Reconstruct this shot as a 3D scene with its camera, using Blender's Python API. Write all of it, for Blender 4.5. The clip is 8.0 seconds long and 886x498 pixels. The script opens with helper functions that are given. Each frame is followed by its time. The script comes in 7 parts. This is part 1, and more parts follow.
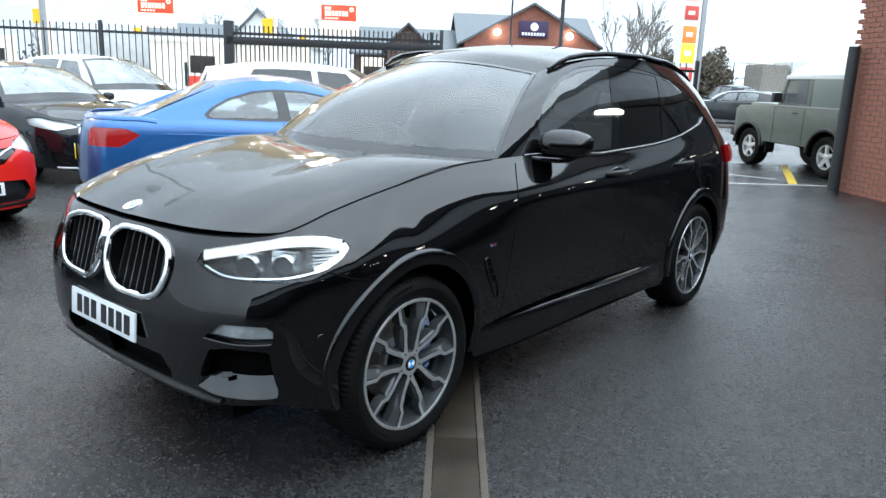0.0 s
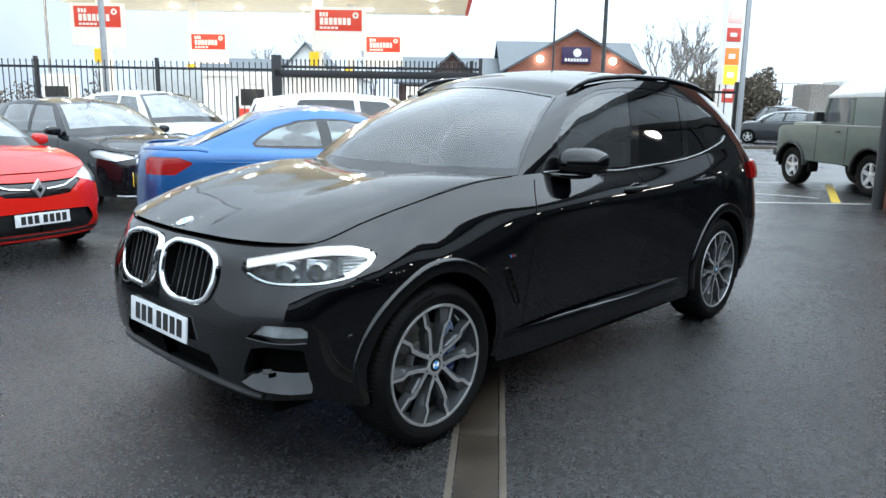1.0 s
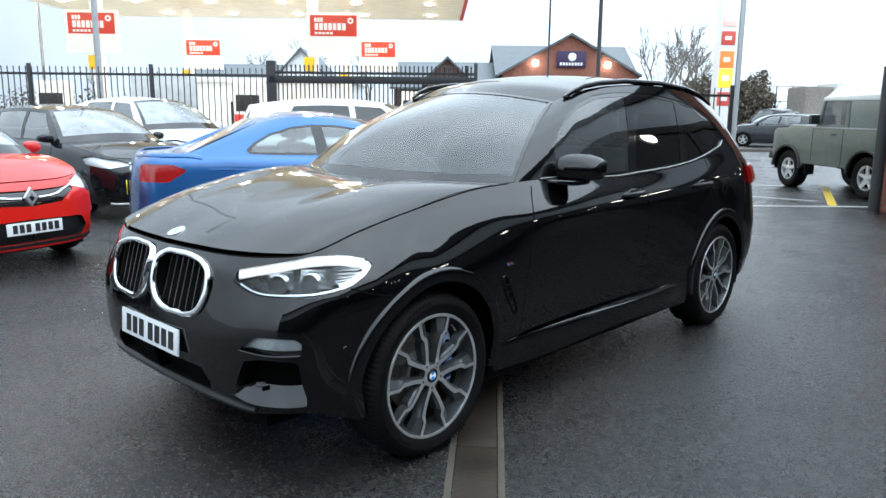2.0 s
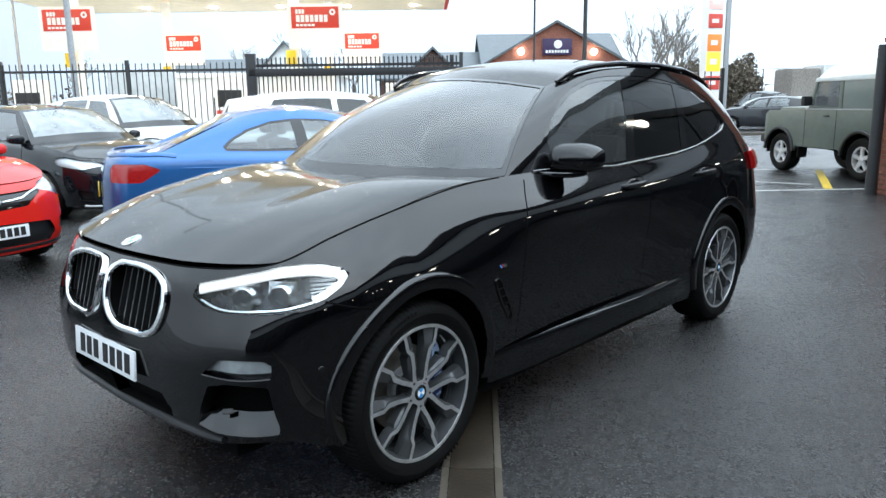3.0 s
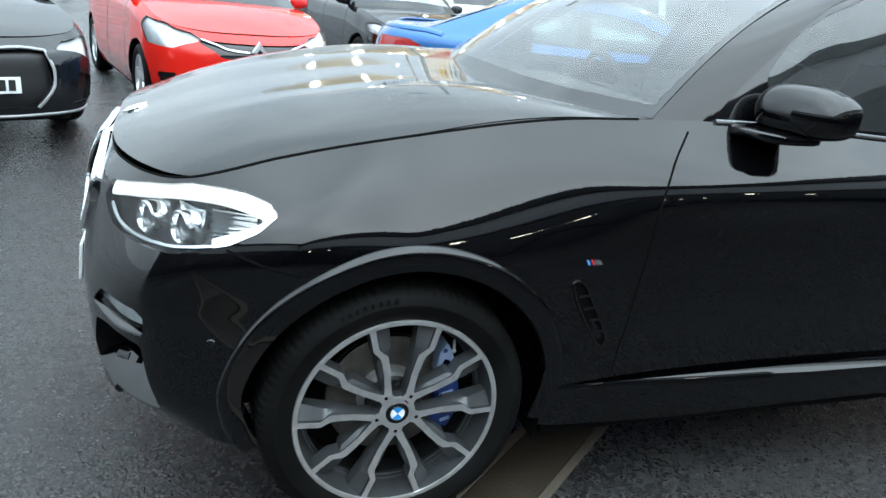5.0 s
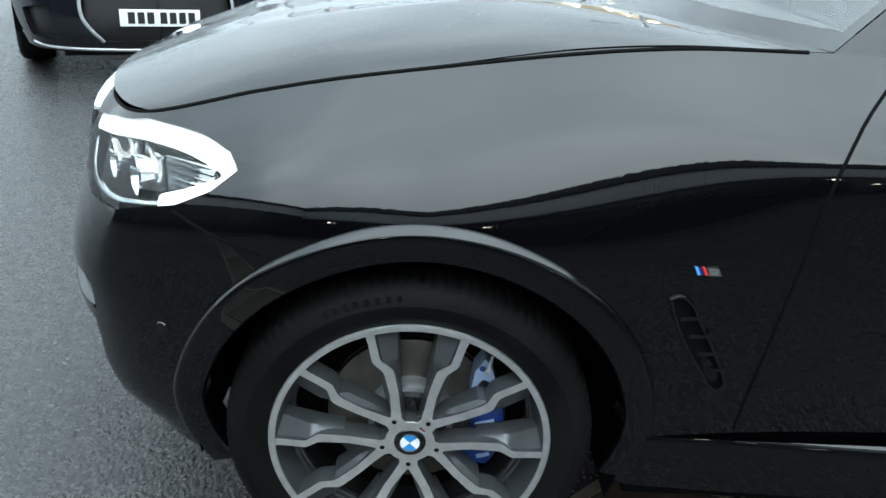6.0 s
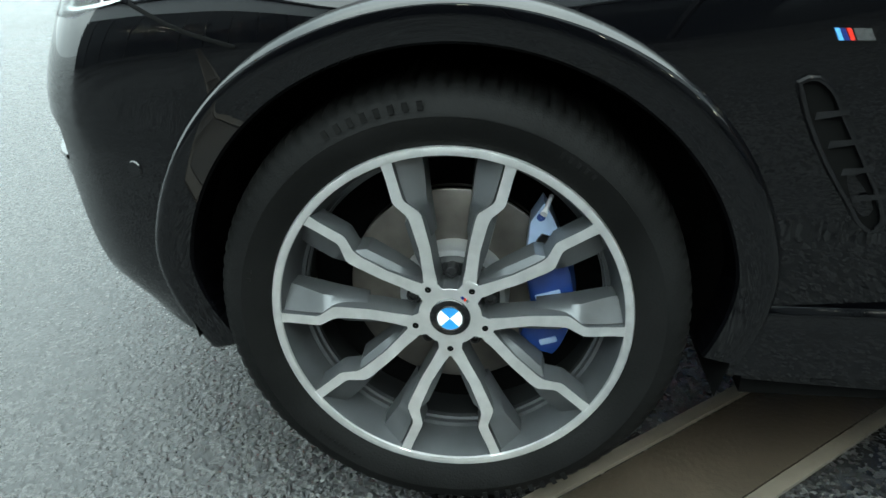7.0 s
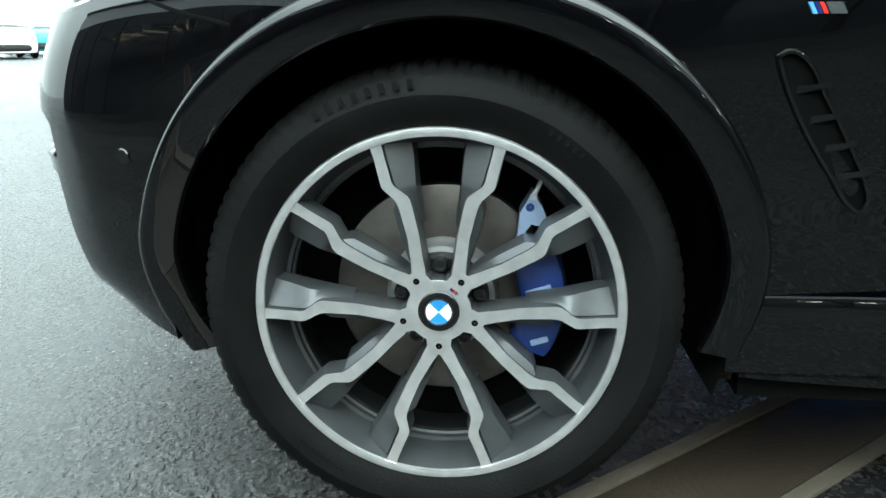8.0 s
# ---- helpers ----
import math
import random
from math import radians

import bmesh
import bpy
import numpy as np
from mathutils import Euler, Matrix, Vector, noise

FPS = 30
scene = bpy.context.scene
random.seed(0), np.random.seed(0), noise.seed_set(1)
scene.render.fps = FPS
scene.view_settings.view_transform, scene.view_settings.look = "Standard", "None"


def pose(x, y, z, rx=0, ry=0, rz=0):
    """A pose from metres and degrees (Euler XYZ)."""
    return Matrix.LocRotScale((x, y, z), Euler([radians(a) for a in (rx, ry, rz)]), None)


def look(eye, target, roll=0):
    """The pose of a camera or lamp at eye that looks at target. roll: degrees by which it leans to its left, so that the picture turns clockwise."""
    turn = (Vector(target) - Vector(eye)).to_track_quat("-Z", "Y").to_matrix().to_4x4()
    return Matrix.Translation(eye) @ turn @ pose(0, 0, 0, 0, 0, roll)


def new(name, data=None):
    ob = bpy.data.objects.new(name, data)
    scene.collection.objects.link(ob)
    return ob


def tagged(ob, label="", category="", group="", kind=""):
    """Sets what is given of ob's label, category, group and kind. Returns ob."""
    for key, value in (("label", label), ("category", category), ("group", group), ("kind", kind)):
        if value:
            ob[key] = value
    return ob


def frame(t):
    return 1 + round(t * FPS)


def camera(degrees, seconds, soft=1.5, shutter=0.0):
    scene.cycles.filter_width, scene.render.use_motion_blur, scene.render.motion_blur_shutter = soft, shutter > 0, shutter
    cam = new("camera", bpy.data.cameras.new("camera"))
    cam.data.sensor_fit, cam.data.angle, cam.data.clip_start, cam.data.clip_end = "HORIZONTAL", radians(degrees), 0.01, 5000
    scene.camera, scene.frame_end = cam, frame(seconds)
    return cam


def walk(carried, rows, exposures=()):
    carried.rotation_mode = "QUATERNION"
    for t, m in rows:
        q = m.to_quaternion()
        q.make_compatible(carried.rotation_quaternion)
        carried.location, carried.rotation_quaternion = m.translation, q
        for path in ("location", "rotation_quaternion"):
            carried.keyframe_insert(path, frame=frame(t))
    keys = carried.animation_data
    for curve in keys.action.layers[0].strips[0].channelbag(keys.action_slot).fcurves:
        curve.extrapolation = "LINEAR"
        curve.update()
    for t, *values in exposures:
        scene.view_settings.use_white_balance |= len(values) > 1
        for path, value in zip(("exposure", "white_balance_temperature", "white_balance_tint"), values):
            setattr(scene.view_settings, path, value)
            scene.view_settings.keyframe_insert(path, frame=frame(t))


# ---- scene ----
cam = camera(62.0, 8.0)
PATH = [
    (0, (2.08, 2.795, 1.479), (0.583, 1.546, 1.032), 2.2),
    (0.5, (2.158, 2.954, 1.474), (0.712, 1.626, 1.092), 1.2),
    (1, (2.204, 3.046, 1.464), (0.782, 1.692, 1.085), 0.9),
    (2.5, (2.087, 2.927, 1.477), (0.646, 1.59, 1.108), 0.1),
    (3, (1.925, 2.81, 1.463), (0.48, 1.483, 1.072), -0.8),
    (3.5, (1.601, 2.784, 1.443), (0.246, 1.375, 1.02), 2.2),
    (4, (1.215, 2.754, 1.434), (0.0, 1.256, 0.907), 1.4),
    (4.5, (0.892, 2.649, 1.434), (-0.174, 1.068, 0.832), 4.9),
    (5, (0.513, 2.494, 1.421), (-0.143, 0.73, 0.743), 6.5),
    (5.2, (0.398, 2.418, 1.406), (-0.123, 0.626, 0.687), 4.9),
    (6.3, (-0.065, 1.948, 1.255), (-0.023, 0.164, 0.351), 5.2),
    (6.5, (-0.094, 1.904, 1.192), (0.025, 0.136, 0.266), 4.2),
    (7, (-0.093, 1.882, 0.924), (0.098, 0.078, 0.081), -0.7),
    (7.5, (-0.092, 1.908, 0.764), (0.091, 0.02, 0.128), -0.2),
    (8, (-0.089, 1.933, 0.75), (0.066, 0.018, 0.193), -0.1),
]
EXPOSURE = [(0, -0.05, 6600, 8), (0.5, -0.15, 6600, 8), (2.5, -0.20, 6600, 8), (4, 0.0, 6650, 6), (5, 0.17, 6650, 4), (6.5, 0.5, 6800, 0), (7, 0.92, 7100, -4), (8, 1.0, 7100, -4)]
walk(cam, [(t, look(eye, target, roll)) for t, eye, target, roll in PATH], EXPOSURE)
SKY = 0.10

# ---- site: f runs away from the first view, r to its right ----
SITE_A = radians(43.8)
FWD = Vector((-math.cos(SITE_A), -math.sin(SITE_A), 0))
RGT = Vector((-math.sin(SITE_A), math.cos(SITE_A), 0))
SITE_O = Vector((2.4, 3.2, 0))
YAW_R = math.degrees(math.atan2(RGT.y, RGT.x))
YAW_F = math.degrees(math.atan2(FWD.y, FWD.x))


def site(f, r, z=0.0):
    """A place in the yard: f metres ahead, r metres to the right of the start."""
    return SITE_O + FWD * f + RGT * r + Vector((0, 0, z))


def site_pose(f, r, z=0.0, turn=0.0):
    """A pose whose local x runs along r and local y along -f."""
    p = site(f, r, z)
    return pose(p.x, p.y, p.z, 0, 0, YAW_R + turn)


# ---- world and light ----
world = bpy.data.worlds.new("overcast")
world.use_nodes = True
scene.world = world
wn, wl = world.node_tree.nodes, world.node_tree.links
sky = wn.new("ShaderNodeTexSky")
sky.sky_type = "NISHITA"
sky.sun_disc = False
sky.sun_elevation = radians(35)
sky.sun_rotation = radians(-15)
sky.air_density, sky.dust_density, sky.ozone_density = 1.0, 4.0, 1.0
# a closed deck of cloud over the sky, with soft lighter and darker stretches
wtc = wn.new("ShaderNodeTexCoord")
cloud = wn.new("ShaderNodeTexNoise")
cloud.inputs["Scale"].default_value = 2.2
cloud.inputs["Detail"].default_value = 5
wl.new(wtc.outputs["Generated"], cloud.inputs["Vector"])
cramp = wn.new("ShaderNodeValToRGB")
cramp.color_ramp.elements[0].position, cramp.color_ramp.elements[1].position = 0.3, 0.72
cramp.color_ramp.elements[0].color = (12.5, 15.2, 18.3, 1)
cramp.color_ramp.elements[1].color = (20.5, 24.0, 27.7, 1)
wl.new(cloud.outputs["Fac"], cramp.inputs["Fac"])
# an overcast sky is brightest overhead and falls off toward the horizon
wsep = wn.new("ShaderNodeSeparateXYZ")
wl.new(wtc.outputs["Generated"], wsep.inputs["Vector"])
wgrad = wn.new("ShaderNodeMapRange")
wgrad.inputs["From Min"].default_value, wgrad.inputs["From Max"].default_value = 0.0, 1.0
wgrad.inputs["To Min"].default_value, wgrad.inputs["To Max"].default_value = 0.95, 2.15
wl.new(wsep.outputs["Z"], wgrad.inputs["Value"])
# the hidden sun brightens the deck toward one side
wdot = wn.new("ShaderNodeVectorMath")
wdot.operation = "DOT_PRODUCT"
wdot.inputs[1].default_value = (-0.22, 0.80, 0.55)
wl.new(wtc.outputs["Generated"], wdot.inputs[0])
wside = wn.new("ShaderNodeMapRange")
wside.inputs["From Min"].default_value, wside.inputs["From Max"].default_value = -0.6, 1.0
wside.inputs["To Min"].default_value, wside.inputs["To Max"].default_value = 0.68, 1.22
wl.new(wdot.outputs["Value"], wside.inputs["Value"])
wboth = wn.new("ShaderNodeMath")
wboth.operation = "MULTIPLY"
wl.new(wgrad.outputs["Result"], wboth.inputs[0])
wl.new(wside.outputs["Result"], wboth.inputs[1])
wmul = wn.new("ShaderNodeVectorMath")
wmul.operation = "SCALE"
wl.new(cramp.outputs["Color"], wmul.inputs[0])
wl.new(wboth.outputs[0], wmul.inputs["Scale"])
deck = wn.new("ShaderNodeMix")
deck.data_type = "RGBA"
deck.inputs["Factor"].default_value = 0.95
wl.new(sky.outputs[0], deck.inputs["A"])
wl.new(wmul.outputs["Vector"], deck.inputs["B"])
bg = wn["Background"]
bg.inputs["Strength"].default_value = SKY
wl.new(deck.outputs["Result"], bg.inputs["Color"])
sun = new("sun", bpy.data.lights.new("sun", "SUN"))
sun.data.energy, sun.data.angle, sun.data.color = 0.5, radians(85), (1.0, 0.96, 0.9)
sun.matrix_world = look((0, 0, 30), (8, -24, 0))


# ---- material helpers ----
def mat_base(name):
    m = bpy.data.materials.new(name)
    m.use_nodes = True
    return m, m.node_tree.nodes, m.node_tree.links, m.node_tree.nodes["Principled BSDF"]


def simple(name, col, rough=0.5, metal=0.0, coat=0.0, var=0.12, scale=30.0, bump=0.0, bscale=200.0, spec=0.5):
    """A plain surface with a little variation of tone and roughness, and fine relief."""
    m, n, l, b = mat_base(name)
    tc = n.new("ShaderNodeTexCoord")
    no = n.new("ShaderNodeTexNoise")
    no.inputs["Scale"].default_value = scale
    no.inputs["Detail"].default_value = 6
    l.new(tc.outputs["Object"], no.inputs["Vector"])
    ramp = n.new("ShaderNodeValToRGB")
    c = Vector(col)
    ramp.color_ramp.elements[0].position, ramp.color_ramp.elements[1].position = 0.3, 0.7
    ramp.color_ramp.elements[0].color = (*(c * (1 - var)), 1)
    ramp.color_ramp.elements[1].color = (*(c * (1 + var)), 1)
    l.new(no.outputs["Fac"], ramp.inputs["Fac"])
    l.new(ramp.outputs["Color"], b.inputs["Base Color"])
    mr = n.new("ShaderNodeMapRange")
    mr.inputs["To Min"].default_value, mr.inputs["To Max"].default_value = max(0.02, rough * 0.85), min(1, rough * 1.15)
    l.new(no.outputs["Fac"], mr.inputs["Value"])
    l.new(mr.outputs["Result"], b.inputs["Roughness"])
    b.inputs["Metallic"].default_value = metal
    b.inputs["Coat Weight"].default_value = coat
    b.inputs["Coat Roughness"].default_value = 0.03
    b.inputs["Specular IOR Level"].default_value = spec
    if bump:
        n2 = n.new("ShaderNodeTexNoise")
        n2.inputs["Scale"].default_value = bscale
        n2.inputs["Detail"].default_value = 3
        l.new(tc.outputs["Object"], n2.inputs["Vector"])
        bp = n.new("ShaderNodeBump")
        bp.inputs["Strength"].default_value = bump
        bp.inputs["Distance"].default_value = 0.004
        l.new(n2.outputs["Fac"], bp.inputs["Height"])
        l.new(bp.outputs["Normal"], b.inputs["Normal"])
    return m


def wet_paint(name, col, drops=0.4, film=0.045, metal=0.0, spec=0.0, streaks=0.07):
    """Clear-coated car paint with a thin film of rain and many small drops on its upper faces."""
    m, n, l, b = mat_base(name)
    tc = n.new("ShaderNodeTexCoord")
    b.inputs["Base Color"].default_value = (*col, 1)
    b.inputs["Metallic"].default_value = metal
    b.inputs["Roughness"].default_value = 0.4
    b.inputs["Specular IOR Level"].default_value = spec
    b.inputs["Coat Weight"].default_value = 1.0
    b.inputs["Coat IOR"].default_value = 1.52
    vo = n.new("ShaderNodeTexVoronoi")
    vo.inputs["Scale"].default_value = 170
    vo.inputs["Randomness"].default_value = 1.0
    l.new(tc.outputs["Object"], vo.inputs["Vector"])
    no = n.new("ShaderNodeTexNoise")
    no.inputs["Scale"].default_value = 7
    no.inputs["Detail"].default_value = 8
    l.new(tc.outputs["Object"], no.inputs["Vector"])
    geo = n.new("ShaderNodeNewGeometry")
    sep = n.new("ShaderNodeSeparateXYZ")
    l.new(geo.outputs["Normal"], sep.inputs["Vector"])
    up = n.new("ShaderNodeMapRange")
    up.inputs["From Min"].default_value, up.inputs["From Max"].default_value = 0.5, 0.97
    l.new(sep.outputs["Z"], up.inputs["Value"])
    dr = n.new("ShaderNodeMapRange")
    dr.inputs["From Min"].default_value, dr.inputs["From Max"].default_value = 0.24, 0.0
    l.new(vo.outputs["Distance"], dr.inputs["Value"])
    mask = n.new("ShaderNodeMath"); mask.operation = "MULTIPLY"
    l.new(dr.outputs["Result"], mask.inputs[0]); l.new(up.outputs["Result"], mask.inputs[1])
    bp = n.new("ShaderNodeBump")
    bp.inputs["Strength"].default_value = drops
    bp.inputs["Distance"].default_value = 0.0012
    l.new(mask.outputs[0], bp.inputs["Height"])
    mp = n.new("ShaderNodeMapping")
    mp.inputs["Scale"].default_value = (70, 70, 5)
    l.new(tc.outputs["Object"], mp.inputs["Vector"])
    st = n.new("ShaderNodeTexNoise")
    st.inputs["Scale"].default_value = 1.0
    st.inputs["Detail"].default_value = 4
    l.new(mp.outputs["Vector"], st.inputs["Vector"])
    flank = n.new("ShaderNodeMapRange")
    flank.inputs["From Min"].default_value, flank.inputs["From Max"].default_value = 0.12, 0.35
    l.new(sep.outputs["Z"], flank.inputs["Value"])
    run = n.new("ShaderNodeMath"); run.operation = "MULTIPLY"
    l.new(st.outputs["Fac"], run.inputs[0]); l.new(flank.outputs["Result"], run.inputs[1])
    b2 = n.new("ShaderNodeBump")
    b2.inputs["Strength"].default_value = streaks
    b2.inputs["Distance"].default_value = 0.002
    l.new(run.outputs[0], b2.inputs["Height"])
    l.new(bp.outputs["Normal"], b2.inputs["Normal"])
    l.new(b2.outputs["Normal"], b.inputs["Coat Normal"])
    sn = n.new("ShaderNodeMath"); sn.operation = "MULTIPLY"
    l.new(no.outputs["Fac"], sn.inputs[0]); l.new(st.outputs["Fac"], sn.inputs[1])
    s2 = n.new("ShaderNodeMath"); s2.operation = "MULTIPLY"; s2.inputs[1].default_value = 2.4
    l.new(sn.outputs[0], s2.inputs[0])
    ro = n.new("ShaderNodeMath"); ro.operation = "MULTIPLY"
    l.new(s2.outputs[0], ro.inputs[0]); l.new(up.outputs["Result"], ro.inputs[1])
    rr = n.new("ShaderNodeMapRange")
    rr.inputs["To Min"].default_value, rr.inputs["To Max"].default_value = 0.018, film
    l.new(ro.outputs[0], rr.inputs["Value"])
    l.new(rr.outputs["Result"], b.inputs["Coat Roughness"])
    return m


def glass(name, tint=(0.8, 0.86, 0.86), rough=0.0, mist=0.0, gain=1.8):
    """Thin pane: part see-through, part mirror at both faces; mist: a film of fine rain that scatters light."""
    m, n, l, b = mat_base(name)
    n.remove(b)
    tr = n.new("ShaderNodeBsdfTransparent")
    tr.inputs["Color"].default_value = (*tint, 1)
    gl = n.new("ShaderNodeBsdfGlossy")
    gl.inputs["Roughness"].default_value = rough
    fr = n.new("ShaderNodeFresnel")
    fr.inputs["IOR"].default_value = 1.52
    ga = n.new("ShaderNodeMath"); ga.operation = "MULTIPLY"; ga.use_clamp = True
    ga.inputs[1].default_value = gain
    l.new(fr.outputs[0], ga.inputs[0])
    mx = n.new("ShaderNodeMixShader")
    l.new(ga.outputs[0], mx.inputs["Fac"])
    l.new(gl.outputs[0], mx.inputs[2])
    if mist:
        df = n.new("ShaderNodeBsdfDiffuse")
        df.inputs["Color"].default_value = (0.75, 0.8, 0.82, 1)
        tc = n.new("ShaderNodeTexCoord")
        no = n.new("ShaderNodeTexNoise")
        no.inputs["Scale"].default_value = 4
        no.inputs["Detail"].default_value = 3
        l.new(tc.outputs["Object"], no.inputs["Vector"])
        mr = n.new("ShaderNodeMapRange")
        mr.inputs["From Min"].default_value, mr.inputs["From Max"].default_value = 0.3, 0.7
        mr.inputs["To Min"].default_value, mr.inputs["To Max"].default_value = mist * 0.75, mist * 1.25
        l.new(no.outputs["Fac"], mr.inputs["Value"])
        m2 = n.new("ShaderNodeMixShader")
        l.new(mr.outputs["Result"], m2.inputs["Fac"])
        l.new(tr.outputs[0], m2.inputs[1]); l.new(df.outputs[0], m2.inputs[2])
        l.new(m2.outputs[0], mx.inputs[1])
    else:
        l.new(tr.outputs[0], mx.inputs[1])
    l.new(mx.outputs[0], n["Material Output"].inputs["Surface"])
    return m


def lamp_mat(name, col, strength):
    m, n, l, b = mat_base(name)
    b.inputs["Base Color"].default_value = (*col, 1)
    b.inputs["Emission Color"].default_value = (*col, 1)
    b.inputs["Emission Strength"].default_value = strength
    return m


def asphalt(name):
    """Wet tarmac: dark stone chips, damp patches, puddled film."""
    m, n, l, b = mat_base(name)
    tc = n.new("ShaderNodeTexCoord")
    vo = n.new("ShaderNodeTexVoronoi")
    vo.inputs["Scale"].default_value = 115
    l.new(tc.outputs["Object"], vo.inputs["Vector"])
    big = n.new("ShaderNodeTexNoise")
    big.inputs["Scale"].default_value = 0.55
    big.inputs["Detail"].default_value = 5
    l.new(tc.outputs["Object"], big.inputs["Vector"])
    fine = n.new("ShaderNodeTexNoise")
    fine.inputs["Scale"].default_value = 240
    fine.inputs["Detail"].default_value = 2
    l.new(tc.outputs["Object"], fine.inputs["Vector"])
    cr = n.new("ShaderNodeValToRGB")
    cr.color_ramp.elements[0].color = (0.005, 0.005, 0.0053, 1)
    cr.color_ramp.elements[1].color = (0.054, 0.053, 0.051, 1)
    cr.color_ramp.elements[0].position = 0.35
    l.new(vo.outputs["Color"], cr.inputs["Fac"])
    mixc = n.new("ShaderNodeMix"); mixc.data_type = "RGBA"; mixc.blend_type = "MULTIPLY"
    mixc.inputs["Factor"].default_value = 0.6
    cb = n.new("ShaderNodeValToRGB")
    cb.color_ramp.elements[0].position, cb.color_ramp.elements[1].position = 0.35, 0.65
    cb.color_ramp.elements[0].color = (0.5, 0.5, 0.52, 1)
    cb.color_ramp.elements[1].color = (1, 1, 1, 1)
    l.new(big.outputs["Fac"], cb.inputs["Fac"])
    l.new(cr.outputs["Color"], mixc.inputs["A"]); l.new(cb.outputs["Color"], mixc.inputs["B"])
    l.new(mixc.outputs["Result"], b.inputs["Base Color"])
    rr = n.new("ShaderNodeMapRange")
    rr.inputs["From Min"].default_value, rr.inputs["From Max"].default_value = 0.38, 0.64
    rr.inputs["To Min"].default_value, rr.inputs["To Max"].default_value = 0.15, 0.27
    l.new(big.outputs["Fac"], rr.inputs["Value"])
    chip = n.new("ShaderNodeMapRange")
    chip.inputs["To Min"].default_value, chip.inputs["To Max"].default_value = -0.06, 0.16
    l.new(vo.outputs["Color"], chip.inputs["Value"])
    ra = n.new("ShaderNodeMath"); ra.operation = "ADD"
    l.new(rr.outputs["Result"], ra.inputs[0]); l.new(chip.outputs["Result"], ra.inputs[1])
    l.new(ra.outputs[0], b.inputs["Roughness"])
    # raised chips of uneven height over a coarser roll
    rock = n.new("ShaderNodeTexVoronoi")
    rock.feature = "SMOOTH_F1"
    rock.inputs["Scale"].default_value = 95
    rock.inputs["Smoothness"].default_value = 0.35
    l.new(tc.outputs["Object"], rock.inputs["Vector"])
    roll = n.new("ShaderNodeTexNoise")
    roll.inputs["Scale"].default_value = 34
    roll.inputs["Detail"].default_value = 4
    l.new(tc.outputs["Object"], roll.inputs["Vector"])
    hs = n.new("ShaderNodeMath"); hs.operation = "SUBTRACT"
    l.new(fine.outputs["Fac"], hs.inputs[0]); l.new(rock.outputs["Distance"], hs.inputs[1])
    h2 = n.new("ShaderNodeMath"); h2.operation = "MULTIPLY_ADD"; h2.inputs[1].default_value = 1.0
    l.new(roll.outputs["Fac"], h2.inputs[0]); l.new(hs.outputs[0], h2.inputs[2])
    bp = n.new("ShaderNodeBump")
    bp.inputs["Strength"].default_value = 0.75
    bp.inputs["Distance"].default_value = 0.0055
    l.new(h2.outputs[0], bp.inputs["Height"])
    l.new(bp.outputs["Normal"], b.inputs["Normal"])
    b.inputs["Specular IOR Level"].default_value = 0.56
    return m


M = {}
M["asphalt"] = asphalt("wet_asphalt")
M["black"] = wet_paint("black_paint", (0.0012, 0.0012, 0.0016))
M["red"] = wet_paint("red_paint", (0.55, 0.015, 0.01))
M["blue"] = wet_paint("blue_paint", (0.022, 0.105, 0.29), metal=0.7)
M["anthracite"] = wet_paint("anthracite_paint", (0.006, 0.007, 0.009))
M["white"] = wet_paint("white_paint", (0.75, 0.76, 0.77))
M["grey_car"] = wet_paint("grey_car_paint", (0.022, 0.024, 0.028))
M["green"] = simple("matt_green_paint", (0.088, 0.108, 0.090), 0.32, var=0.1, scale=6, bump=0.05)
M["palegreen"] = simple("pale_green_panel", (0.120, 0.145, 0.135), 0.3, var=0.08, scale=4)
M["cream"] = simple("cream_roof", (0.56, 0.58, 0.56), 0.4, var=0.06, scale=5)
M["trim"] = simple("black_plastic", (0.008, 0.008, 0.009), 0.42, bump=0.15, bscale=700)
M["gloss"] = simple("gloss_black", (0.0025, 0.0025, 0.003), 0.06, coat=0.3)
M["liner"] = simple("arch_liner", (0.003, 0.003, 0.003), 0.9, spec=0.06)
M["rubber"] = simple("tyre_rubber", (0.0045, 0.0045, 0.0045), 0.6, var=0.45, scale=9, bump=0.25, bscale=260, spec=0.10)
M["machined"] = simple("machined_alloy", (0.74, 0.74, 0.74), 0.38, metal=0.9, var=0.10, scale=40, bump=0.04, bscale=900)
M["greyalloy"] = simple("dark_grey_alloy", (0.070, 0.073, 0.077), 0.36, metal=0.5, var=0.15, scale=20)
M["silver"] = simple("silver_alloy", (0.55, 0.56, 0.57), 0.3, metal=0.7, var=0.08)
M["chrome"] = simple("chrome", (0.85, 0.86, 0.87), 0.07, metal=1.0, var=0.03)
M["steel"] = simple("brake_disc_steel", (0.17, 0.155, 0.14), 0.45, metal=0.8, var=0.2, scale=25)
M["rust"] = simple("brake_pad_band", (0.22, 0.20, 0.18), 0.5, metal=0.7, var=0.3, scale=30)
M["caliper"] = simple("blue_caliper", (0.010, 0.034, 0.16), 0.35, coat=0.3, var=0.2)
M["plate"] = simple("white_plate", (0.72, 0.73, 0.74), 0.35, var=0.03)
M["ink"] = simple("black_ink", (0.01, 0.01, 0.01), 0.5)
M["screen"] = glass("windscreen_glass", (0.80, 0.86, 0.86), mist=0.03, gain=1.75)
M["wetscreen"] = glass("wet_windscreen", (0.66, 0.72, 0.72), mist=0.34, gain=1.4)
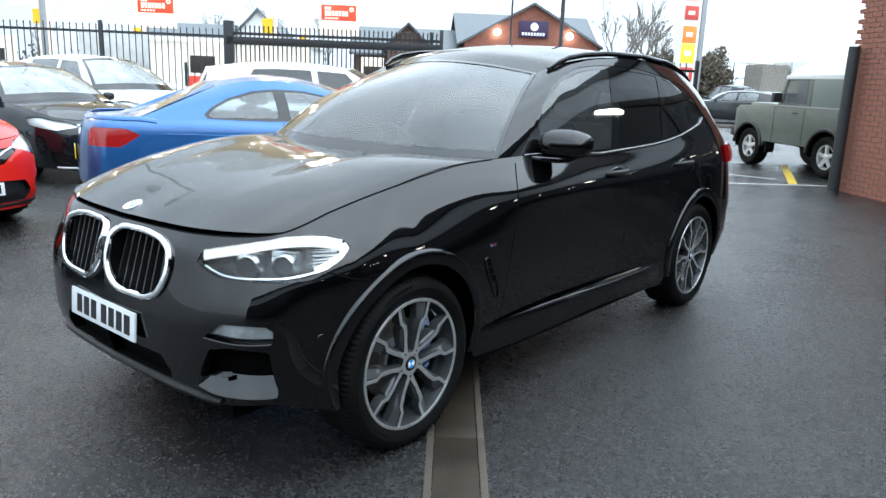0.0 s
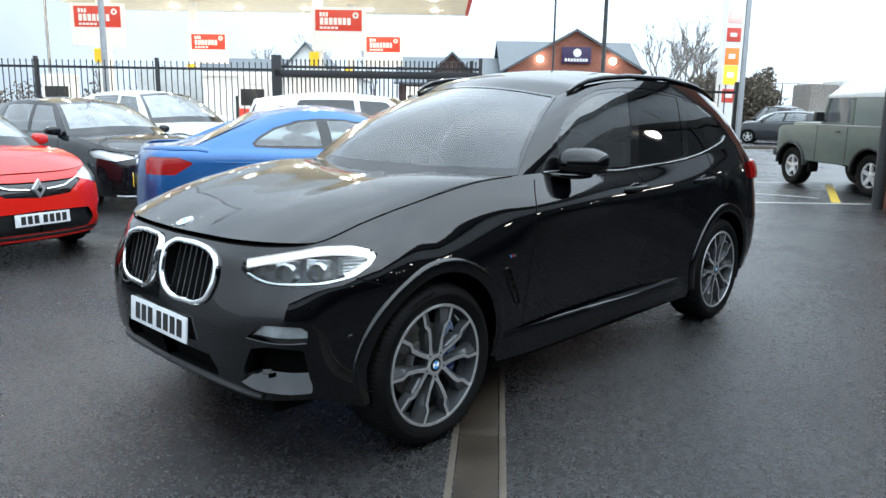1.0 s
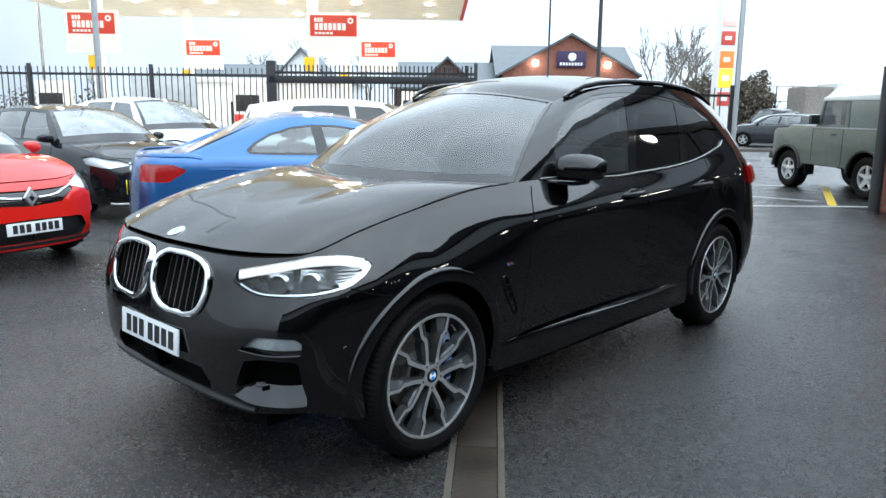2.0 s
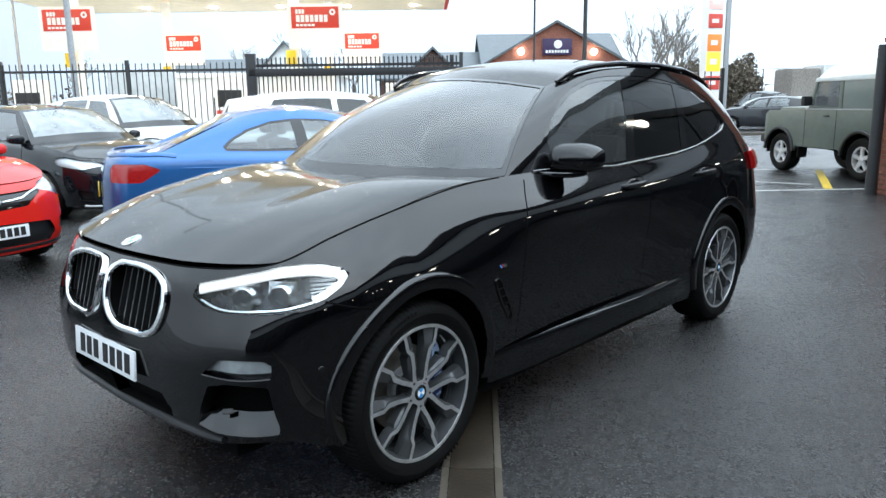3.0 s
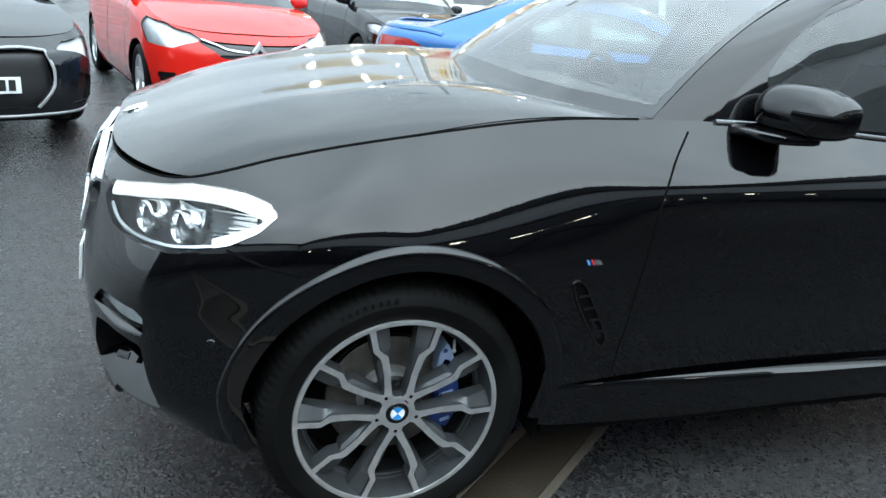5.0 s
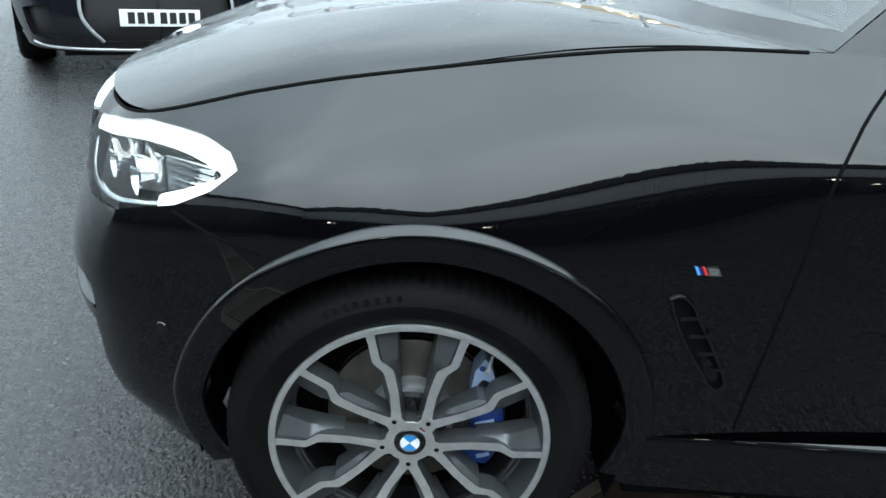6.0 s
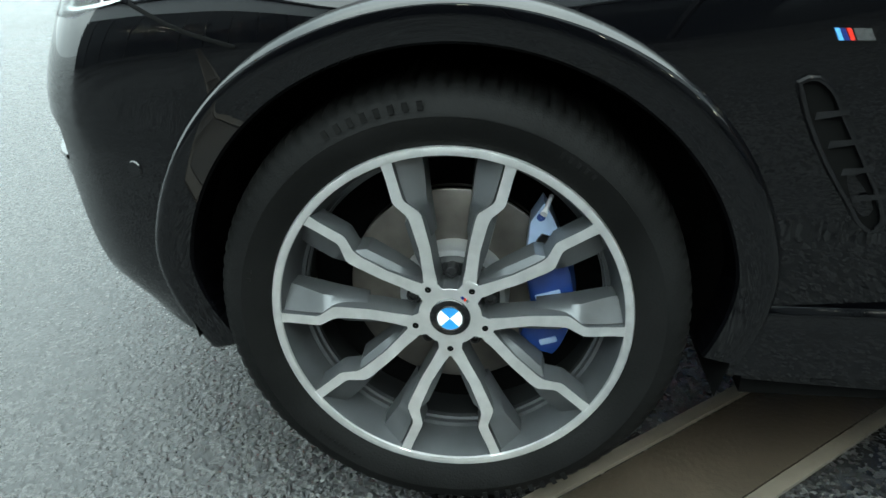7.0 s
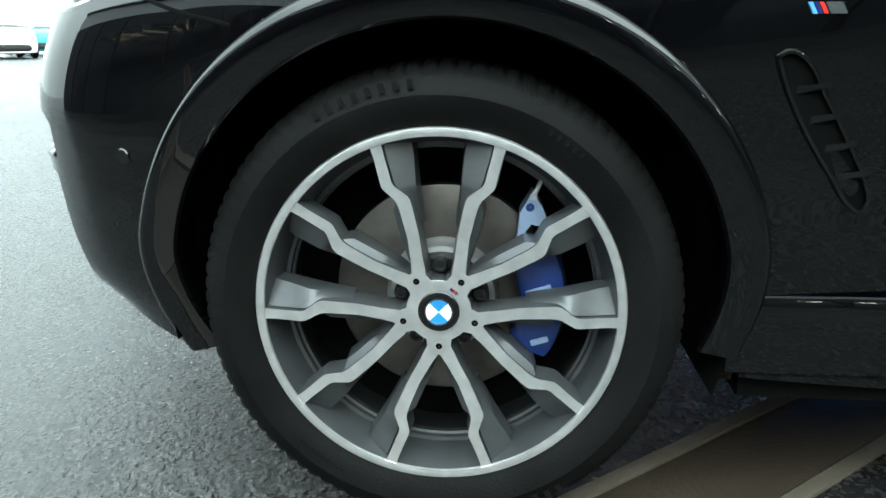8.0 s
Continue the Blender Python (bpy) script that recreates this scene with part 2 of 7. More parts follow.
M["frontglass"] = glass("front_side_glass", (0.42, 0.50, 0.49), mist=0.03, gain=1.7)
M["teal"] = wet_paint("teal_paint", (0.01, 0.22, 0.26))
M["tint"] = glass("privacy_glass", (0.10, 0.11, 0.11), gain=1.6)
M["sideglass"] = glass("side_glass", (0.62, 0.68, 0.67), mist=0.12)
M["lens"] = glass("clear_lens", (0.93, 0.95, 0.95), gain=0.6)
M["taillens"] = simple("red_tail_lens", (0.30, 0.008, 0.008), 0.12, coat=0.5)
M["interior"] = simple("black_interior", (0.02, 0.02, 0.021), 0.7)
# light bars are unlit; the glow stands for sky reflected in them
M["led"] = lamp_mat("light_guide_sky", (0.86, 0.88, 0.90), 0.55)
M["reflector"] = simple("lamp_reflector", (0.8, 0.82, 0.83), 0.12, metal=1.0, var=0.05)
M["concrete"] = simple("stained_concrete", (0.036, 0.027, 0.019), 0.4, var=0.45, scale=5, bump=0.5, bscale=80)
M["brick"] = simple("red_brick", (0.235, 0.088, 0.058), 0.85, var=0.3, scale=9, bump=0.3, bscale=60)
M["slate"] = simple("slate_roof", (0.10, 0.115, 0.125), 0.5, var=0.15, scale=3)
M["fence"] = simple("black_fence_paint", (0.012, 0.012, 0.013), 0.4, var=0.2)
M["galv"] = simple("galvanised_steel", (0.32, 0.33, 0.34), 0.45, metal=0.4, var=0.15)
M["whitewall"] = simple("white_cladding", (0.78, 0.78, 0.76), 0.5, var=0.04)
M["soffit"] = simple("tan_soffit", (0.86, 0.76, 0.58), 0.55, var=0.08, scale=2)
M["sign_red"] = simple("red_sign", (0.62, 0.045, 0.02), 0.4, var=0.05)
M["yellow"] = simple("yellow_panel", (0.85, 0.55, 0.02), 0.4, var=0.05)
M["orange"] = simple("orange_panel", (0.80, 0.14, 0.015), 0.4, var=0.05)
M["roadwhite"] = simple("worn_white_line", (0.55, 0.55, 0.53), 0.5, var=0.3, scale=12)
M["roadyellow"] = simple("worn_yellow_line", (0.62, 0.42, 0.04), 0.5, var=0.3, scale=12)
M["bark"] = simple("bare_bark", (0.19, 0.17, 0.15), 0.9, var=0.3, scale=12)
M["hedge"] = simple("winter_hedge", (0.15, 0.125, 0.095), 0.9, var=0.4, scale=3)
M["purple"] = simple("dark_purple_sign", (0.03, 0.012, 0.06), 0.4)
M["paleconc"] = simple("pale_concrete", (0.085, 0.070, 0.054), 0.5, var=0.25, scale=8, bump=0.4, bscale=80)
M["clearlamp"] = simple("clear_lamp_inner", (0.78, 0.80, 0.82), 0.22, metal=0.5, var=0.25, scale=25)
M["boardgrey"] = simple("pale_screen_board", (0.55, 0.55, 0.53), 0.6, var=0.12, scale=6)
M["lit_yellow"] = lamp_mat("lit_yellow_panel", (0.95, 0.62, 0.04), 0.55)
M["lit_orange"] = lamp_mat("lit_orange_panel", (0.92, 0.20, 0.03), 0.45)
M["lit_red"] = lamp_mat("lit_red_panel", (0.55, 0.06, 0.04), 0.15)
M["lit_pale"] = lamp_mat("lit_pale_panel", (0.90, 0.50, 0.45), 0.3)
M["mortar"] = simple("mortar", (0.20, 0.18, 0.16), 0.9)
M["forecourt"] = simple("bounce_forecourt_concrete", (0.46, 0.45, 0.43), 0.6, var=0.2, scale=0.6)
M["clad"] = simple("grey_cladding", (0.58, 0.60, 0.62), 0.5, var=0.05, scale=2)
M["darkpipe"] = simple("dark_painted_steel", (0.02, 0.021, 0.023), 0.4, var=0.2)
M["darkbrick"] = simple("dark_brick", (0.10, 0.06, 0.05), 0.85, var=0.3, scale=4)
M["darkglass"] = simple("dark_glazing", (0.01, 0.012, 0.014), 0.04, coat=0.2, var=0.05)
M["downlight"] = lamp_mat("downlight_lens", (1.0, 0.94, 0.84), 330.0)
M["shoplight"] = lamp_mat("shop_lamp_lens", (1.0, 0.95, 0.86), 30.0)


# ---- mesh helpers ----
def part(name, bm, material, parent, label="", smooth=True, angle=35.0, m=None, kind=""):
    """Links a bmesh as one mesh object, under a thing or a part if one is given. material may be a list of slots."""
    me = bpy.data.meshes.new(name)
    bm.to_mesh(me)
    bm.free()
    for k in (material if isinstance(material, (list, tuple)) else [material]):
        me.materials.append(M[k] if isinstance(k, str) else k)
    if smooth and me.polygons:
        me.polygons.foreach_set("use_smooth", [True] * len(me.polygons))
        me.set_sharp_from_angle(angle=radians(angle))
    ob = new(name, me)
    if parent is not None:
        ob.parent = parent
    if m is not None:
        ob.matrix_basis = m
    return tagged(ob, label=label, kind=kind)


def empty(name, m, label, category, group="", kind=""):
    ob = new(name)
    ob.empty_display_size = 0.2
    ob.matrix_basis = m
    return tagged(ob, label, category, group, kind)


def box(bm, x0, x1, y0, y1, z0, z1, bevel=0.0, m=None):
    """A block, with its edges rounded where bevel is given."""
    made = bmesh.ops.create_cube(bm, size=1.0)["verts"]
    for v in made:
        v.co = Vector(((x0 + x1) / 2 + v.co.x * (x1 - x0), (y0 + y1) / 2 + v.co.y * (y1 - y0), (z0 + z1) / 2 + v.co.z * (z1 - z0)))
    if bevel:
        es = list({e for v in made for e in v.link_edges})
        made = bmesh.ops.bevel(bm, geom=es, offset=bevel, segments=2, affect="EDGES", profile=0.6)["verts"] or made
    if m is not None:
        for v in {v for v in made if v.is_valid}:
            v.co = m @ v.co
    return made


def lathe(bm, prof, n=48, closed=False, m=None, fn=None):
    """Turns a profile of (radius, along) round the y axis."""
    rings = []
    for k in range(n):
        a = 2 * math.pi * k / n
        ring = []
        for i, (r, y) in enumerate(prof):
            rr = r if fn is None else fn(i, k, r)
            co = Vector((rr * math.cos(a), y, rr * math.sin(a)))
            ring.append(bm.verts.new(m @ co if m is not None else co))
        rings.append(ring)
    for k in range(n):
        p, q = rings[k], rings[(k + 1) % n]
        for i in range(len(prof) - (0 if closed else 1)):
            j = (i + 1) % len(prof)
            bm.faces.new((p[i], p[j], q[j], q[i]))
    return rings


def disc(bm, r, y, n=32, cx=0.0, cz=0.0, face=1):
    vs = [bm.verts.new((cx + r * math.cos(2 * math.pi * k / n), y, cz + r * math.sin(2 * math.pi * k / n))) for k in range(n)]
    if face > 0:
        vs.reverse()
    return bm.faces.new(vs)


def tube(bm, pts, rad, n=8, cap=True):
    """A round bar along points; rad is a number or a list."""
    pts = [Vector(p) for p in pts]
    rings = []
    for i, p in enumerate(pts):
        d = (pts[min(i + 1, len(pts) - 1)] - pts[max(i - 1, 0)]).normalized()
        s = d.cross(Vector((0, 0, 1)) if abs(d.z) < 0.95 else Vector((1, 0, 0))).normalized()
        t = d.cross(s)
        rr = rad[i] if isinstance(rad, (list, tuple)) else rad
        rings.append([bm.verts.new(p + (s * math.cos(2 * math.pi * k / n) + t * math.sin(2 * math.pi * k / n)) * rr) for k in range(n)])
    for a, b in zip(rings, rings[1:]):
        for k in range(n):
            bm.faces.new((a[k], a[(k + 1) % n], b[(k + 1) % n], b[k]))
    if cap:
        bm.faces.new(rings[0][::-1])
        bm.faces.new(rings[-1])
    return rings


def spl(us, pts, ts):
    """A smooth curve through points at the parameters us, read at ts."""
    us, pts, ts = np.asarray(us, float), np.asarray(pts, float), np.asarray(ts, float)
    d = np.diff(pts, axis=0) / np.diff(us)[:, None]
    h = np.diff(us)
    tan = np.empty_like(pts)
    tan[0], tan[-1] = d[0], d[-1]
    if len(us) > 2:
        w = (h[1:] / (h[1:] + h[:-1]))[:, None]
        tan[1:-1] = w * d[:-1] + (1 - w) * d[1:]
    i = np.clip(np.searchsorted(us, ts, side="right") - 1, 0, len(us) - 2)
    t = ((ts - us[i]) / h[i])[:, None]
    a, b, ma, mb = pts[i], pts[i + 1], tan[i] * h[i][:, None], tan[i + 1] * h[i][:, None]
    return (2 * t**3 - 3 * t**2 + 1) * a + (t**3 - 2 * t**2 + t) * ma + (-2 * t**3 + 3 * t**2) * b + (t**3 - t**2) * mb


def curve(pts, n):
    """n points along a smooth curve, spaced by its length."""
    pts = np.asarray(pts, float)
    us = np.concatenate([[0], np.cumsum(np.linalg.norm(np.diff(pts, axis=0), axis=1))])
    return spl(us, pts, np.linspace(0, us[-1], n))


def resample(P, n):
    us = np.concatenate([[0], np.cumsum(np.linalg.norm(np.diff(P, axis=0), axis=1))])
    ts = np.linspace(0, us[-1], n)
    return np.stack([np.interp(ts, us, P[:, k]) for k in range(3)], 1)


def coons(bottom, top, left, right, bulge=None):
    """A sheet spanned by four edge curves: bottom and top run along u, left and right along v."""
    b, t, l, r = (np.asarray(c, float) for c in (bottom, top, left, right))
    u, v = np.linspace(0, 1, len(b))[None, :, None], np.linspace(0, 1, len(l))[:, None, None]
    g = (1 - v) * b[None] + v * t[None] + (1 - u) * l[:, None] + u * r[:, None]
    g -= (1 - u) * (1 - v) * b[0] + u * (1 - v) * b[-1] + (1 - u) * v * t[0] + u * v * t[-1]
    if bulge is not None:
        g = g + bulge(u[..., 0], v[..., 0])
    return g


def sheet(bm, G, flip=False, keep=None, thick=None):
    """Faces over a grid of points."""
    nv, nu = G.shape[:2]
    vs = [[bm.verts.new(G[j, i]) for i in range(nu)] for j in range(nv)]
    for j in range(nv - 1):
        for i in range(nu - 1):
            if keep is None or keep[j, i]:
                q = (vs[j][i], vs[j][i + 1], vs[j + 1][i + 1], vs[j + 1][i])
                bm.faces.new(q[::-1] if flip else q)
    loose = [v for v in bm.verts if not v.link_faces]
    bmesh.ops.delete(bm, geom=loose, context="VERTS")
    return vs


def mirror_y(G):
    H = G.copy()
    H[..., 1] *= -1
    return H


def inside_poly(poly, px, py):
    x, y = poly[:, 0], poly[:, 1]
    c = np.zeros(px.shape, bool)
    j = len(poly) - 1
    for i in range(len(poly)):
        hit = ((y[i] > py) != (y[j] > py)) & (px < (x[j] - x[i]) * (py - y[i]) / (y[j] - y[i] + 1e-12) + x[i])
        c ^= hit
        j = i
    return c


def grid_read(G, j, i):
    """The sheet's point at fractional row and column."""
    j, i = np.clip(j, 0, G.shape[0] - 1.001), np.clip(i, 0, G.shape[1] - 1.001)
    a, b = np.floor(j).astype(int), np.floor(i).astype(int)
    p, q = (j - a)[..., None], (i - b)[..., None]
    return (1 - p) * ((1 - q) * G[a, b] + q * G[a, b + 1]) + p * ((1 - q) * G[a + 1, b] + q * G[a + 1, b + 1])


def locate(G, pts, weight=(1, 1, 1)):
    """Rows and columns of the sheet nearest to points."""
    w = np.asarray(weight, float)
    out = []
    for p in np.asarray(pts, float):
        d = (((G - p) * w) ** 2).sum(-1)
        j, i = np.unravel_index(np.argmin(d), d.shape)
        jj = np.linspace(max(j - 1, 0), min(j + 1, G.shape[0] - 1), 9)
        ii = np.linspace(max(i - 1, 0), min(i + 1, G.shape[1] - 1), 9)
        J, I = np.meshgrid(jj, ii, indexing="ij")
        d = (((grid_read(G, J, I) - p) * w) ** 2).sum(-1)
        k = np.unravel_index(np.argmin(d), d.shape)
        sj, si = jj[1] - jj[0], ii[1] - ii[0]
        J, I = np.meshgrid(np.clip(J[k] + np.linspace(-1, 1, 17) * sj, 0, G.shape[0] - 1), np.clip(I[k] + np.linspace(-1, 1, 17) * si, 0, G.shape[1] - 1), indexing="ij")
        d = (((grid_read(G, J, I) - p) * w) ** 2).sum(-1)
        k = np.unravel_index(np.argmin(d), d.shape)
        out.append((J[k], I[k]))
    return np.array(out)


def cut(G, keep, pts, weight=(1, 1, 1), smooth_n=0):
    """Cuts an opening whose rim runs through points. Returns the mask of the faces inside and the rim; moves rim vertices onto the line."""
    if smooth_n:
        pts = curve(list(pts) + [pts[0]], smooth_n)[:-1]
    poly = locate(G, pts, weight)
    nv, nu = G.shape[:2]
    J, I = np.meshgrid(np.arange(nv), np.arange(nu), indexing="ij")
    # nearest point of the rim for vertices beside it
    best = np.full(J.shape, 1e9)
    nj, ni = J.astype(float).copy(), I.astype(float).copy()
    for k in range(len(poly)):
        a, b = poly[k], poly[(k + 1) % len(poly)]
        d = b - a
        t = np.clip(((J - a[0]) * d[0] + (I - a[1]) * d[1]) / (d @ d + 1e-9), 0, 1)
        qj, qi = a[0] + t * d[0], a[1] + t * d[1]
        dd = (J - qj) ** 2 + (I - qi) ** 2
        m = dd < best
        best[m], nj[m], ni[m] = dd[m], qj[m], qi[m]
    fj, fi = J[:-1, :-1] + 0.5, I[:-1, :-1] + 0.5
    ins = inside_poly(poly, fj, fi)
    cnt, tot = np.zeros(J.shape), np.zeros(J.shape)
    for a in (0, 1):
        for c in (0, 1):
            cnt[a:nv - 1 + a, c:nu - 1 + c] += ins
            tot[a:nv - 1 + a, c:nu - 1 + c] += 1
    near = (cnt > 0) & (cnt < tot) & (best < 2.3)
    base = G.copy()
    G[near] = grid_read(base, nj[near], ni[near])
    keep &= ~ins
    return ins, grid_read(base, poly[:, 0], poly[:, 1])


def surf_line(G, pts, n=0, weight=(1, 1, 1)):
    """Points laid onto the sheet, with its outward normals there."""
    if n:
        pts = curve(pts, n)
    ji = locate(G, pts, weight)
    P = grid_read(G, ji[:, 0], ji[:, 1])
    a = grid_read(G, ji[:, 0], ji[:, 1] + 1.0) - grid_read(G, ji[:, 0], ji[:, 1] - 1.0)
    b = grid_read(G, ji[:, 0] + 1.0, ji[:, 1]) - grid_read(G, ji[:, 0] - 1.0, ji[:, 1])
    N = np.cross(a, b)
    N /= np.linalg.norm(N, axis=1)[:, None] + 1e-9
    out = ((P - np.array([-1.4, 0, 0.55])) * N * np.array([0.3, 1, 1])).sum(1)
    return P, N * np.where(out < 0, -1, 1)[:, None]


def rim_strip(bm, rim, inward, width, flip=False, closed=True):
    """A narrow wall that runs from an opening's rim inward."""
    n = len(rim)
    a = [bm.verts.new(p) for p in rim]
    b = [bm.verts.new(np.asarray(p) + np.asarray(inward) * width) for p in rim]
    for k in range(n if closed else n - 1):
        q = (a[k], a[(k + 1) % n], b[(k + 1) % n], b[k])
        bm.faces.new(q[::-1] if flip else q)


def band(bm, rim, normal, w, h, closed=True):
    """A raised half-round bead along a rim: w wide, h high, leaning on the surface with that outward normal."""
    rim = np.asarray(rim, float)
    n = len(rim)
    nrm = np.asarray(normal, float)
    nrm = np.broadcast_to(nrm, rim.shape)
    tan = np.roll(rim, -1, 0) - np.roll(rim, 1, 0)
    if not closed:
        tan[0], tan[-1] = rim[1] - rim[0], rim[-1] - rim[-2]
    side = np.cross(nrm, tan)
    side /= np.linalg.norm(side, axis=1)[:, None] + 1e-9
    prof = [(-0.5, -0.004), (-0.5, 0.55 * h), (-0.3, 0.92 * h), (0, h), (0.3, 0.92 * h), (0.5, 0.55 * h), (0.5, -0.004)]
    rows = [[bm.verts.new(rim[k] + side[k] * a * w + nrm[k] * b) for a, b in prof] for k in range(n)]
    for k in range(n if closed else n - 1):
        p, q = rows[k], rows[(k + 1) % n]
        for i in range(len(prof) - 1):
            bm.faces.new((p[i], p[i + 1], q[i + 1], q[i]))
    if not closed:
        bm.faces.new(rows[0]); bm.faces.new(rows[-1][::-1])


# ---- cars: shared building blocks ----
def skirt(lines, step=0.02, sub=8):
    """The body below belt and bonnet, lofted from lines that run from the middle of the nose round to the middle of the tail."""
    L = np.array(lines, float)
    mean = L[1:5].mean(0)
    us = np.concatenate([[0], np.cumsum(np.linalg.norm(np.diff(mean, axis=0), axis=1))])
    n = int(us[-1] / step) + 1
    ts = np.linspace(0, us[-1], n)
    rows = np.stack([spl(us, l, ts) for l in L])
    k = len(L)
    tv = np.linspace(0, k - 1, (k - 1) * sub + 1)
    G = spl(np.arange(k), rows.reshape(k, -1), tv).reshape(len(tv), n, 3)
    G[:, 0, 1] = G[:, -1, 1] = 0
    return G


def normal_at(G, pts):
    """The sheet's mean outward normal round points."""
    c = locate(G, [np.mean(np.asarray(pts, float), 0)])[0]
    j, i = int(np.clip(c[0], 2, G.shape[0] - 3)), int(np.clip(c[1], 2, G.shape[1] - 3))
    n = np.cross(G[j, i + 2] - G[j, i - 2], G[j + 2, i] - G[j - 2, i])
    return -n / np.linalg.norm(n) if n[0] * 0 + 1 and (n @ (G[j, i] - np.array([-1.3, 0, 0.6])) < 0) else n / np.linalg.norm(n)


def both(root, name, material, G, keep, shift=None, label="", join=False, angle=35.0):
    """A piece of a sheet, on the left and, mirrored, on the right: two parts, or one where they meet in the middle."""
    S = G if shift is None else G + np.asarray(shift)
    made = []
    if join:
        bm = bmesh.new()
        sheet(bm, S, False, keep)
        sheet(bm, mirror_y(S), True, keep)
        bmesh.ops.remove_doubles(bm, verts=bm.verts, dist=0.0005)
        return [part(name, bm, material, root, label, angle=angle)]
    for side in (1, -1):
        bm = bmesh.new()
        sheet(bm, S if side > 0 else mirror_y(S), side < 0, keep)
        made.append(part(name, bm, material, root, label, angle=angle))
    return made


def both_bm(root, name, material, fill, label="", angle=35.0):
    """Calls fill(bm) for the left side, and mirrors a second part for the right."""
    made = []
    for side in (1, -1):
        bm = bmesh.new()
        fill(bm)
        if side < 0:
            for v in bm.verts:
                v.co.y *= -1
            bmesh.ops.reverse_faces(bm, faces=bm.faces)
        made.append(part(name, bm, material, root, label, angle=angle))
    return made


def arch_points(xw, zw, R, n=40):
    a = [(xw + R * math.cos(t), 0.92, zw + R * math.sin(t)) for t in np.linspace(-0.15, math.pi + 0.15, n)]
    return [(a[0][0] + 0.01, 0.9, 0.05)] + a + [(a[-1][0] - 0.01, 0.9, 0.05)]


def wheel_well(bm, xw, zw, R, y0, y1):
    """The dark inner arch."""
    arc = [(xw + R * math.cos(t), zw + R * math.sin(t)) for t in np.linspace(-0.16, math.pi + 0.32, 32)]
    a = [bm.verts.new((x, y0, z)) for x, z in arc]
    b = [bm.verts.new((x, y1, z)) for x, z in arc]
    for k in range(len(arc) - 1):
        bm.faces.new((a[k], a[k + 1], b[k + 1], b[k]))
    bm.faces.new(b)


def tyre_mesh(R, rim, w, n=72, tread=False):
    """A tyre about the y axis, its outer side at +w/2."""
    h = w / 2
    prof = [(rim - 0.012, -h * 0.7), (rim, -h * 0.86), ((R + rim) / 2, -h), (R - 0.02, -h * 0.93), (R - 0.004, -h * 0.78), (R, -h * 0.4), (R, h * 0.4),
            (R - 0.004, h * 0.72), (R - 0.010, h * 0.82), (R - 0.024, h * 0.93), (R - 0.045, h * 0.985), ((R + rim) / 2, h), (rim + 0.022, h * 0.97),
            (rim + 0.014, h * 0.93), (rim + 0.004, h * 0.90), (rim - 0.004, h * 0.84), (rim - 0.012, h * 0.7)]
    bm = bmesh.new()

    def fn(i, k, r):
        if tread and i in (7, 8) and k % 4 == 0:
            return r - 0.0045
        if tread and i in (5, 6) and k % 4 == 0:
            return r - 0.005
        return r
    lathe(bm, prof, n, False, None, fn)
    return bm


def spoke(bm, phi, line, y_face, depth, width, fold=0.35):
    """A spoke with a flat face and drawn-in flanks, along (radius, sideways, half width, drop)."""
    c, s = math.cos(phi), math.sin(phi)
    rows = []
    for r, off, hw, drop in line:
        row = []
        for side, y, k in ((-1, -depth, 1 + fold), (-1, 0, 1), (1, 0, 1), (1, -depth, 1 + fold)):
            t = off + side * hw * k
            row.append(bm.verts.new((r * c - t * s, y_face - drop + y, r * s + t * c)))
        rows.append(row)
    for p, q in zip(rows, rows[1:]):
        for i in range(3):
            f = bm.faces.new((p[i], p[i + 1], q[i + 1], q[i]))
            f.material_index = 0 if i == 1 else 1


def plain_wheel(root, x, y, z, R, rim, w, spokes=5, mat="silver", name="wheel"):
    """Tyre and a simple spoked rim, facing outward on its side of the car."""
    side = 1 if y > 0 else -1
    hub = new(name)
    hub.parent = root
    hub.matrix_basis = pose(x, y - side * w / 2, z, 0, 0, 0 if side > 0 else 180)
    part("tyre", tyre_mesh(R, rim, w, 48), "rubber", hub)
    bm = bmesh.new()
    h = w / 2
    lathe(bm, [(rim - 0.002, h * 0.86), (rim - 0.016, h * 0.86), (rim - 0.03, h * 0.6), (rim - 0.035, -h * 0.6)], 40)
    for k in range(spokes):
        spoke(bm, 2 * math.pi * k / spokes + 0.3, [(rim - 0.012, 0, rim * 0.13, 0.004), (rim * 0.6, 0, rim * 0.12, 0), (rim * 0.2, 0, rim * 0.16, 0.006)], h * 0.82, 0.03, 0)
    lathe(bm, [(0.0005, h * 0.84), (rim * 0.2, h * 0.84), (rim * 0.26, h * 0.78), (rim * 0.26, h * 0.5)], 24)
    part("rim", bm, [mat, mat], hub)
    bm = bmesh.new()
    disc(bm, rim * 0.86, h * 0.2, 32)
    part("brake_disc", bm, "liner", hub)
    return hub


def top_index(T, p):
    return int(np.argmin(((T - np.asarray(p)) ** 2).sum(1)))


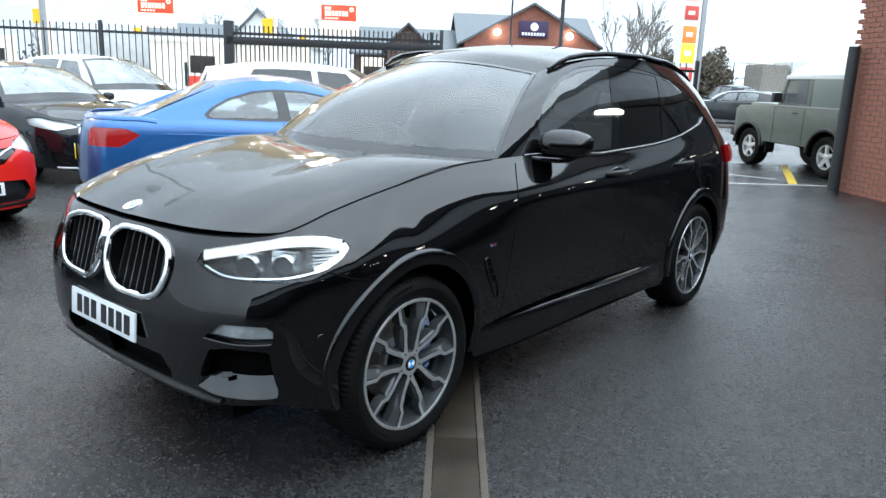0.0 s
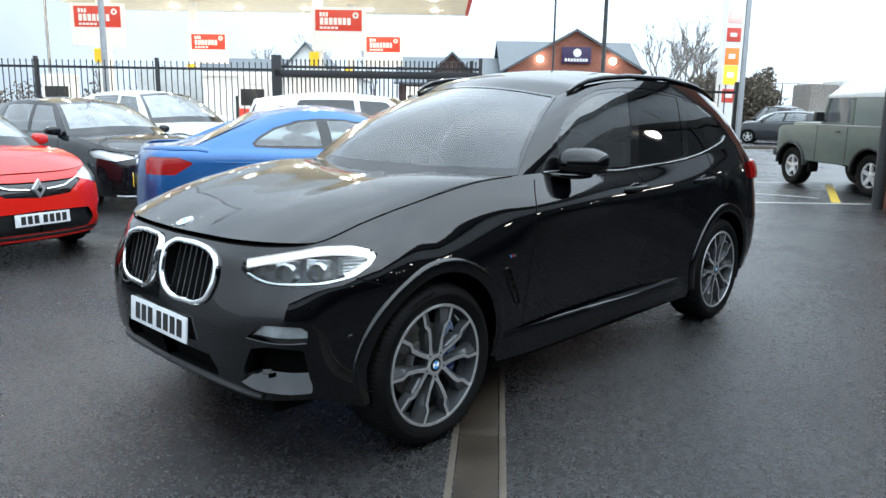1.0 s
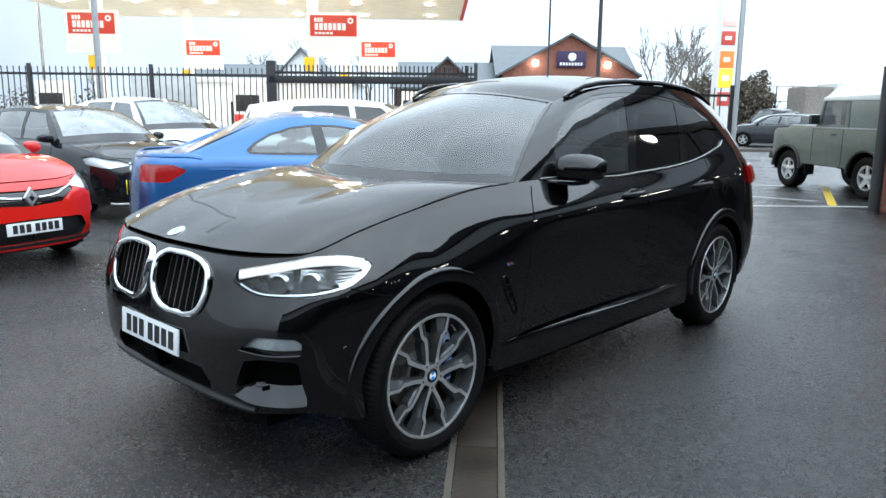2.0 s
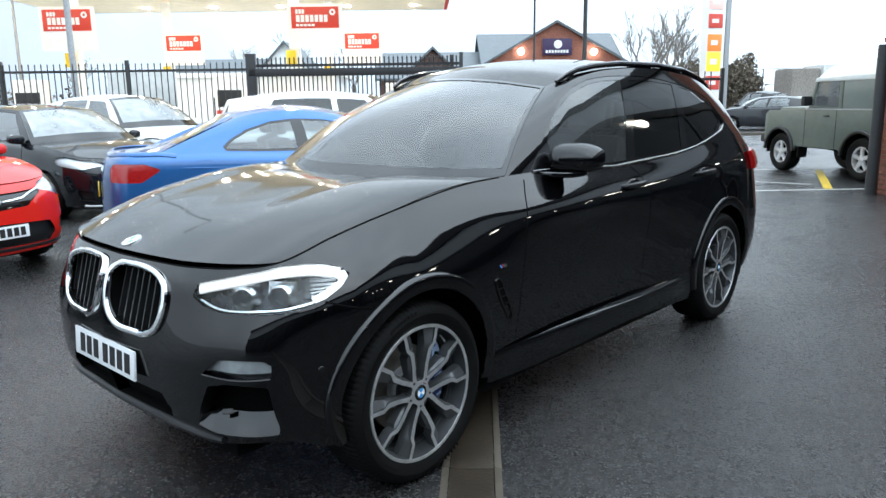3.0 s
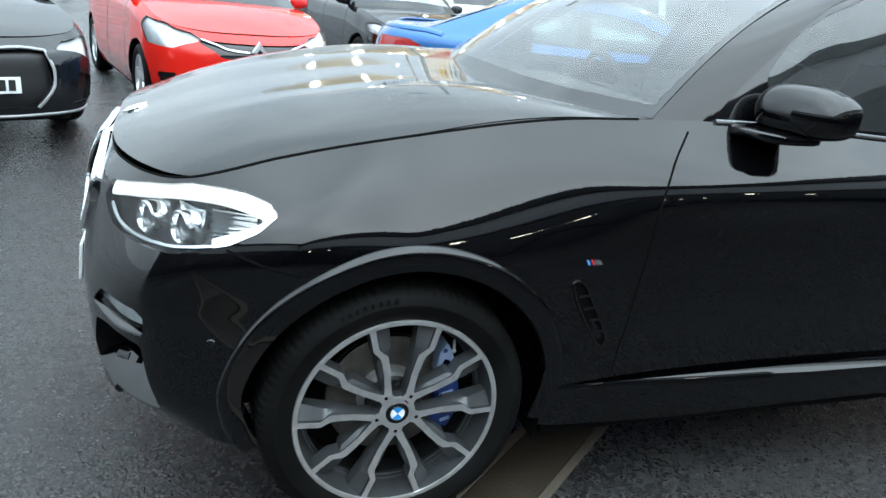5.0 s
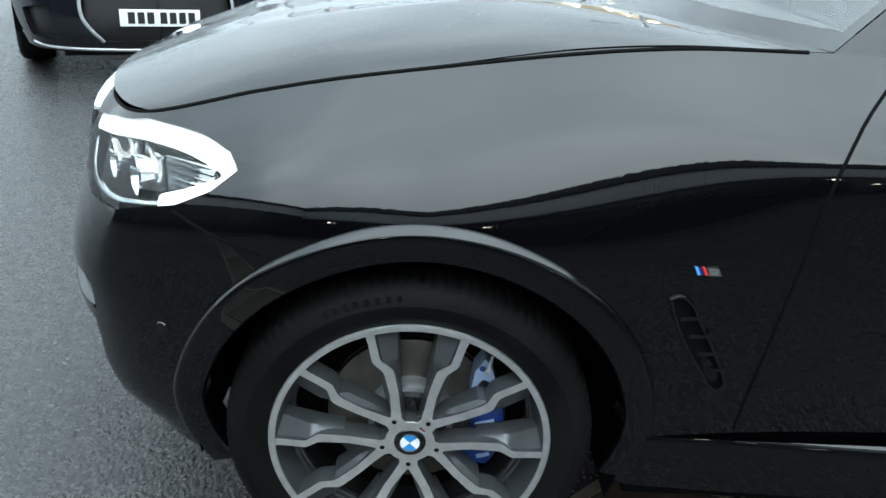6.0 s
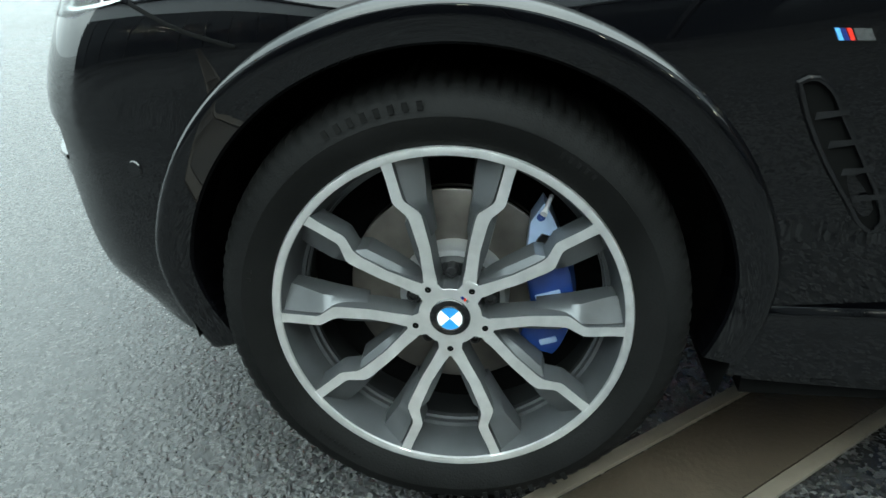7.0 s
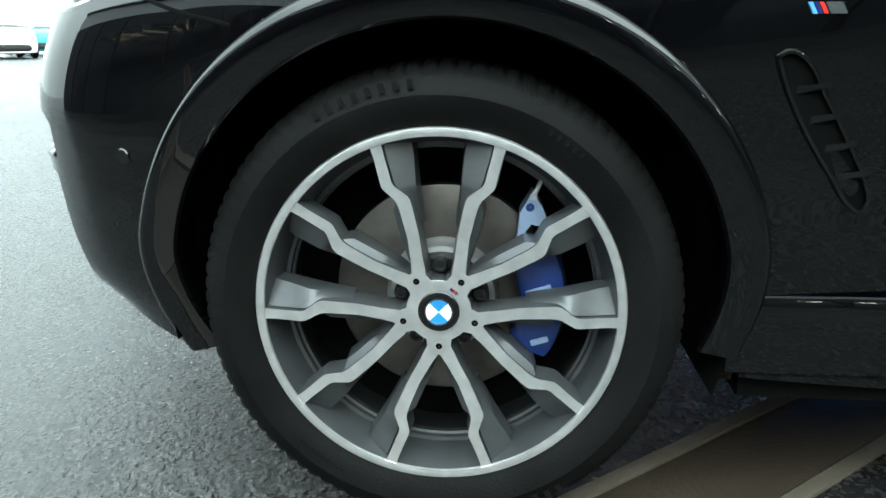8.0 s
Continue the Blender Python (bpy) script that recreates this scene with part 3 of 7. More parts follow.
def upper_body(root, T, paint, cfg, glassm, n=28):
    """Bonnet, screens, roof and side windows over the top line T of the skirt."""
    ic, iw = top_index(T, cfg["corner"]), top_index(T, cfg["cowl"])
    front = np.concatenate([mirror_y(T[1:ic + 1])[::-1], T[:ic + 1]])
    cw = T[iw]
    base = curve([(cw[0], -cw[1], cw[2]), (cfg["base_c"][0] - 0.03, -cw[1] * 0.6, (cw[2] * 0.4 + cfg["base_c"][1] * 0.6)), (cfg["base_c"][0], 0, cfg["base_c"][1]),
                  (cfg["base_c"][0] - 0.03, cw[1] * 0.6, (cw[2] * 0.4 + cfg["base_c"][1] * 0.6)), tuple(cw)], n * 2 + 1)
    side = resample(T[ic:iw + 1], n * 2)
    hood = coons(resample(front, n * 2 + 1), base, mirror_y(side), side, cfg["hood_bulge"])
    bm = bmesh.new()
    hood[..., 2] += 0.001
    lip = hood[:, [0, -1]].copy()
    sheet(bm, hood)
    part("bonnet", bm, paint, root)
    # screen
    tx, ty, tz, tcx, tcz = cfg["ws_top"]
    sb = base.copy()
    if "seal" not in cfg:
        sb[:, 0] -= 0.015
        sb[:, 1] *= 0.985
    stop = curve([(tx, -ty, tz), ((tx + tcx * 2) / 3, -ty * 0.55, (tz + tcz * 2) / 3), (tcx, 0, tcz), ((tx + tcx * 2) / 3, ty * 0.55, (tz + tcz * 2) / 3), (tx, ty, tz)], n * 2 + 1)
    t = np.linspace(0, 1, n)[:, None]
    edge = (1 - t) * sb[-1] + t * stop[-1] + np.sin(np.pi * t) * np.array([0.03, 0.012, 0.03]) * cfg.get("screen_bow", 1)
    screen = coons(sb, stop, mirror_y(edge), edge, lambda u, v: np.stack([0.02 * np.sin(np.pi * v) * np.sin(np.pi * u)] * 3, -1) * np.array([1, 0, 1]))
    bm = bmesh.new()
    sheet(bm, screen)
    ob = part("windscreen", bm, glassm[0], root)
    ob.visible_shadow = False
    # black band round the screen
    bm = bmesh.new()
    k = screen + np.array([0.0015, 0, 0.003])
    msk = np.ones((k.shape[0] - 1, k.shape[1] - 1), bool)
    msk[2:-1, 1:-1] = False
    sheet(bm, k, False, msk)
    part("screen_surround", bm, "gloss", root)
    # roof
    rail = np.array(cfg["rail"], float)
    rl = curve(rail, n * 2)
    rx, rz = cfg["rear_c"]
    rear = curve([(rail[-1][0], -rail[-1][1], rail[-1][2]), ((rail[-1][0] + rx) / 2 - 0.02, -rail[-1][1] * 0.5, (rail[-1][2] + rz * 3) / 4), (rx, 0, rz),
                  ((rail[-1][0] + rx) / 2 - 0.02, rail[-1][1] * 0.5, (rail[-1][2] + rz * 3) / 4), tuple(rail[-1])], n * 2 + 1)
    crown = cfg.get("crown", 0.03)
    roof = coons(stop, rear, mirror_y(rl), rl, lambda u, v: np.stack([0 * u * v, 0 * u * v, crown * np.sin(np.pi * v) * (1 - (2 * u - 1) ** 2)], -1))
    bm = bmesh.new()
    sheet(bm, roof)
    part("roof", bm, cfg.get("roof_mat", paint), root)
    # tailgate glass and panel down to the top line at the rear
    ir = top_index(T, cfg["rear_corner"])
    back = np.concatenate([mirror_y(T[ir:])[:-1], T[ir:][::-1]])
    back = resample(back, n * 2 + 1)
    e = (1 - t) * rear[-1] + t * back[-1]
    dip = cfg.get("gate_dip", -0.02)
    gate = coons(rear, back, mirror_y(e), e, lambda u, v: np.stack([-0.03 * np.sin(np.pi * v) + 0 * u, 0 * u * v, -dip * np.sin(np.pi * v) * np.clip(np.sin(np.pi * u) * 4, 0, 1)], -1))
    nv, nu = gate.shape[:2]
    msk = np.zeros((nv - 1, nu - 1), bool)
    a, b = cfg.get("rear_glass", (0.12, 0.85))
    msk[int(a * nv):int(b * nv), 5:-5] = True
    bm = bmesh.new()
    sheet(bm, gate, False, ~msk)
    part("tailgate", bm, paint, root)
    bm = bmesh.new()
    sheet(bm, gate, False, msk)
    part("rear_window", bm, glassm[-1], root).visible_shadow = False
    # sides
    side_T = T[iw:ir + 1]
    if "seal" in cfg:
        bel, rt = resample(side_T, 170), resample(rl, 170)
        tt = np.linspace(0, 1, 50)[:, None]
        fe = np.stack([np.interp(tt[:, 0], np.linspace(0, 1, n), edge[:, a]) for a in range(3)], 1)
        fe = fe + (1 - tt) * (bel[0] - fe[0]) + tt * (rt[0] - fe[-1])
        re = (1 - tt) * bel[-1] + tt * rt[-1]
        S = coons(bel, rt, fe, re, lambda u, v: np.stack([0 * u * v, cfg["side_bow"] * np.sin(np.pi * v ** 1.5) * np.clip(u * 9, 0, 1), 0 * u * v], -1))
        base_S = S.copy()
        keep = np.ones((S.shape[0] - 1, S.shape[1] - 1), bool)
        seal_in, _ = cut(S, keep, cfg["seal"], (1, 0, 1))
        both(root, "window_frame", paint, S, keep)
        Q = S - np.array([0, 0.004, 0])
        left = seal_in.copy()
        for pts, gm in cfg["panes"]:
            pane_in, _ = cut(Q, left, pts, (1, 0, 1))
            for ob in both(root, "side_window", gm, Q, pane_in, (0, -0.003, 0)):
                ob.visible_shadow = False
        both(root, "window_seal", "gloss", Q, left & seal_in)
        bx = side_T[::-1]
        return {"S": base_S, "hood": hood, "rail": rl, "stop": stop, "screen": screen,
                "belt": lambda x: np.array([x, np.interp(x, bx[:, 0], bx[:, 1]), np.interp(x, bx[:, 0], bx[:, 2])])}
    bx = side_T[::-1]

    def belt(x):
        return np.array([x, np.interp(x, bx[:, 0], bx[:, 1]), np.interp(x, bx[:, 0], bx[:, 2])])
    rb = rl[::-1]

    def top(x):
        return np.array([x, np.interp(x, rb[:, 0], rb[:, 1]), np.interp(x, rb[:, 0], rb[:, 2])])
    lo, hi = cfg.get("glass_rows", (0.07, 0.90))
    ws = np.concatenate([np.linspace(0, lo, 3)[:-1], np.linspace(lo, hi, 12), np.linspace(hi, 1, 3)[1:]])
    cols, kinds = [], []
    C = cfg["columns"]
    for (b0, t0, g), (b1, t1, _) in zip(C, C[1:]):
        m = max(2, int(abs(b1 - b0) / 0.07))
        for q in range(m):
            f = q / m
            cols.append((b0 + (b1 - b0) * f, t0 + (t1 - t0) * f))
            kinds.append(g)
    cols.append(C[-1][:2])
    S = np.empty((len(ws), len(cols), 3))
    arc = cfg.get("side_bow", 0.03)
    for i, (xb, xt) in enumerate(cols):
        p, q = belt(xb), top(xt)
        if i == 0:
            p, q = side_T[0], rl[0]
        for j, w in enumerate(ws):
            S[j, i] = p + (q - p) * w + np.array([0, arc * math.sin(math.pi * w), 0])
    for j, w in enumerate(ws):  # the front edge follows the screen's edge
        S[j, 0] = [np.interp(w, np.linspace(0, 1, n), edge[:, a]) for a in range(3)]
    nr, nc = S.shape[:2]
    g = np.zeros((nr - 1, nc - 1), bool)
    for i, kd in enumerate(kinds):
        g[2:13, i] = kd > 0
    both(root, "window_frame", cfg.get("frame_mat", "gloss"), S, ~g)
    runs, i = [], 0
    while i < len(kinds):
        j = i
        while j < len(kinds) and kinds[j] == kinds[i]:
            j += 1
        if kinds[i] > 0:
            runs.append((i, j, kinds[i]))
        i = j
    for i0, i1, kd in runs:
        k = np.zeros_like(g)
        k[2:13, i0:i1] = True
        for ob in both(root, "side_window", glassm[min(kd, len(glassm) - 1)] if len(glassm) > 2 else glassm[0 if kd == 1 else 1], S, k, (0, -0.006, 0)):
            ob.visible_shadow = False
    return {"S": S, "hood": hood, "rail": rl, "belt": belt, "top": top, "stop": stop, "ws": ws, "screen": screen}


def number_plate(root, m, front=True, w=0.52, h=0.111, name="number_plate", groups=(4, 3)):
    """A plate with plain bars in place of its characters. Local x faces out, y runs across."""
    pl = new(name)
    pl.parent = root
    pl.matrix_basis = m
    bm = bmesh.new()
    box(bm, -0.006, 0.003, -w / 2, w / 2, -h / 2, h / 2, 0.0015)
    part("plate_board", bm, "plate" if front else "yellow", pl)
    n = sum(groups)
    cw = w * 0.085
    pitch = w * 0.118
    total = pitch * n + cw * 0.5
    y = total / 2
    k = 0
    for g in groups:
        for _ in range(g):
            bm = bmesh.new()
            box(bm, 0.0032, 0.0042, y - cw, y, -h * 0.34, h * 0.34)
            part("bar", bm, "ink", pl)
            y -= pitch
        y -= cw * 0.5
    return pl


def seat(root, x, y, z=0.55, s=1.0, name="seat"):
    bm = bmesh.new()
    box(bm, -0.25, 0.27, -0.25, 0.25, -0.12, 0.06, 0.05)
    box(bm, -0.09, 0.08, -0.25, 0.25, 0, 0.62, 0.05, pose(-0.24, 0, 0.02, 0, -16, 0))
    box(bm, -0.05, 0.06, -0.14, 0.14, 0.66, 0.84, 0.04, pose(-0.24, 0, 0.02, 0, -14, 0))
    part(name, bm, "interior", root, m=pose(x, y, z) @ Matrix.Scale(s, 4))


def cabin(root, base_x, base_z, w, seats, wheel_y):
    """Dashboard, steering wheel and seats, dark, behind the glass."""
    bm = bmesh.new()
    box(bm, base_x - 0.62, base_x - 0.05, -w, w, base_z - 0.40, base_z - 0.06, 0.06)
    part("dashboard", bm, "interior", root)
    bm = bmesh.new()
    lathe(bm, [(0.17 + 0.016 * math.cos(a), 0.016 * math.sin(a)) for a in np.linspace(0, 2 * math.pi, 9)[:-1]], 32, True)
    box(bm, -0.16, 0.16, -0.012, 0.012, -0.03, 0.03, 0.01)
    box(bm, -0.03, 0.03, -0.012, 0.012, -0.16, 0.0, 0.01)
    part("steering_wheel", bm, "interior", root, m=pose(base_x - 0.72, wheel_y, base_z - 0.10, 0, 0, 90) @ pose(0, 0, 0, 25, 0, 0))
    for x, y in seats:
        seat(root, x, y, base_z - 0.52)


def gen_lines(fo, wb, ro, w, zn, zc, zb, zt, sill=0.20, tuck=0.09, blunt=0.0, lean=0.08):
    """The six lines of an ordinary car's lower body."""
    h = w / 2
    e = -wb - ro
    plan = [(fo, 0, 1), (fo - 0.02, 0.33, 1), (fo - 0.08 + blunt * 0.4, 0.62, 0.95), (fo - 0.22 + blunt, 0.85, 0.7), (fo - 0.45 + blunt * 0.5, 0.955, 0.25), (0.0, 1, 0), (-wb * 0.3, 1, 0),
            (-wb * 0.65, 1, 0), (-wb, 1, 0), (-wb - ro * 0.5, 0.97, -0.2), (-wb - ro * 0.82, 0.87, -0.7), (-wb - ro * 0.96, 0.55, -1), (e, 0, -1)]
    top = [zn, zn, zn + 0.01, zn + 0.035, zn + 0.08, (zn + zc) / 2 + 0.06, zc + 0.01, zb, zb + 0.03, zt, zt, zt, zt]
    lines = [[] for _ in range(6)]
    for (x, yf, nx), zt_ in zip(plan, top):
        zs = (sill, 0.34, 0.52, 0.52 + (zt_ - 0.52) * 0.5, zt_ - 0.07, zt_)
        ins = (0.055, 0.012, 0.0, 0.012, 0.035, tuck)
        fl = (0.05, 0.0, 0.01, 0.03, lean, lean + 0.09)
        for k in range(6):
            y = yf * h - ins[k] * (yf if abs(nx) < 1 else yf * 0.4)
            xx = x - (fl[k] if nx > 0 else fl[k] * 0.8) * nx
            lines[k].append((xx, max(y, 0), zs[k]))
    return lines


def parked_car(name, m, label, paint, dims, cfg, features, wheels, group="parked cars", step=0.045, hood_bulge=0.03, rear_lamp=None):
    """A complete ordinary car. features: openings in the body, as (part name, material behind, depth, rim points, lens)."""
    root = empty(name, m, label, "car", group)
    fo, wb, ro, w, zn, zc, zb, zt = dims
    G = skirt(gen_lines(*dims, **cfg.get("lines", {})), step, 7)
    keep = np.ones((G.shape[0] - 1, G.shape[1] - 1), bool)
    R, rim, tw, spokes, rmat = wheels
    for xw in (0, -wb):
        cut(G, keep, arch_points(xw, R, R + 0.045), (1, 0, 1))
    for fname, mat, depth, pts, lens in features:
        ins, rm = cut(G, keep, pts)
        nn = normal_at(G, pts)
        mid = min(p[1] for p in pts) < 0.02
        both(root, fname, mat, G, ins, -nn * depth, join=mid)
        if depth > 0.012:
            both_bm(root, fname + "_rim", "trim", lambda bm: rim_strip(bm, rm, -nn, depth))
        if lens:
            both(root, fname + "_lens", lens, G, ins, join=mid)
    both(root, "body", paint, G, keep, join=True)
    for xw in (0, -wb):
        for s in (1, -1):
            bm = bmesh.new()
            wheel_well(bm, xw, R, R + 0.046, s * (w / 2 - 0.02), s * (w / 2 - 0.30))
            part("wheel_well", bm, "liner", root)
    bm = bmesh.new()
    box(bm, -wb - ro + 0.15, fo - 0.15, -w / 2 + 0.30, w / 2 - 0.30, 0.17, 0.30)
    box(bm, -wb + R + 0.06, -R - 0.06, -w / 2 + 0.06, w / 2 - 0.06, 0.18, 0.30)
    part("underbody", bm, "liner", root)
    for xw in (0, -wb):
        for s in (1, -1):
            plain_wheel(root, xw, s * (w / 2 - 0.012), R, R, rim, tw, spokes, rmat)
    T = G[-1]
    cfg.setdefault("hood_bulge", lambda u, v: np.stack([0 * u * v, 0 * u * v, hood_bulge * np.sin(np.pi * np.clip(v * 0.9 + 0.1, 0, 1)) * (1 - (2 * u - 1) ** 2)], -1))
    info = upper_body(root, T, paint, cfg, cfg.get("glass", ("wetscreen", "sideglass", "sideglass")), 14)
    cabin(root, cfg["base_c"][0], cfg["base_c"][1], w / 2 - 0.2, [(cfg["cowl"][0] - 1.05, y) for y in (0.36, -0.36)] + [(cfg["cowl"][0] - 1.9, y) for y in (0.33, -0.33) if "seal" not in cfg], -0.36)
    mx, mz = cfg["mirror"]
    by = float(info["belt"](mx)[1])

    def mir(bm):
        mirror_shape(bm, mx, by + 0.10, mz, 0.8)
    both_bm(root, "door_mirror", cfg.get("mirror_mat", paint), mir)
    for gx in cfg.get("gaps", ()):
        i = int(np.argmin(np.abs(G[10, :, 0] - gx) + (np.abs(G[10, :, 1]) < 0.5) * 9))
        line = G[2:, i]

        def gap(bm, line=line):
            band(bm, line, (0, 1, 0), 0.010, 0.0016, False)
        both_bm(root, "shut_line", "liner", gap)
    return root, G, info


def mirror_shape(bm, x, y, z, s=1.0):
    """A door mirror: rounded housing, flat glass side, and its foot."""
    made = bmesh.ops.create_uvsphere(bm, u_segments=24, v_segments=14, radius=1.0)["verts"]
    for v in made:
        c = v.co.copy()
        p = [math.copysign(abs(q) ** 0.62, q) for q in c]
        k = 1 - 0.22 * (p[1] > 0) * p[1]
        X = p[0] * 0.085 * (1.0 if p[0] > 0 else 0.62)
        X -= 0.03 * p[1]
        v.co = Vector((x + X * s, y + p[1] * 0.125 * s, z + (p[2] * 0.078 * k + 0.012 * p[1] * 0) * s))
    box(bm, x - 0.05 * s, x + 0.03 * s, y - 0.2 * s, y - 0.05 * s, z - 0.085 * s, z - 0.055 * s, 0.01)


# ---- ground, drain and road marks ----
bm = bmesh.new()
bmesh.ops.create_grid(bm, x_segments=1, y_segments=1, size=900)
ground = part("ground", bm, "asphalt", None, "wet dark tarmac yard with damp patches", smooth=False, kind="structure")


def site_box(bm, f0, f1, r0, r1, z0, z1, bevel=0.0):
    box(bm, r0, r1, f0, f1, z0, z1, bevel, site_pose(0, 0))


drain = empty("drain_channel", pose(0, 0, 0), "worn brown concrete drain channel set in the tarmac", "drain", kind="structure")
# it crosses the yard a few degrees off the view, and runs on under the black car
DRAIN_M = site_pose(3.05, 0.1875, 0, -4.3)
f0 = -8.64
rnd = random.Random(4)
while f0 < 9:
    f1 = f0 + 0.99
    bm = bmesh.new()
    box(bm, -0.088, 0.088, f0, f1, -0.05, 0.003 + rnd.uniform(-0.001, 0.001), 0.002, DRAIN_M)
    part("channel_slab", bm, "concrete", drain)
    for r0, r1 in ((-0.121, -0.092), (0.092, 0.121)):
        bm = bmesh.new()
        box(bm, r0, r1, f0, f1 + 0.004, -0.05, 0.008 + rnd.uniform(-0.001, 0.001), 0.002, DRAIN_M)
        part("channel_edge", bm, "paleconc", drain)
    f0 = f1 + 0.006


def ground_line(name, p, q, w, mat, label):
    a, b = site(*p), site(*q)
    d = (b - a)
    n = Vector((-d.y, d.x, 0)).normalized() * w / 2
    bm = bmesh.new()
    for k in range(12):
        s, t = a + d * (k / 12), a + d * ((k + 1) / 12)
        bm.faces.new([bm.verts.new(v + Vector((0, 0, 0.004))) for v in (s - n, t - n, t + n, s + n)])
    bmesh.ops.remove_doubles(bm, verts=bm.verts, dist=0.001)
    return part(name, bm, mat, None, label, smooth=False, kind="structure")


# mostly hidden slab, assumed pale and added to bounce light up to the soffit
bm = bmesh.new()
site_box(bm, 17.5, 43.5, -24.0, 3.0, -0.2, 0.02)
part("forecourt", bm, "forecourt", None, "pale concrete forecourt, added to bounce light onto the canopy", smooth=False, kind="structure")
ground_line("bay_line", (12.25, 4.6), (12.25, 7.4), 0.08, "roadwhite", "worn white bay line on wet tarmac")
ground_line("bay_line", (14.2, 5.0), (13.0, 6.6), 0.08, "roadwhite", "worn white bay line on wet tarmac")
ground_line("hatch_line", (12.35, 6.55), (15.6, 8.1), 0.14, "roadyellow", "worn yellow hatching line on wet tarmac")
ground_line("bay_line", (15.9, 6.2), (15.6, 8.2), 0.08, "roadwhite", "worn white bay line on wet tarmac")


# ---- the black car ----
def sport_wheel(root, x, y, z, spin=0.0):
    """Big ten-spoke wheel: machined faces, dark grey flanks, brake disc and blue caliper behind."""
    side = 1 if y > 0 else -1
    hub = new("wheel")
    hub.parent = root
    hub.matrix_basis = pose(x, y, z, 0, 0, 0 if side > 0 else 180)
    R, rim, w = 0.362, 0.272, 0.245
    bm = tyre_mesh(R, rim, w, 384, True)
    bmesh.ops.translate(bm, verts=bm.verts, vec=(0, -w / 2 + 0.015, 0))
    tyre = part("tyre", bm, "rubber", hub, "worn black tyre with notched tread")
    # raised marks round the sidewall
    bm = bmesh.new()
    for r_, hgt, first, n, pitch in ((0.333, 0.013, 60, 8, 3.4), (0.333, 0.013, 236, 8, 3.4), (0.308, 0.008, 12, 2, 2.6), (0.308, 0.008, 120, 5, 2.4), (0.300, 0.006, 300, 9, 1.9)):
        for k in range(n):
            a = math.radians(first + k * pitch)
            box(bm, -hgt / 2, hgt / 2, 0, 0.0018, -hgt * 0.3, hgt * 0.3, 0, pose(r_ * math.cos(a), 0.0138 if r_ < 0.32 else 0.0126, r_ * math.sin(a), 0, -math.degrees(a), 0))
    part("sidewall_marks", bm, "rubber", tyre, smooth=False, kind="stuff")
    bm = bmesh.new()
    lathe(bm, [(0.2735, -0.012), (0.2745, 0.000), (0.272, 0.0045), (0.2665, 0.0055), (0.2605, 0.004), (0.2595, 0.000)], 120)
    part("rim_lip", bm, "machined", hub)
    bm = bmesh.new()
    lathe(bm, [(0.2596, 0.0005), (0.2580, -0.006), (0.2520, -0.026), (0.2470, -0.052), (0.2455, -0.060), (0.2400, -0.062), (0.2390, -0.070), (0.2350, -0.072), (0.2350, -0.082)], 120)
    part("rim_barrel", bm, "greyalloy", hub, angle=25)
    # deep barrel in near-black; the shade inside the wheel is in its colour
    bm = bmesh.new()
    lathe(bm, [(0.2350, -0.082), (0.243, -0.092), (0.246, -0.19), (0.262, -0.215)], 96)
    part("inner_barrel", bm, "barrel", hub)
    # spokes run in pairs to the hub, each kinked at two thirds
    for pair in range(5):
        mid = math.pi / 2 + pair * 2 * math.pi / 5
        for s in (1, -1):
            bm = bmesh.new()
            phi = mid + s * math.radians(18)
            k = -s
            line = [(0.2635, k * -0.006, 0.0095, 0.0012), (0.2575, k * -0.0063, 0.0082, 0.0015), (0.245, k * -0.007, 0.0076, 0.002), (0.206, k * -0.010, 0.0080, 0.003), (0.200, k * -0.009, 0.0084, 0.003), (0.180, k * 0.0035, 0.0100, 0.004),
                    (0.174, k * 0.005, 0.0100, 0.0045), (0.164, k * 0.005, 0.0096, 0.005), (0.12, k * 0.001, 0.0088, 0.0096), (0.085, k * -0.006, 0.0092, 0.0125), (0.072, k * -0.0085, 0.0102, 0.0131), (0.064, k * -0.0100, 0.0105, 0.0136), (0.045, k * -0.014, 0.0105, 0.018)]
            spoke(bm, phi, line, 0.004, 0.040, 0, 0.42)
            c, sn = math.cos(phi), math.sin(phi)
            # scooped web toward the bolt pocket, and the long shallow recess inside the pair
            for side_, web in ((k, [(0.2585, 0.004, 0.040, 0.010, 0.034), (0.235, 0.002, 0.038, 0.009, 0.026), (0.208, 0.001, 0.032, 0.008, 0.020), (0.196, 0.002, 0.029, 0.006, 0.017), (0.178, 0.012, 0.025, 0.008, 0.022), (0.13, 0.009, 0.016, 0.018, 0.034)]),
                               (-k, [(0.176, 0.004, 0.006, 0.008, 0.012), (0.164, 0.003, 0.015, 0.008, 0.016), (0.12, 0.006, 0.019, 0.013, 0.022), (0.09, 0.012, 0.020, 0.017, 0.026), (0.076, 0.016, 0.019, 0.020, 0.028)])):
                rows = []
                for r, t0, t1, d0, d1 in web:
                    rows.append([bm.verts.new((r * c - side_ * t * sn, 0.004 - d, r * sn + side_ * t * c)) for t, d in ((t0, d0), (t1, d1), (t1 + 0.003, 0.055), (t0, 0.055))])
                for p, q in zip(rows, rows[1:]):
                    for i in range(3):
                        f = bm.faces.new((p[i], p[i + 1], q[i + 1], q[i]))
                        f.material_index = 1
            part("spoke", bm, ["machined", "greyalloy"], hub, angle=28)
    # hub plate: five lobes that take the spoke pairs, with round pockets between them
    bm = bmesh.new()
    rings = [[], [], [], []]
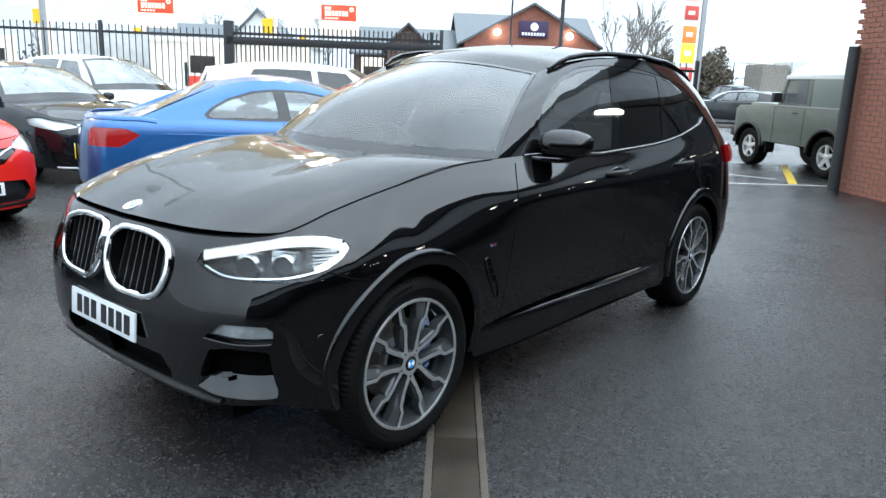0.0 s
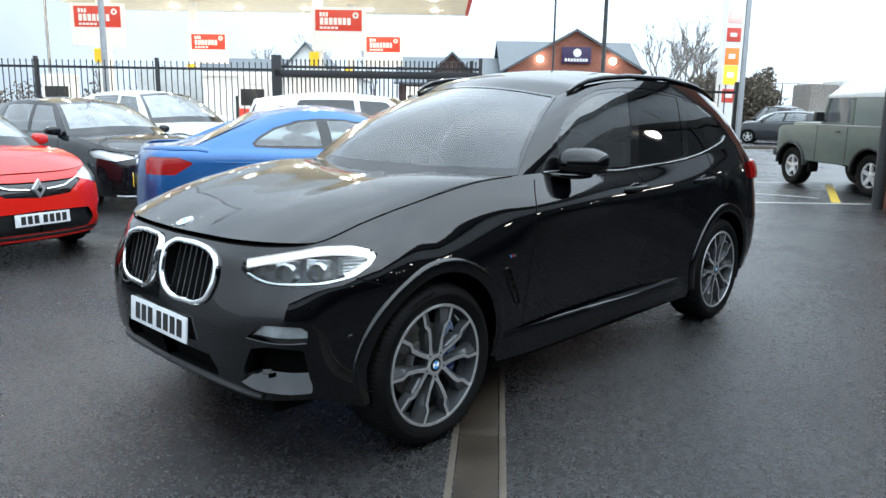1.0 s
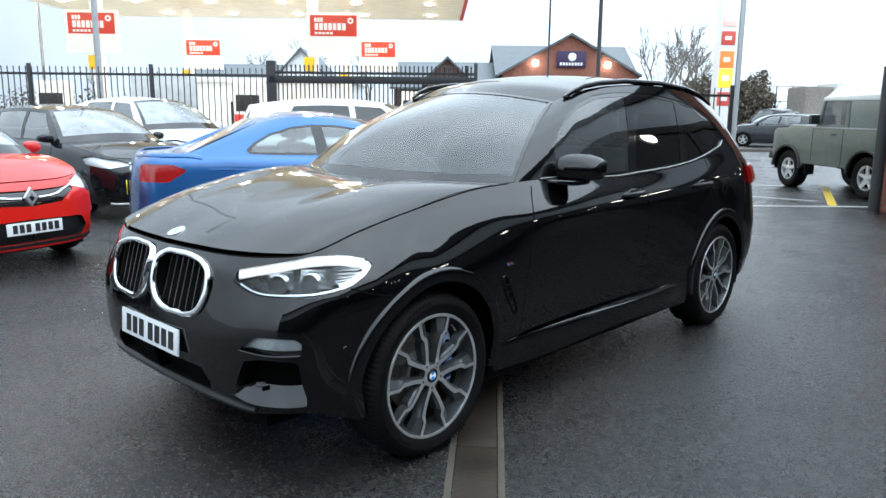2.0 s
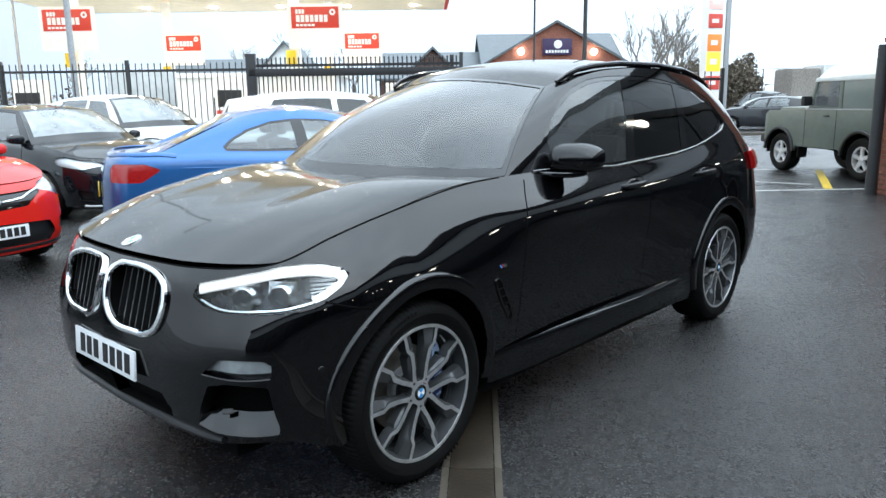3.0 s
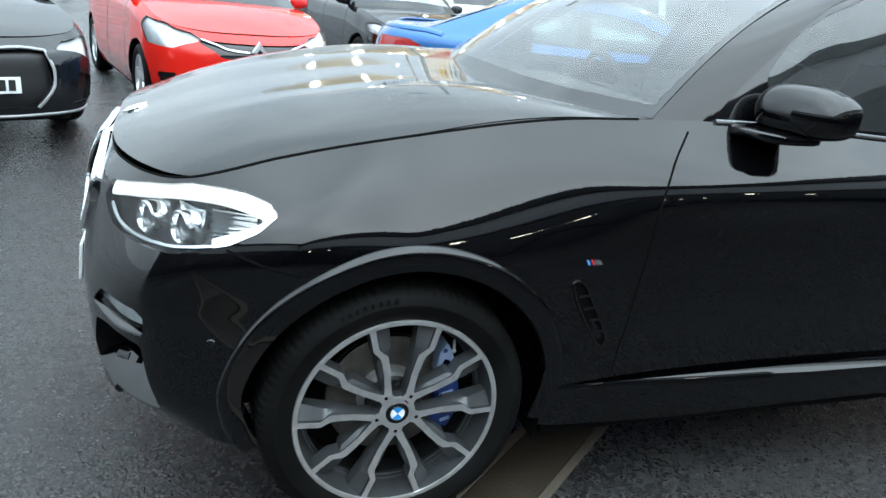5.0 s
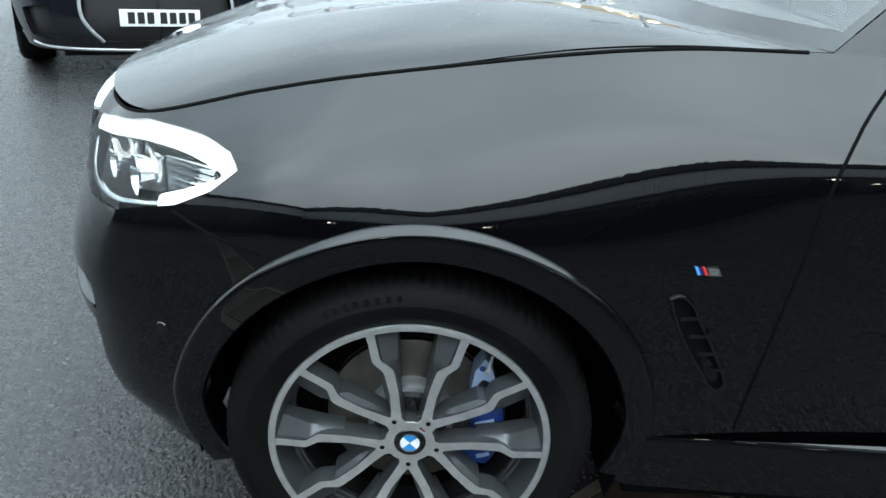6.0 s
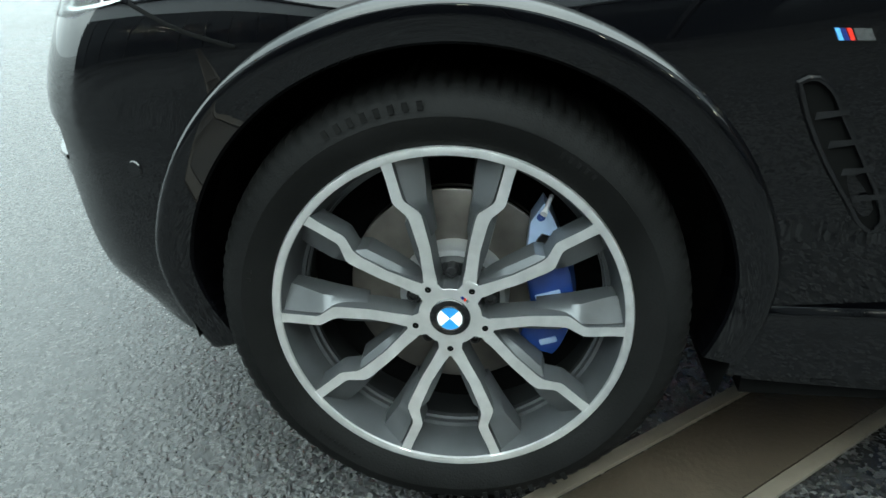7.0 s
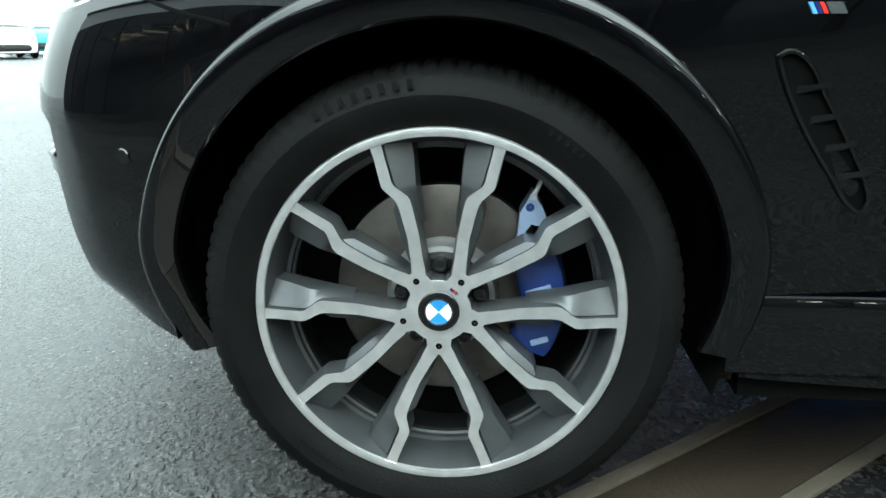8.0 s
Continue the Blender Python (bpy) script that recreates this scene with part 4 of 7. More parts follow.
    for q in range(180):
        a = 2 * math.pi * q / 180
        d = abs((math.degrees(a) - 270 + 36) % 72 - 36)
        e = min(1, max(0, (24 - d) / 13.0))
        e = e * e * (3 - 2 * e)
        ro = 0.0485 + 0.0215 * e
        for ring, (r_, yy) in zip(rings, ((0.0300, -0.0092), (ro - 0.0003, -0.0092), (ro, -0.0095), (ro + 0.002, -0.052))):
            ring.append(bm.verts.new((r_ * math.cos(a), yy, r_ * math.sin(a))))
    for b, (p, q) in enumerate(zip(rings, rings[1:])):
        for k in range(180):
            f = bm.faces.new((p[k], q[k], q[(k + 1) % 180], p[(k + 1) % 180]))
            f.material_index = 1 if b == 2 else 0
    bmesh.ops.recalc_face_normals(bm, faces=bm.faces)
    part("hub_face", bm, ["machined", "greyalloy"], hub, angle=30)
    for k in range(5):
        a = math.pi * 1.5 + k * 2 * math.pi / 5
        bm = bmesh.new()
        # a flat near-black disc; the opening's shade is put into its colour
        lathe(bm, [(0.0005, 0), (0.0046, 0), (0.0050, -0.0006)], 16, m=pose(0.0562 * math.cos(a), -0.0085, 0.0562 * math.sin(a)))
        part("hole_disc", bm, "liner", hub)
        a += math.pi / 5
        bm = bmesh.new()
        lathe(bm, [(0.0005, -0.004), (0.005, -0.004), (0.006, 0.0), (0.009, 0.0), (0.0105, -0.002), (0.011, -0.02)], 16, m=pose(0.063 * math.cos(a), -0.034, 0.063 * math.sin(a)))
        part("wheel_bolt", bm, "trim", hub)
    # small striped block beside the cap
    for k, mt in enumerate(("badge_navy", "badge_red", "chrome")):
        bm = bmesh.new()
        box(bm, -0.0022, 0.0022, 0, 0.0006, -0.0028, 0.0028, 0, pose(-0.0225 - 0.0042 * (k - 1) * 0.8, -0.0090, 0.0315 - 0.0042 * (k - 1) * 0.6, 0, 35, 0))
        part("hub_mark", bm, mt, hub, smooth=False)
    # cap with quartered disc
    bm = bmesh.new()
    lathe(bm, [(0.0315, -0.014), (0.0312, -0.0075), (0.0300, -0.0062), (0.022, -0.0058)], 48)
    part("centre_cap", bm, "gloss", hub)
    badge_quarters(hub, 0.0192, -0.0052, "cap_quarter", turn=-math.pi / 4)
    bm = bmesh.new()
    lathe(bm, [(0.0212, -0.0060), (0.0208, -0.0046), (0.0194, -0.0046), (0.0190, -0.0056)], 48)
    part("cap_ring", bm, "chrome_dark", hub)
    # brake
    bm = bmesh.new()
    lathe(bm, [(0.088, -0.105), (0.168, -0.105), (0.172, -0.107), (0.172, -0.113)], 72)
    lathe(bm, [(0.166, -0.113), (0.166, -0.121)], 72)
    lathe(bm, [(0.172, -0.121), (0.172, -0.131)], 72)
    part("brake_disc", bm, "steel", hub)
    bm = bmesh.new()
    lathe(bm, [(0.074, -0.072), (0.082, -0.074), (0.088, -0.082), (0.089, -0.105)], 48)
    part("disc_bell", bm, "silver", hub)
    # dark cover over the silver bell, giving the pockets' shade as colour
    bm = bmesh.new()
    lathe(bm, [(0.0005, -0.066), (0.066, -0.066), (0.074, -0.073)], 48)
    part("bell_shade_disc", bm, "barrel", hub)
    for lo, hi in ((-30, -4), (0, 27)):
        bm = bmesh.new()
        n = 12
        prof = [(0.118, -0.080), (0.121, -0.064), (0.135, -0.056), (0.165, -0.055), (0.188, -0.064), (0.194, -0.085), (0.194, -0.150), (0.118, -0.15)]
        rings = []
        for k in range(n + 1):
            a = math.pi - math.radians(lo + (hi - lo) * k / n)
            e = 1 - 0.10 * abs(2 * k / n - 1) ** 4
            rings.append([bm.verts.new((0.156 * math.cos(a) + (r - 0.156) * e * math.cos(a), yy, 0.156 * math.sin(a) + (r - 0.156) * e * math.sin(a))) for r, yy in prof])
        for p, q in zip(rings, rings[1:]):
            for i in range(len(prof) - 1):
                bm.faces.new((p[i], p[i + 1], q[i + 1], q[i]))
        bm.faces.new(rings[0]); bm.faces.new(rings[-1][::-1])
        bmesh.ops.recalc_face_normals(bm, faces=bm.faces)
        part("brake_caliper", bm, "caliper", hub, "blue painted brake caliper", angle=40)
    # same blue paint as the caliper; its sheen is put into a paler colour
    bm = bmesh.new()
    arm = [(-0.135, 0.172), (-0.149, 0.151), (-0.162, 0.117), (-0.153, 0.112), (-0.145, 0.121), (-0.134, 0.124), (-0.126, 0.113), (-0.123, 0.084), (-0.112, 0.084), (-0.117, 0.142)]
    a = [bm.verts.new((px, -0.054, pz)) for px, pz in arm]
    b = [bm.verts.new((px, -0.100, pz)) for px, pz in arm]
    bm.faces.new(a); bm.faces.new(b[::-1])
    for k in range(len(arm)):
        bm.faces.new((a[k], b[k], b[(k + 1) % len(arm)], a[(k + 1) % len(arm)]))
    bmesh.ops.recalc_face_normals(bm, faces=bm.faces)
    arm_ob = part("caliper_bracket", bm, "caliper_face", hub, "blue caliper bracket with its sheen painted pale", smooth=False)
    bm = bmesh.new()
    # the bracket's opening as a flat darker disc, its shade painted in
    lathe(bm, [(0.0005, 0), (0.0058, 0), (0.0064, -0.0006)], 16, m=pose(-0.1315, -0.0534, 0.1495))
    part("hole_disc", bm, "caliper", arm_ob)
    # highlights on the caliper body, painted as small pale bars
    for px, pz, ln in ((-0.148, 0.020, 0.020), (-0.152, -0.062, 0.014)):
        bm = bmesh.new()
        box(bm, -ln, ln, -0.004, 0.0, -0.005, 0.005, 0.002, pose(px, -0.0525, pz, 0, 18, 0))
        part("caliper_glint", bm, "caliper_face", hub)
    bm = bmesh.new()
    a = math.radians(127)
    tube(bm, [(0.240 * math.cos(a), -0.034, 0.240 * math.sin(a)), (0.226 * math.cos(a), -0.008, 0.226 * math.sin(a)), (0.221 * math.cos(a), 0.0, 0.221 * math.sin(a))], [0.0035, 0.0035, 0.0052], 10)
    part("valve", bm, "silver", hub)
    bm = bmesh.new()
    lathe(bm, [(0.0005, -0.16), (0.20, -0.16), (0.245, -0.15)], 48)
    part("dust_shield", bm, "liner", hub)
    return hub


def badge_quarters(root, r, y, name, m=None, turn=0.0):
    for k in range(4):
        bm = bmesh.new()
        a0 = k * math.pi / 2 + turn
        vs = [bm.verts.new((0, y, 0))] + [bm.verts.new((r * math.cos(a0 + t), y, r * math.sin(a0 + t))) for t in np.linspace(0, math.pi / 2, 10)]
        bm.faces.new(vs[::-1])
        part(name, bm, "badge_blue" if k % 2 else "badge_white", root, m=m)


# darker copy of the rim alloy, with the wheel's inner shade in it
M["barrel"] = simple("shaded_inner_barrel", (0.02, 0.021, 0.022), 0.55, metal=0.3, var=0.2, scale=20)
# the caliper's blue with reflected light mixed into the colour
M["caliper_face"] = simple("blue_caliper_lit", (0.34, 0.44, 0.62), 0.35, metal=0.4, var=0.1)
M["handle"] = simple("gloss_black_handle", (0.006, 0.006, 0.007), 0.3, coat=0.0, spec=0.3)
M["lampgrey"] = simple("lamp_inner_grey", (0.022, 0.023, 0.025), 0.25, metal=0.5, var=0.2, scale=60)
M["chrome_dark"] = simple("satin_dark_chrome", (0.30, 0.305, 0.31), 0.22, metal=1.0, var=0.05)
M["badge_blue"] = simple("badge_blue", (0.02, 0.22, 0.55), 0.2, coat=0.6)
M["badge_pale"] = simple("badge_pale_blue", (0.10, 0.35, 0.75), 0.25)
M["badge_navy"] = simple("badge_navy", (0.01, 0.02, 0.12), 0.25)
M["badge_red"] = simple("badge_red", (0.65, 0.03, 0.02), 0.25)
M["badge_white"] = simple("badge_white", (0.8, 0.82, 0.84), 0.2, coat=0.6)

# lines of the lower body, from the nose's middle round the left side to the tail's middle
LOWER = [(0.73, 0, 0.30), (0.72, 0.26, 0.30), (0.705, 0.46, 0.295), (0.66, 0.62, 0.295), (0.54, 0.80, 0.315), (0.385, 0.875, 0.270), (0, 0.90, 0.30), (-0.5, 0.885, 0.250),
         (-0.66, 0.88, 0.240), (-1.75, 0.875, 0.240), (-2.864, 0.90, 0.23), (-3.3, 0.885, 0.26), (-3.62, 0.80, 0.30), (-3.76, 0.5, 0.32), (-3.80, 0, 0.32)]
CREASE = [(0.784, 0, 0.40), (0.775, 0.26, 0.40), (0.758, 0.46, 0.40), (0.716, 0.635, 0.39), (0.602, 0.812, 0.40), (0.40, 0.907, 0.385), (0, 0.935, 0.36), (-0.5, 0.893, 0.35),
          (-0.66, 0.884, 0.35), (-1.75, 0.880, 0.37), (-2.864, 0.935, 0.38), (-3.3, 0.92, 0.42), (-3.68, 0.82, 0.46), (-3.82, 0.5, 0.48), (-3.86, 0, 0.48)]
BUMPER = [(0.803, 0, 0.56), (0.793, 0.26, 0.56), (0.775, 0.46, 0.56), (0.728, 0.635, 0.57), (0.614, 0.826, 0.575), (0.395, 0.920, 0.54), (0, 0.943, 0.52), (-0.5, 0.912, 0.50),
          (-0.66, 0.902, 0.50), (-1.75, 0.898, 0.52), (-2.864, 0.943, 0.53), (-3.3, 0.925, 0.56), (-3.675, 0.828, 0.60), (-3.815, 0.5, 0.62), (-3.857, 0, 0.62)]
FLANK = [(0.803, 0, 0.64), (0.790, 0.26, 0.64), (0.768, 0.46, 0.65), (0.714, 0.65, 0.675), (0.612, 0.830, 0.67), (0.39, 0.923, 0.65), (0, 0.945, 0.62), (-0.5, 0.925, 0.60),
         (-0.66, 0.918, 0.60), (-1.75, 0.912, 0.62), (-2.864, 0.945, 0.64), (-3.3, 0.925, 0.66), (-3.67, 0.83, 0.70), (-3.81, 0.5, 0.72), (-3.85, 0, 0.72)]
MIDDLE = [(0.786, 0, 0.78), (0.770, 0.26, 0.78), (0.738, 0.46, 0.78), (0.676, 0.648, 0.78), (0.566, 0.832, 0.785), (0.345, 0.930, 0.795), (0, 0.947, 0.80), (-0.5, 0.94, 0.83),
          (-0.66, 0.942, 0.85), (-1.75, 0.942, 0.88), (-2.864, 0.935, 0.89), (-3.3, 0.91, 0.90), (-3.62, 0.82, 0.91), (-3.77, 0.5, 0.92), (-3.81, 0, 0.92)]
SHOULDER = [(0.755, 0, 0.86), (0.745, 0.26, 0.86), (0.715, 0.46, 0.86), (0.64, 0.645, 0.865), (0.51, 0.80, 0.88), (0.305, 0.888, 0.90), (0, 0.883, 0.94), (-0.5, 0.906, 0.985),
            (-0.66, 0.932, 0.985), (-1.75, 0.935, 1.00), (-2.864, 0.922, 1.03), (-3.3, 0.885, 1.05), (-3.58, 0.80, 1.07), (-3.74, 0.5, 1.08), (-3.78, 0, 1.08)]
TOPLINE = [(0.712, 0, 0.908), (0.706, 0.26, 0.912), (0.675, 0.46, 0.912), (0.605, 0.635, 0.918), (0.50, 0.752, 0.938), (0.28, 0.778, 1.002), (0, 0.79, 1.062), (-0.45, 0.795, 1.128),
           (-0.68, 0.815, 1.138), (-1.75, 0.845, 1.118), (-2.864, 0.838, 1.19), (-3.3, 0.80, 1.225), (-3.52, 0.72, 1.235), (-3.66, 0.45, 1.23), (-3.70, 0, 1.23)]

suv = empty("suv_car", pose(0, 0, 0), "glossy black wet family SUV with rain drops, parked on the yard", "car")
G = skirt([LOWER, CREASE, BUMPER, FLANK, MIDDLE, SHOULDER, TOPLINE], 0.015, 12)
SURF = G.copy()
keep = np.ones((G.shape[0] - 1, G.shape[1] - 1), bool)
ARCH_R, ARCH_Z, HUB_Z, HUB_X = 0.422, 0.362, 0.357, -2.864
rims = [cut(G, keep, arch_points(x - 0.008, ARCH_Z, ARCH_R, 70), (1, 0, 1))[1] for x in (0, HUB_X)]
HEAD = [(0.712, 0.53, 0.825), (0.694, 0.535, 0.872), (0.60, 0.675, 0.905), (0.50, 0.757, 0.924), (0.385, 0.83, 0.925), (0.335, 0.868, 0.912), (0.316, 0.892, 0.888), (0.36, 0.897, 0.848),
        (0.42, 0.885, 0.815), (0.53, 0.835, 0.778), (0.62, 0.745, 0.775), (0.685, 0.635, 0.782), (0.705, 0.575, 0.80)]
head_in, head_rim = cut(G, keep, HEAD)
KID = [(0.76, 0.030, 0.80), (0.75, 0.029, 0.85), (0.742, 0.06, 0.882), (0.735, 0.15, 0.893), (0.729, 0.28, 0.888), (0.727, 0.355, 0.87), (0.728, 0.398, 0.843), (0.735, 0.408, 0.80), (0.75, 0.398, 0.735),
       (0.765, 0.368, 0.688), (0.776, 0.325, 0.668), (0.788, 0.22, 0.660), (0.793, 0.11, 0.668), (0.79, 0.058, 0.70), (0.78, 0.034, 0.75)]
kid_in, kid_rim = cut(G, keep, KID, smooth_n=60)
FOG = [(0.742, 0.606, 0.572), (0.705, 0.668, 0.628), (0.622, 0.806, 0.634), (0.612, 0.830, 0.618), (0.613, 0.828, 0.572), (0.69, 0.705, 0.560)]
fog_in, fog_rim = cut(G, keep, FOG)
INTAKE = [(0.768, 0.560, 0.366), (0.757, 0.585, 0.44), (0.738, 0.625, 0.53), (0.70, 0.69, 0.545), (0.62, 0.815, 0.540), (0.59, 0.822, 0.40), (0.578, 0.815, 0.352), (0.64, 0.755, 0.328), (0.70, 0.68, 0.326), (0.745, 0.60, 0.342)]
intake_in, intake_rim = cut(G, keep, INTAKE)
LOWGRILLE = [(0.79, 0, 0.355), (0.765, 0.40, 0.355), (0.77, 0.42, 0.40), (0.79, 0.38, 0.455), (0.825, 0, 0.46)]
low_in, low_rim = cut(G, keep, LOWGRILLE)
both(suv, "body", "black", G, keep, join=True)
SUV_CFG = dict(corner=(0.50, 0.752, 0.938), cowl=(-0.66, 0.812, 1.138), base_c=(-0.50, 1.122), ws_top=(-1.32, 0.56, 1.532, -1.22, 1.588),
               rail=[(-1.32, 0.56, 1.532), (-1.45, 0.605, 1.582), (-1.65, 0.625, 1.617), (-2.0, 0.637, 1.645), (-2.6, 0.63, 1.64), (-3.1, 0.60, 1.59), (-3.42, 0.56, 1.515)], rear_c=(-3.56, 1.535), rear_corner=(-3.52, 0.72, 1.235), crown=0.03,
               side_bow=0.014)
WAIST = [(-3.105, 0.79, 1.285), (-3.03, 0.80, 1.252), (-2.93, 0.81, 1.232), (-2.78, 0.83, 1.206), (-2.60, 0.84, 1.178), (-2.37, 0.845, 1.153), (-1.80, 0.845, 1.126), (-1.30, 0.845, 1.113), (-0.85, 0.83, 1.128)]
SUV_CFG["seal"] = [(-0.835, 0.82, 1.142), (-0.93, 0.80, 1.228), (-1.07, 0.77, 1.34), (-1.18, 0.73, 1.42), (-1.28, 0.70, 1.478), (-1.41, 0.67, 1.530), (-1.57, 0.65, 1.571), (-1.80, 0.65, 1.593), (-2.05, 0.65, 1.597),
                   (-2.34, 0.66, 1.585), (-2.62, 0.67, 1.553), (-2.90, 0.69, 1.505), (-3.03, 0.70, 1.455), (-3.095, 0.74, 1.39)] + WAIST
SUV_CFG["panes"] = [([(-1.03, 0.80, 1.146), (-1.028, 0.79, 1.278), (-1.13, 0.75, 1.380), (-1.26, 0.71, 1.452), (-1.40, 0.68, 1.507), (-1.56, 0.67, 1.547), (-1.72, 0.67, 1.565), (-1.885, 0.67, 1.571), (-1.80, 0.75, 1.355), (-1.712, 0.84, 1.142)], "frontglass"),
                    ([(-1.968, 0.67, 1.570), (-2.25, 0.67, 1.567), (-2.515, 0.68, 1.550), (-2.44, 0.76, 1.36), (-2.367, 0.84, 1.170), (-1.807, 0.84, 1.146), (-1.885, 0.75, 1.358)], "tint"),
                    ([(-2.60, 0.68, 1.540), (-2.88, 0.69, 1.495), (-3.0, 0.70, 1.445), (-3.055, 0.74, 1.39), (-3.06, 0.79, 1.305), (-2.93, 0.81, 1.252), (-2.65, 0.84, 1.200), (-2.445, 0.845, 1.176), (-2.52, 0.76, 1.36)], "tint")]


def suv_hood(u, v):
    """Round at the nose, flat across and toward the screen; a ridge on either side spreads backward, steep on its inner face."""
    a = np.abs(2 * u - 1)
    z = 0.050 * (1 - a**7) * np.sin(np.pi * np.clip(0.10 + 0.86 * v, 0, 1) ** 0.9)
    d = a - (0.48 + 0.20 * v)
    inner = np.clip(1 + d / (0.10 + 0.16 * v), 0, 1) ** 1.25 * (d < 0)
    outer = np.clip(1 - d / 0.50, 0, 1) ** 1.2 * (d >= 0)
    z = z + 0.012 * (inner + outer) * np.clip(v * 2.2 - 0.15, 0, 1) * np.clip((1 - v) * 5, 0, 1)
    return np.stack([0 * z, 0 * z, z], -1)


SUV_CFG["hood_bulge"] = suv_hood
suv_info = upper_body(suv, G[-1], "black", SUV_CFG, ("screen", "frontglass", "tint"), 34)
cabin(suv, -0.52, 1.15, 0.68, [(-1.66, 0.38), (-1.66, -0.38), (-2.5, 0.36), (-2.5, -0.36)], -0.38)
bm = bmesh.new()
box(bm, -0.03, 0.03, -0.11, 0.11, -0.035, 0.035, 0.012, pose(-1.22, 0, 1.50, 0, 12, 0))
part("inner_mirror", bm, "interior", suv)

# headlights
nh = normal_at(SURF, HEAD)
for sgn in (1, -1):
    nv_ = nh * np.array([1, sgn, 1])
    Gs = G if sgn > 0 else mirror_y(G)
    rm = head_rim if sgn > 0 else mirror_y(head_rim)
    bm = bmesh.new(); sheet(bm, Gs - nv_ * 0.065, sgn < 0, head_in)
    lamp = part("headlight", bm, "lampgrey", suv, "clear headlight with white light bar and two round lenses")
    bm = bmesh.new(); rim_strip(bm, rm, -nv_, 0.065); part("headlight_wall", bm, "gloss", lamp)
    bm = bmesh.new(); sheet(bm, Gs, sgn < 0, head_in); part("headlight_lens", bm, "lens", lamp).visible_shadow = False

    def onlamp(pts, n, deep):
        P, _ = surf_line(SURF, pts, n)
        P = P - nh * deep
        return P if sgn > 0 else mirror_y(P)
    bm = bmesh.new(); band(bm, onlamp([(0.70, 0.545, 0.862), (0.60, 0.68, 0.892), (0.50, 0.765, 0.908), (0.40, 0.835, 0.908), (0.345, 0.872, 0.895)], 24, 0.018), nv_, 0.042, 0.010, False)
    part("light_bar", bm, "led", lamp)
    bm = bmesh.new(); band(bm, onlamp([(0.345, 0.872, 0.897), (0.345, 0.890, 0.872), (0.40, 0.888, 0.84), (0.46, 0.868, 0.812)], 16, 0.018), nv_, 0.036, 0.010, False)
    part("light_bar", bm, "led", lamp)
    bm = bmesh.new(); band(bm, onlamp([(0.703, 0.56, 0.822), (0.685, 0.62, 0.80), (0.62, 0.735, 0.789), (0.53, 0.825, 0.792), (0.46, 0.866, 0.81)], 24, 0.016), nv_, 0.010, 0.006, False)
    part("lower_guide", bm, "reflector", lamp)
    for k, q in enumerate(((0.63, 0.70, 0.842), (0.545, 0.795, 0.845))):
        P, N = surf_line(SURF, [q])
        c = P[0] - nh * 0.045
        c = c if sgn > 0 else c * np.array([1, -1, 1])
        tq = Vector((0.85, 0.5 * sgn, 0.05)).to_track_quat("Y", "Z").to_matrix().to_4x4()
        mt = Matrix.Translation(c) @ tq
        bm = bmesh.new(); lathe(bm, [(0.040, -0.02), (0.041, 0.012), (0.037, 0.016), (0.033, 0.006), (0.030, -0.006)], 32, m=mt); part("projector_ring", bm, "reflector", lamp)
        bm = bmesh.new(); lathe(bm, [(0.0005, 0.006), (0.012, 0.004), (0.024, -0.002), (0.031, -0.010)], 28, m=mt); part("projector_lens", bm, "gloss", lamp)
        bm = bmesh.new(); box(bm, -0.052, 0.052, -0.03, -0.012, -0.052, 0.052, 0.008, mt); part("lamp_module", bm, "reflector", lamp)
    P, _ = surf_line(SURF, [(0.43, 0.86, 0.865)])
    c = P[0] - nh * 0.035
    bm = bmesh.new()
    for k in range(5):
        box(bm, -0.055, 0.055, -0.004, 0.004, -0.006, 0.006, 0.001, Matrix.Translation(c * np.array([1, sgn, 1]) + np.array([0, 0, -0.03 + 0.014 * k])) @ pose(0, 0, 0, 0, 0, -30 * sgn))
    part("side_reflector", bm, "reflector", lamp)

# kidneys
for sgn in (1, -1):
    rm = np.array(kid_rim) if sgn > 0 else mirror_y(np.array(kid_rim))
    Gs = G if sgn > 0 else mirror_y(G)
    bm = bmesh.new(); sheet(bm, Gs - np.array([0.09, 0, 0]), sgn < 0, kid_in)
    kid = part("kidney_grille", bm, "liner", suv, "black slatted grille half with chrome surround")
    bm = bmesh.new(); rim_strip(bm, rm, (-1, 0, 0), 0.09); part("grille_wall", bm, "liner", kid)
    bm = bmesh.new(); band(bm, rm, Vector((0.95, 0.22 * sgn, 0.2)).normalized(), 0.025, 0.018); part("chrome_surround", bm, "chrome", kid)
    P = np.array(kid_rim)
    for k in range(8):
        y = 0.075 + k * 0.045
        near = P[np.abs(P[:, 1] - y) < 0.03]
        if len(near) < 2:
            continue
        z0, z1 = near[:, 2].min(), near[:, 2].max()
        x0, x1 = near[np.argmin(near[:, 2]), 0], near[np.argmax(near[:, 2]), 0]
        bm = bmesh.new()
        r0 = [bm.verts.new((x - d, sgn * (y + w), z)) for x, z in ((x0, z0),) for d, w in ((0.08, -0.006), (0.016, -0.004), (0.016, 0.004), (0.08, 0.006))]
        r1 = [bm.verts.new((x - d, sgn * (y + w), z)) for x, z in ((x1, z1),) for d, w in ((0.08, -0.006), (0.016, -0.004), (0.016, 0.004), (0.08, 0.006))]
        for a in range(3):
            bm.faces.new((r0[a], r0[a + 1], r1[a + 1], r1[a]))
        bmesh.ops.recalc_face_normals(bm, faces=bm.faces)
        part("slat", bm, "trim", kid, smooth=False)

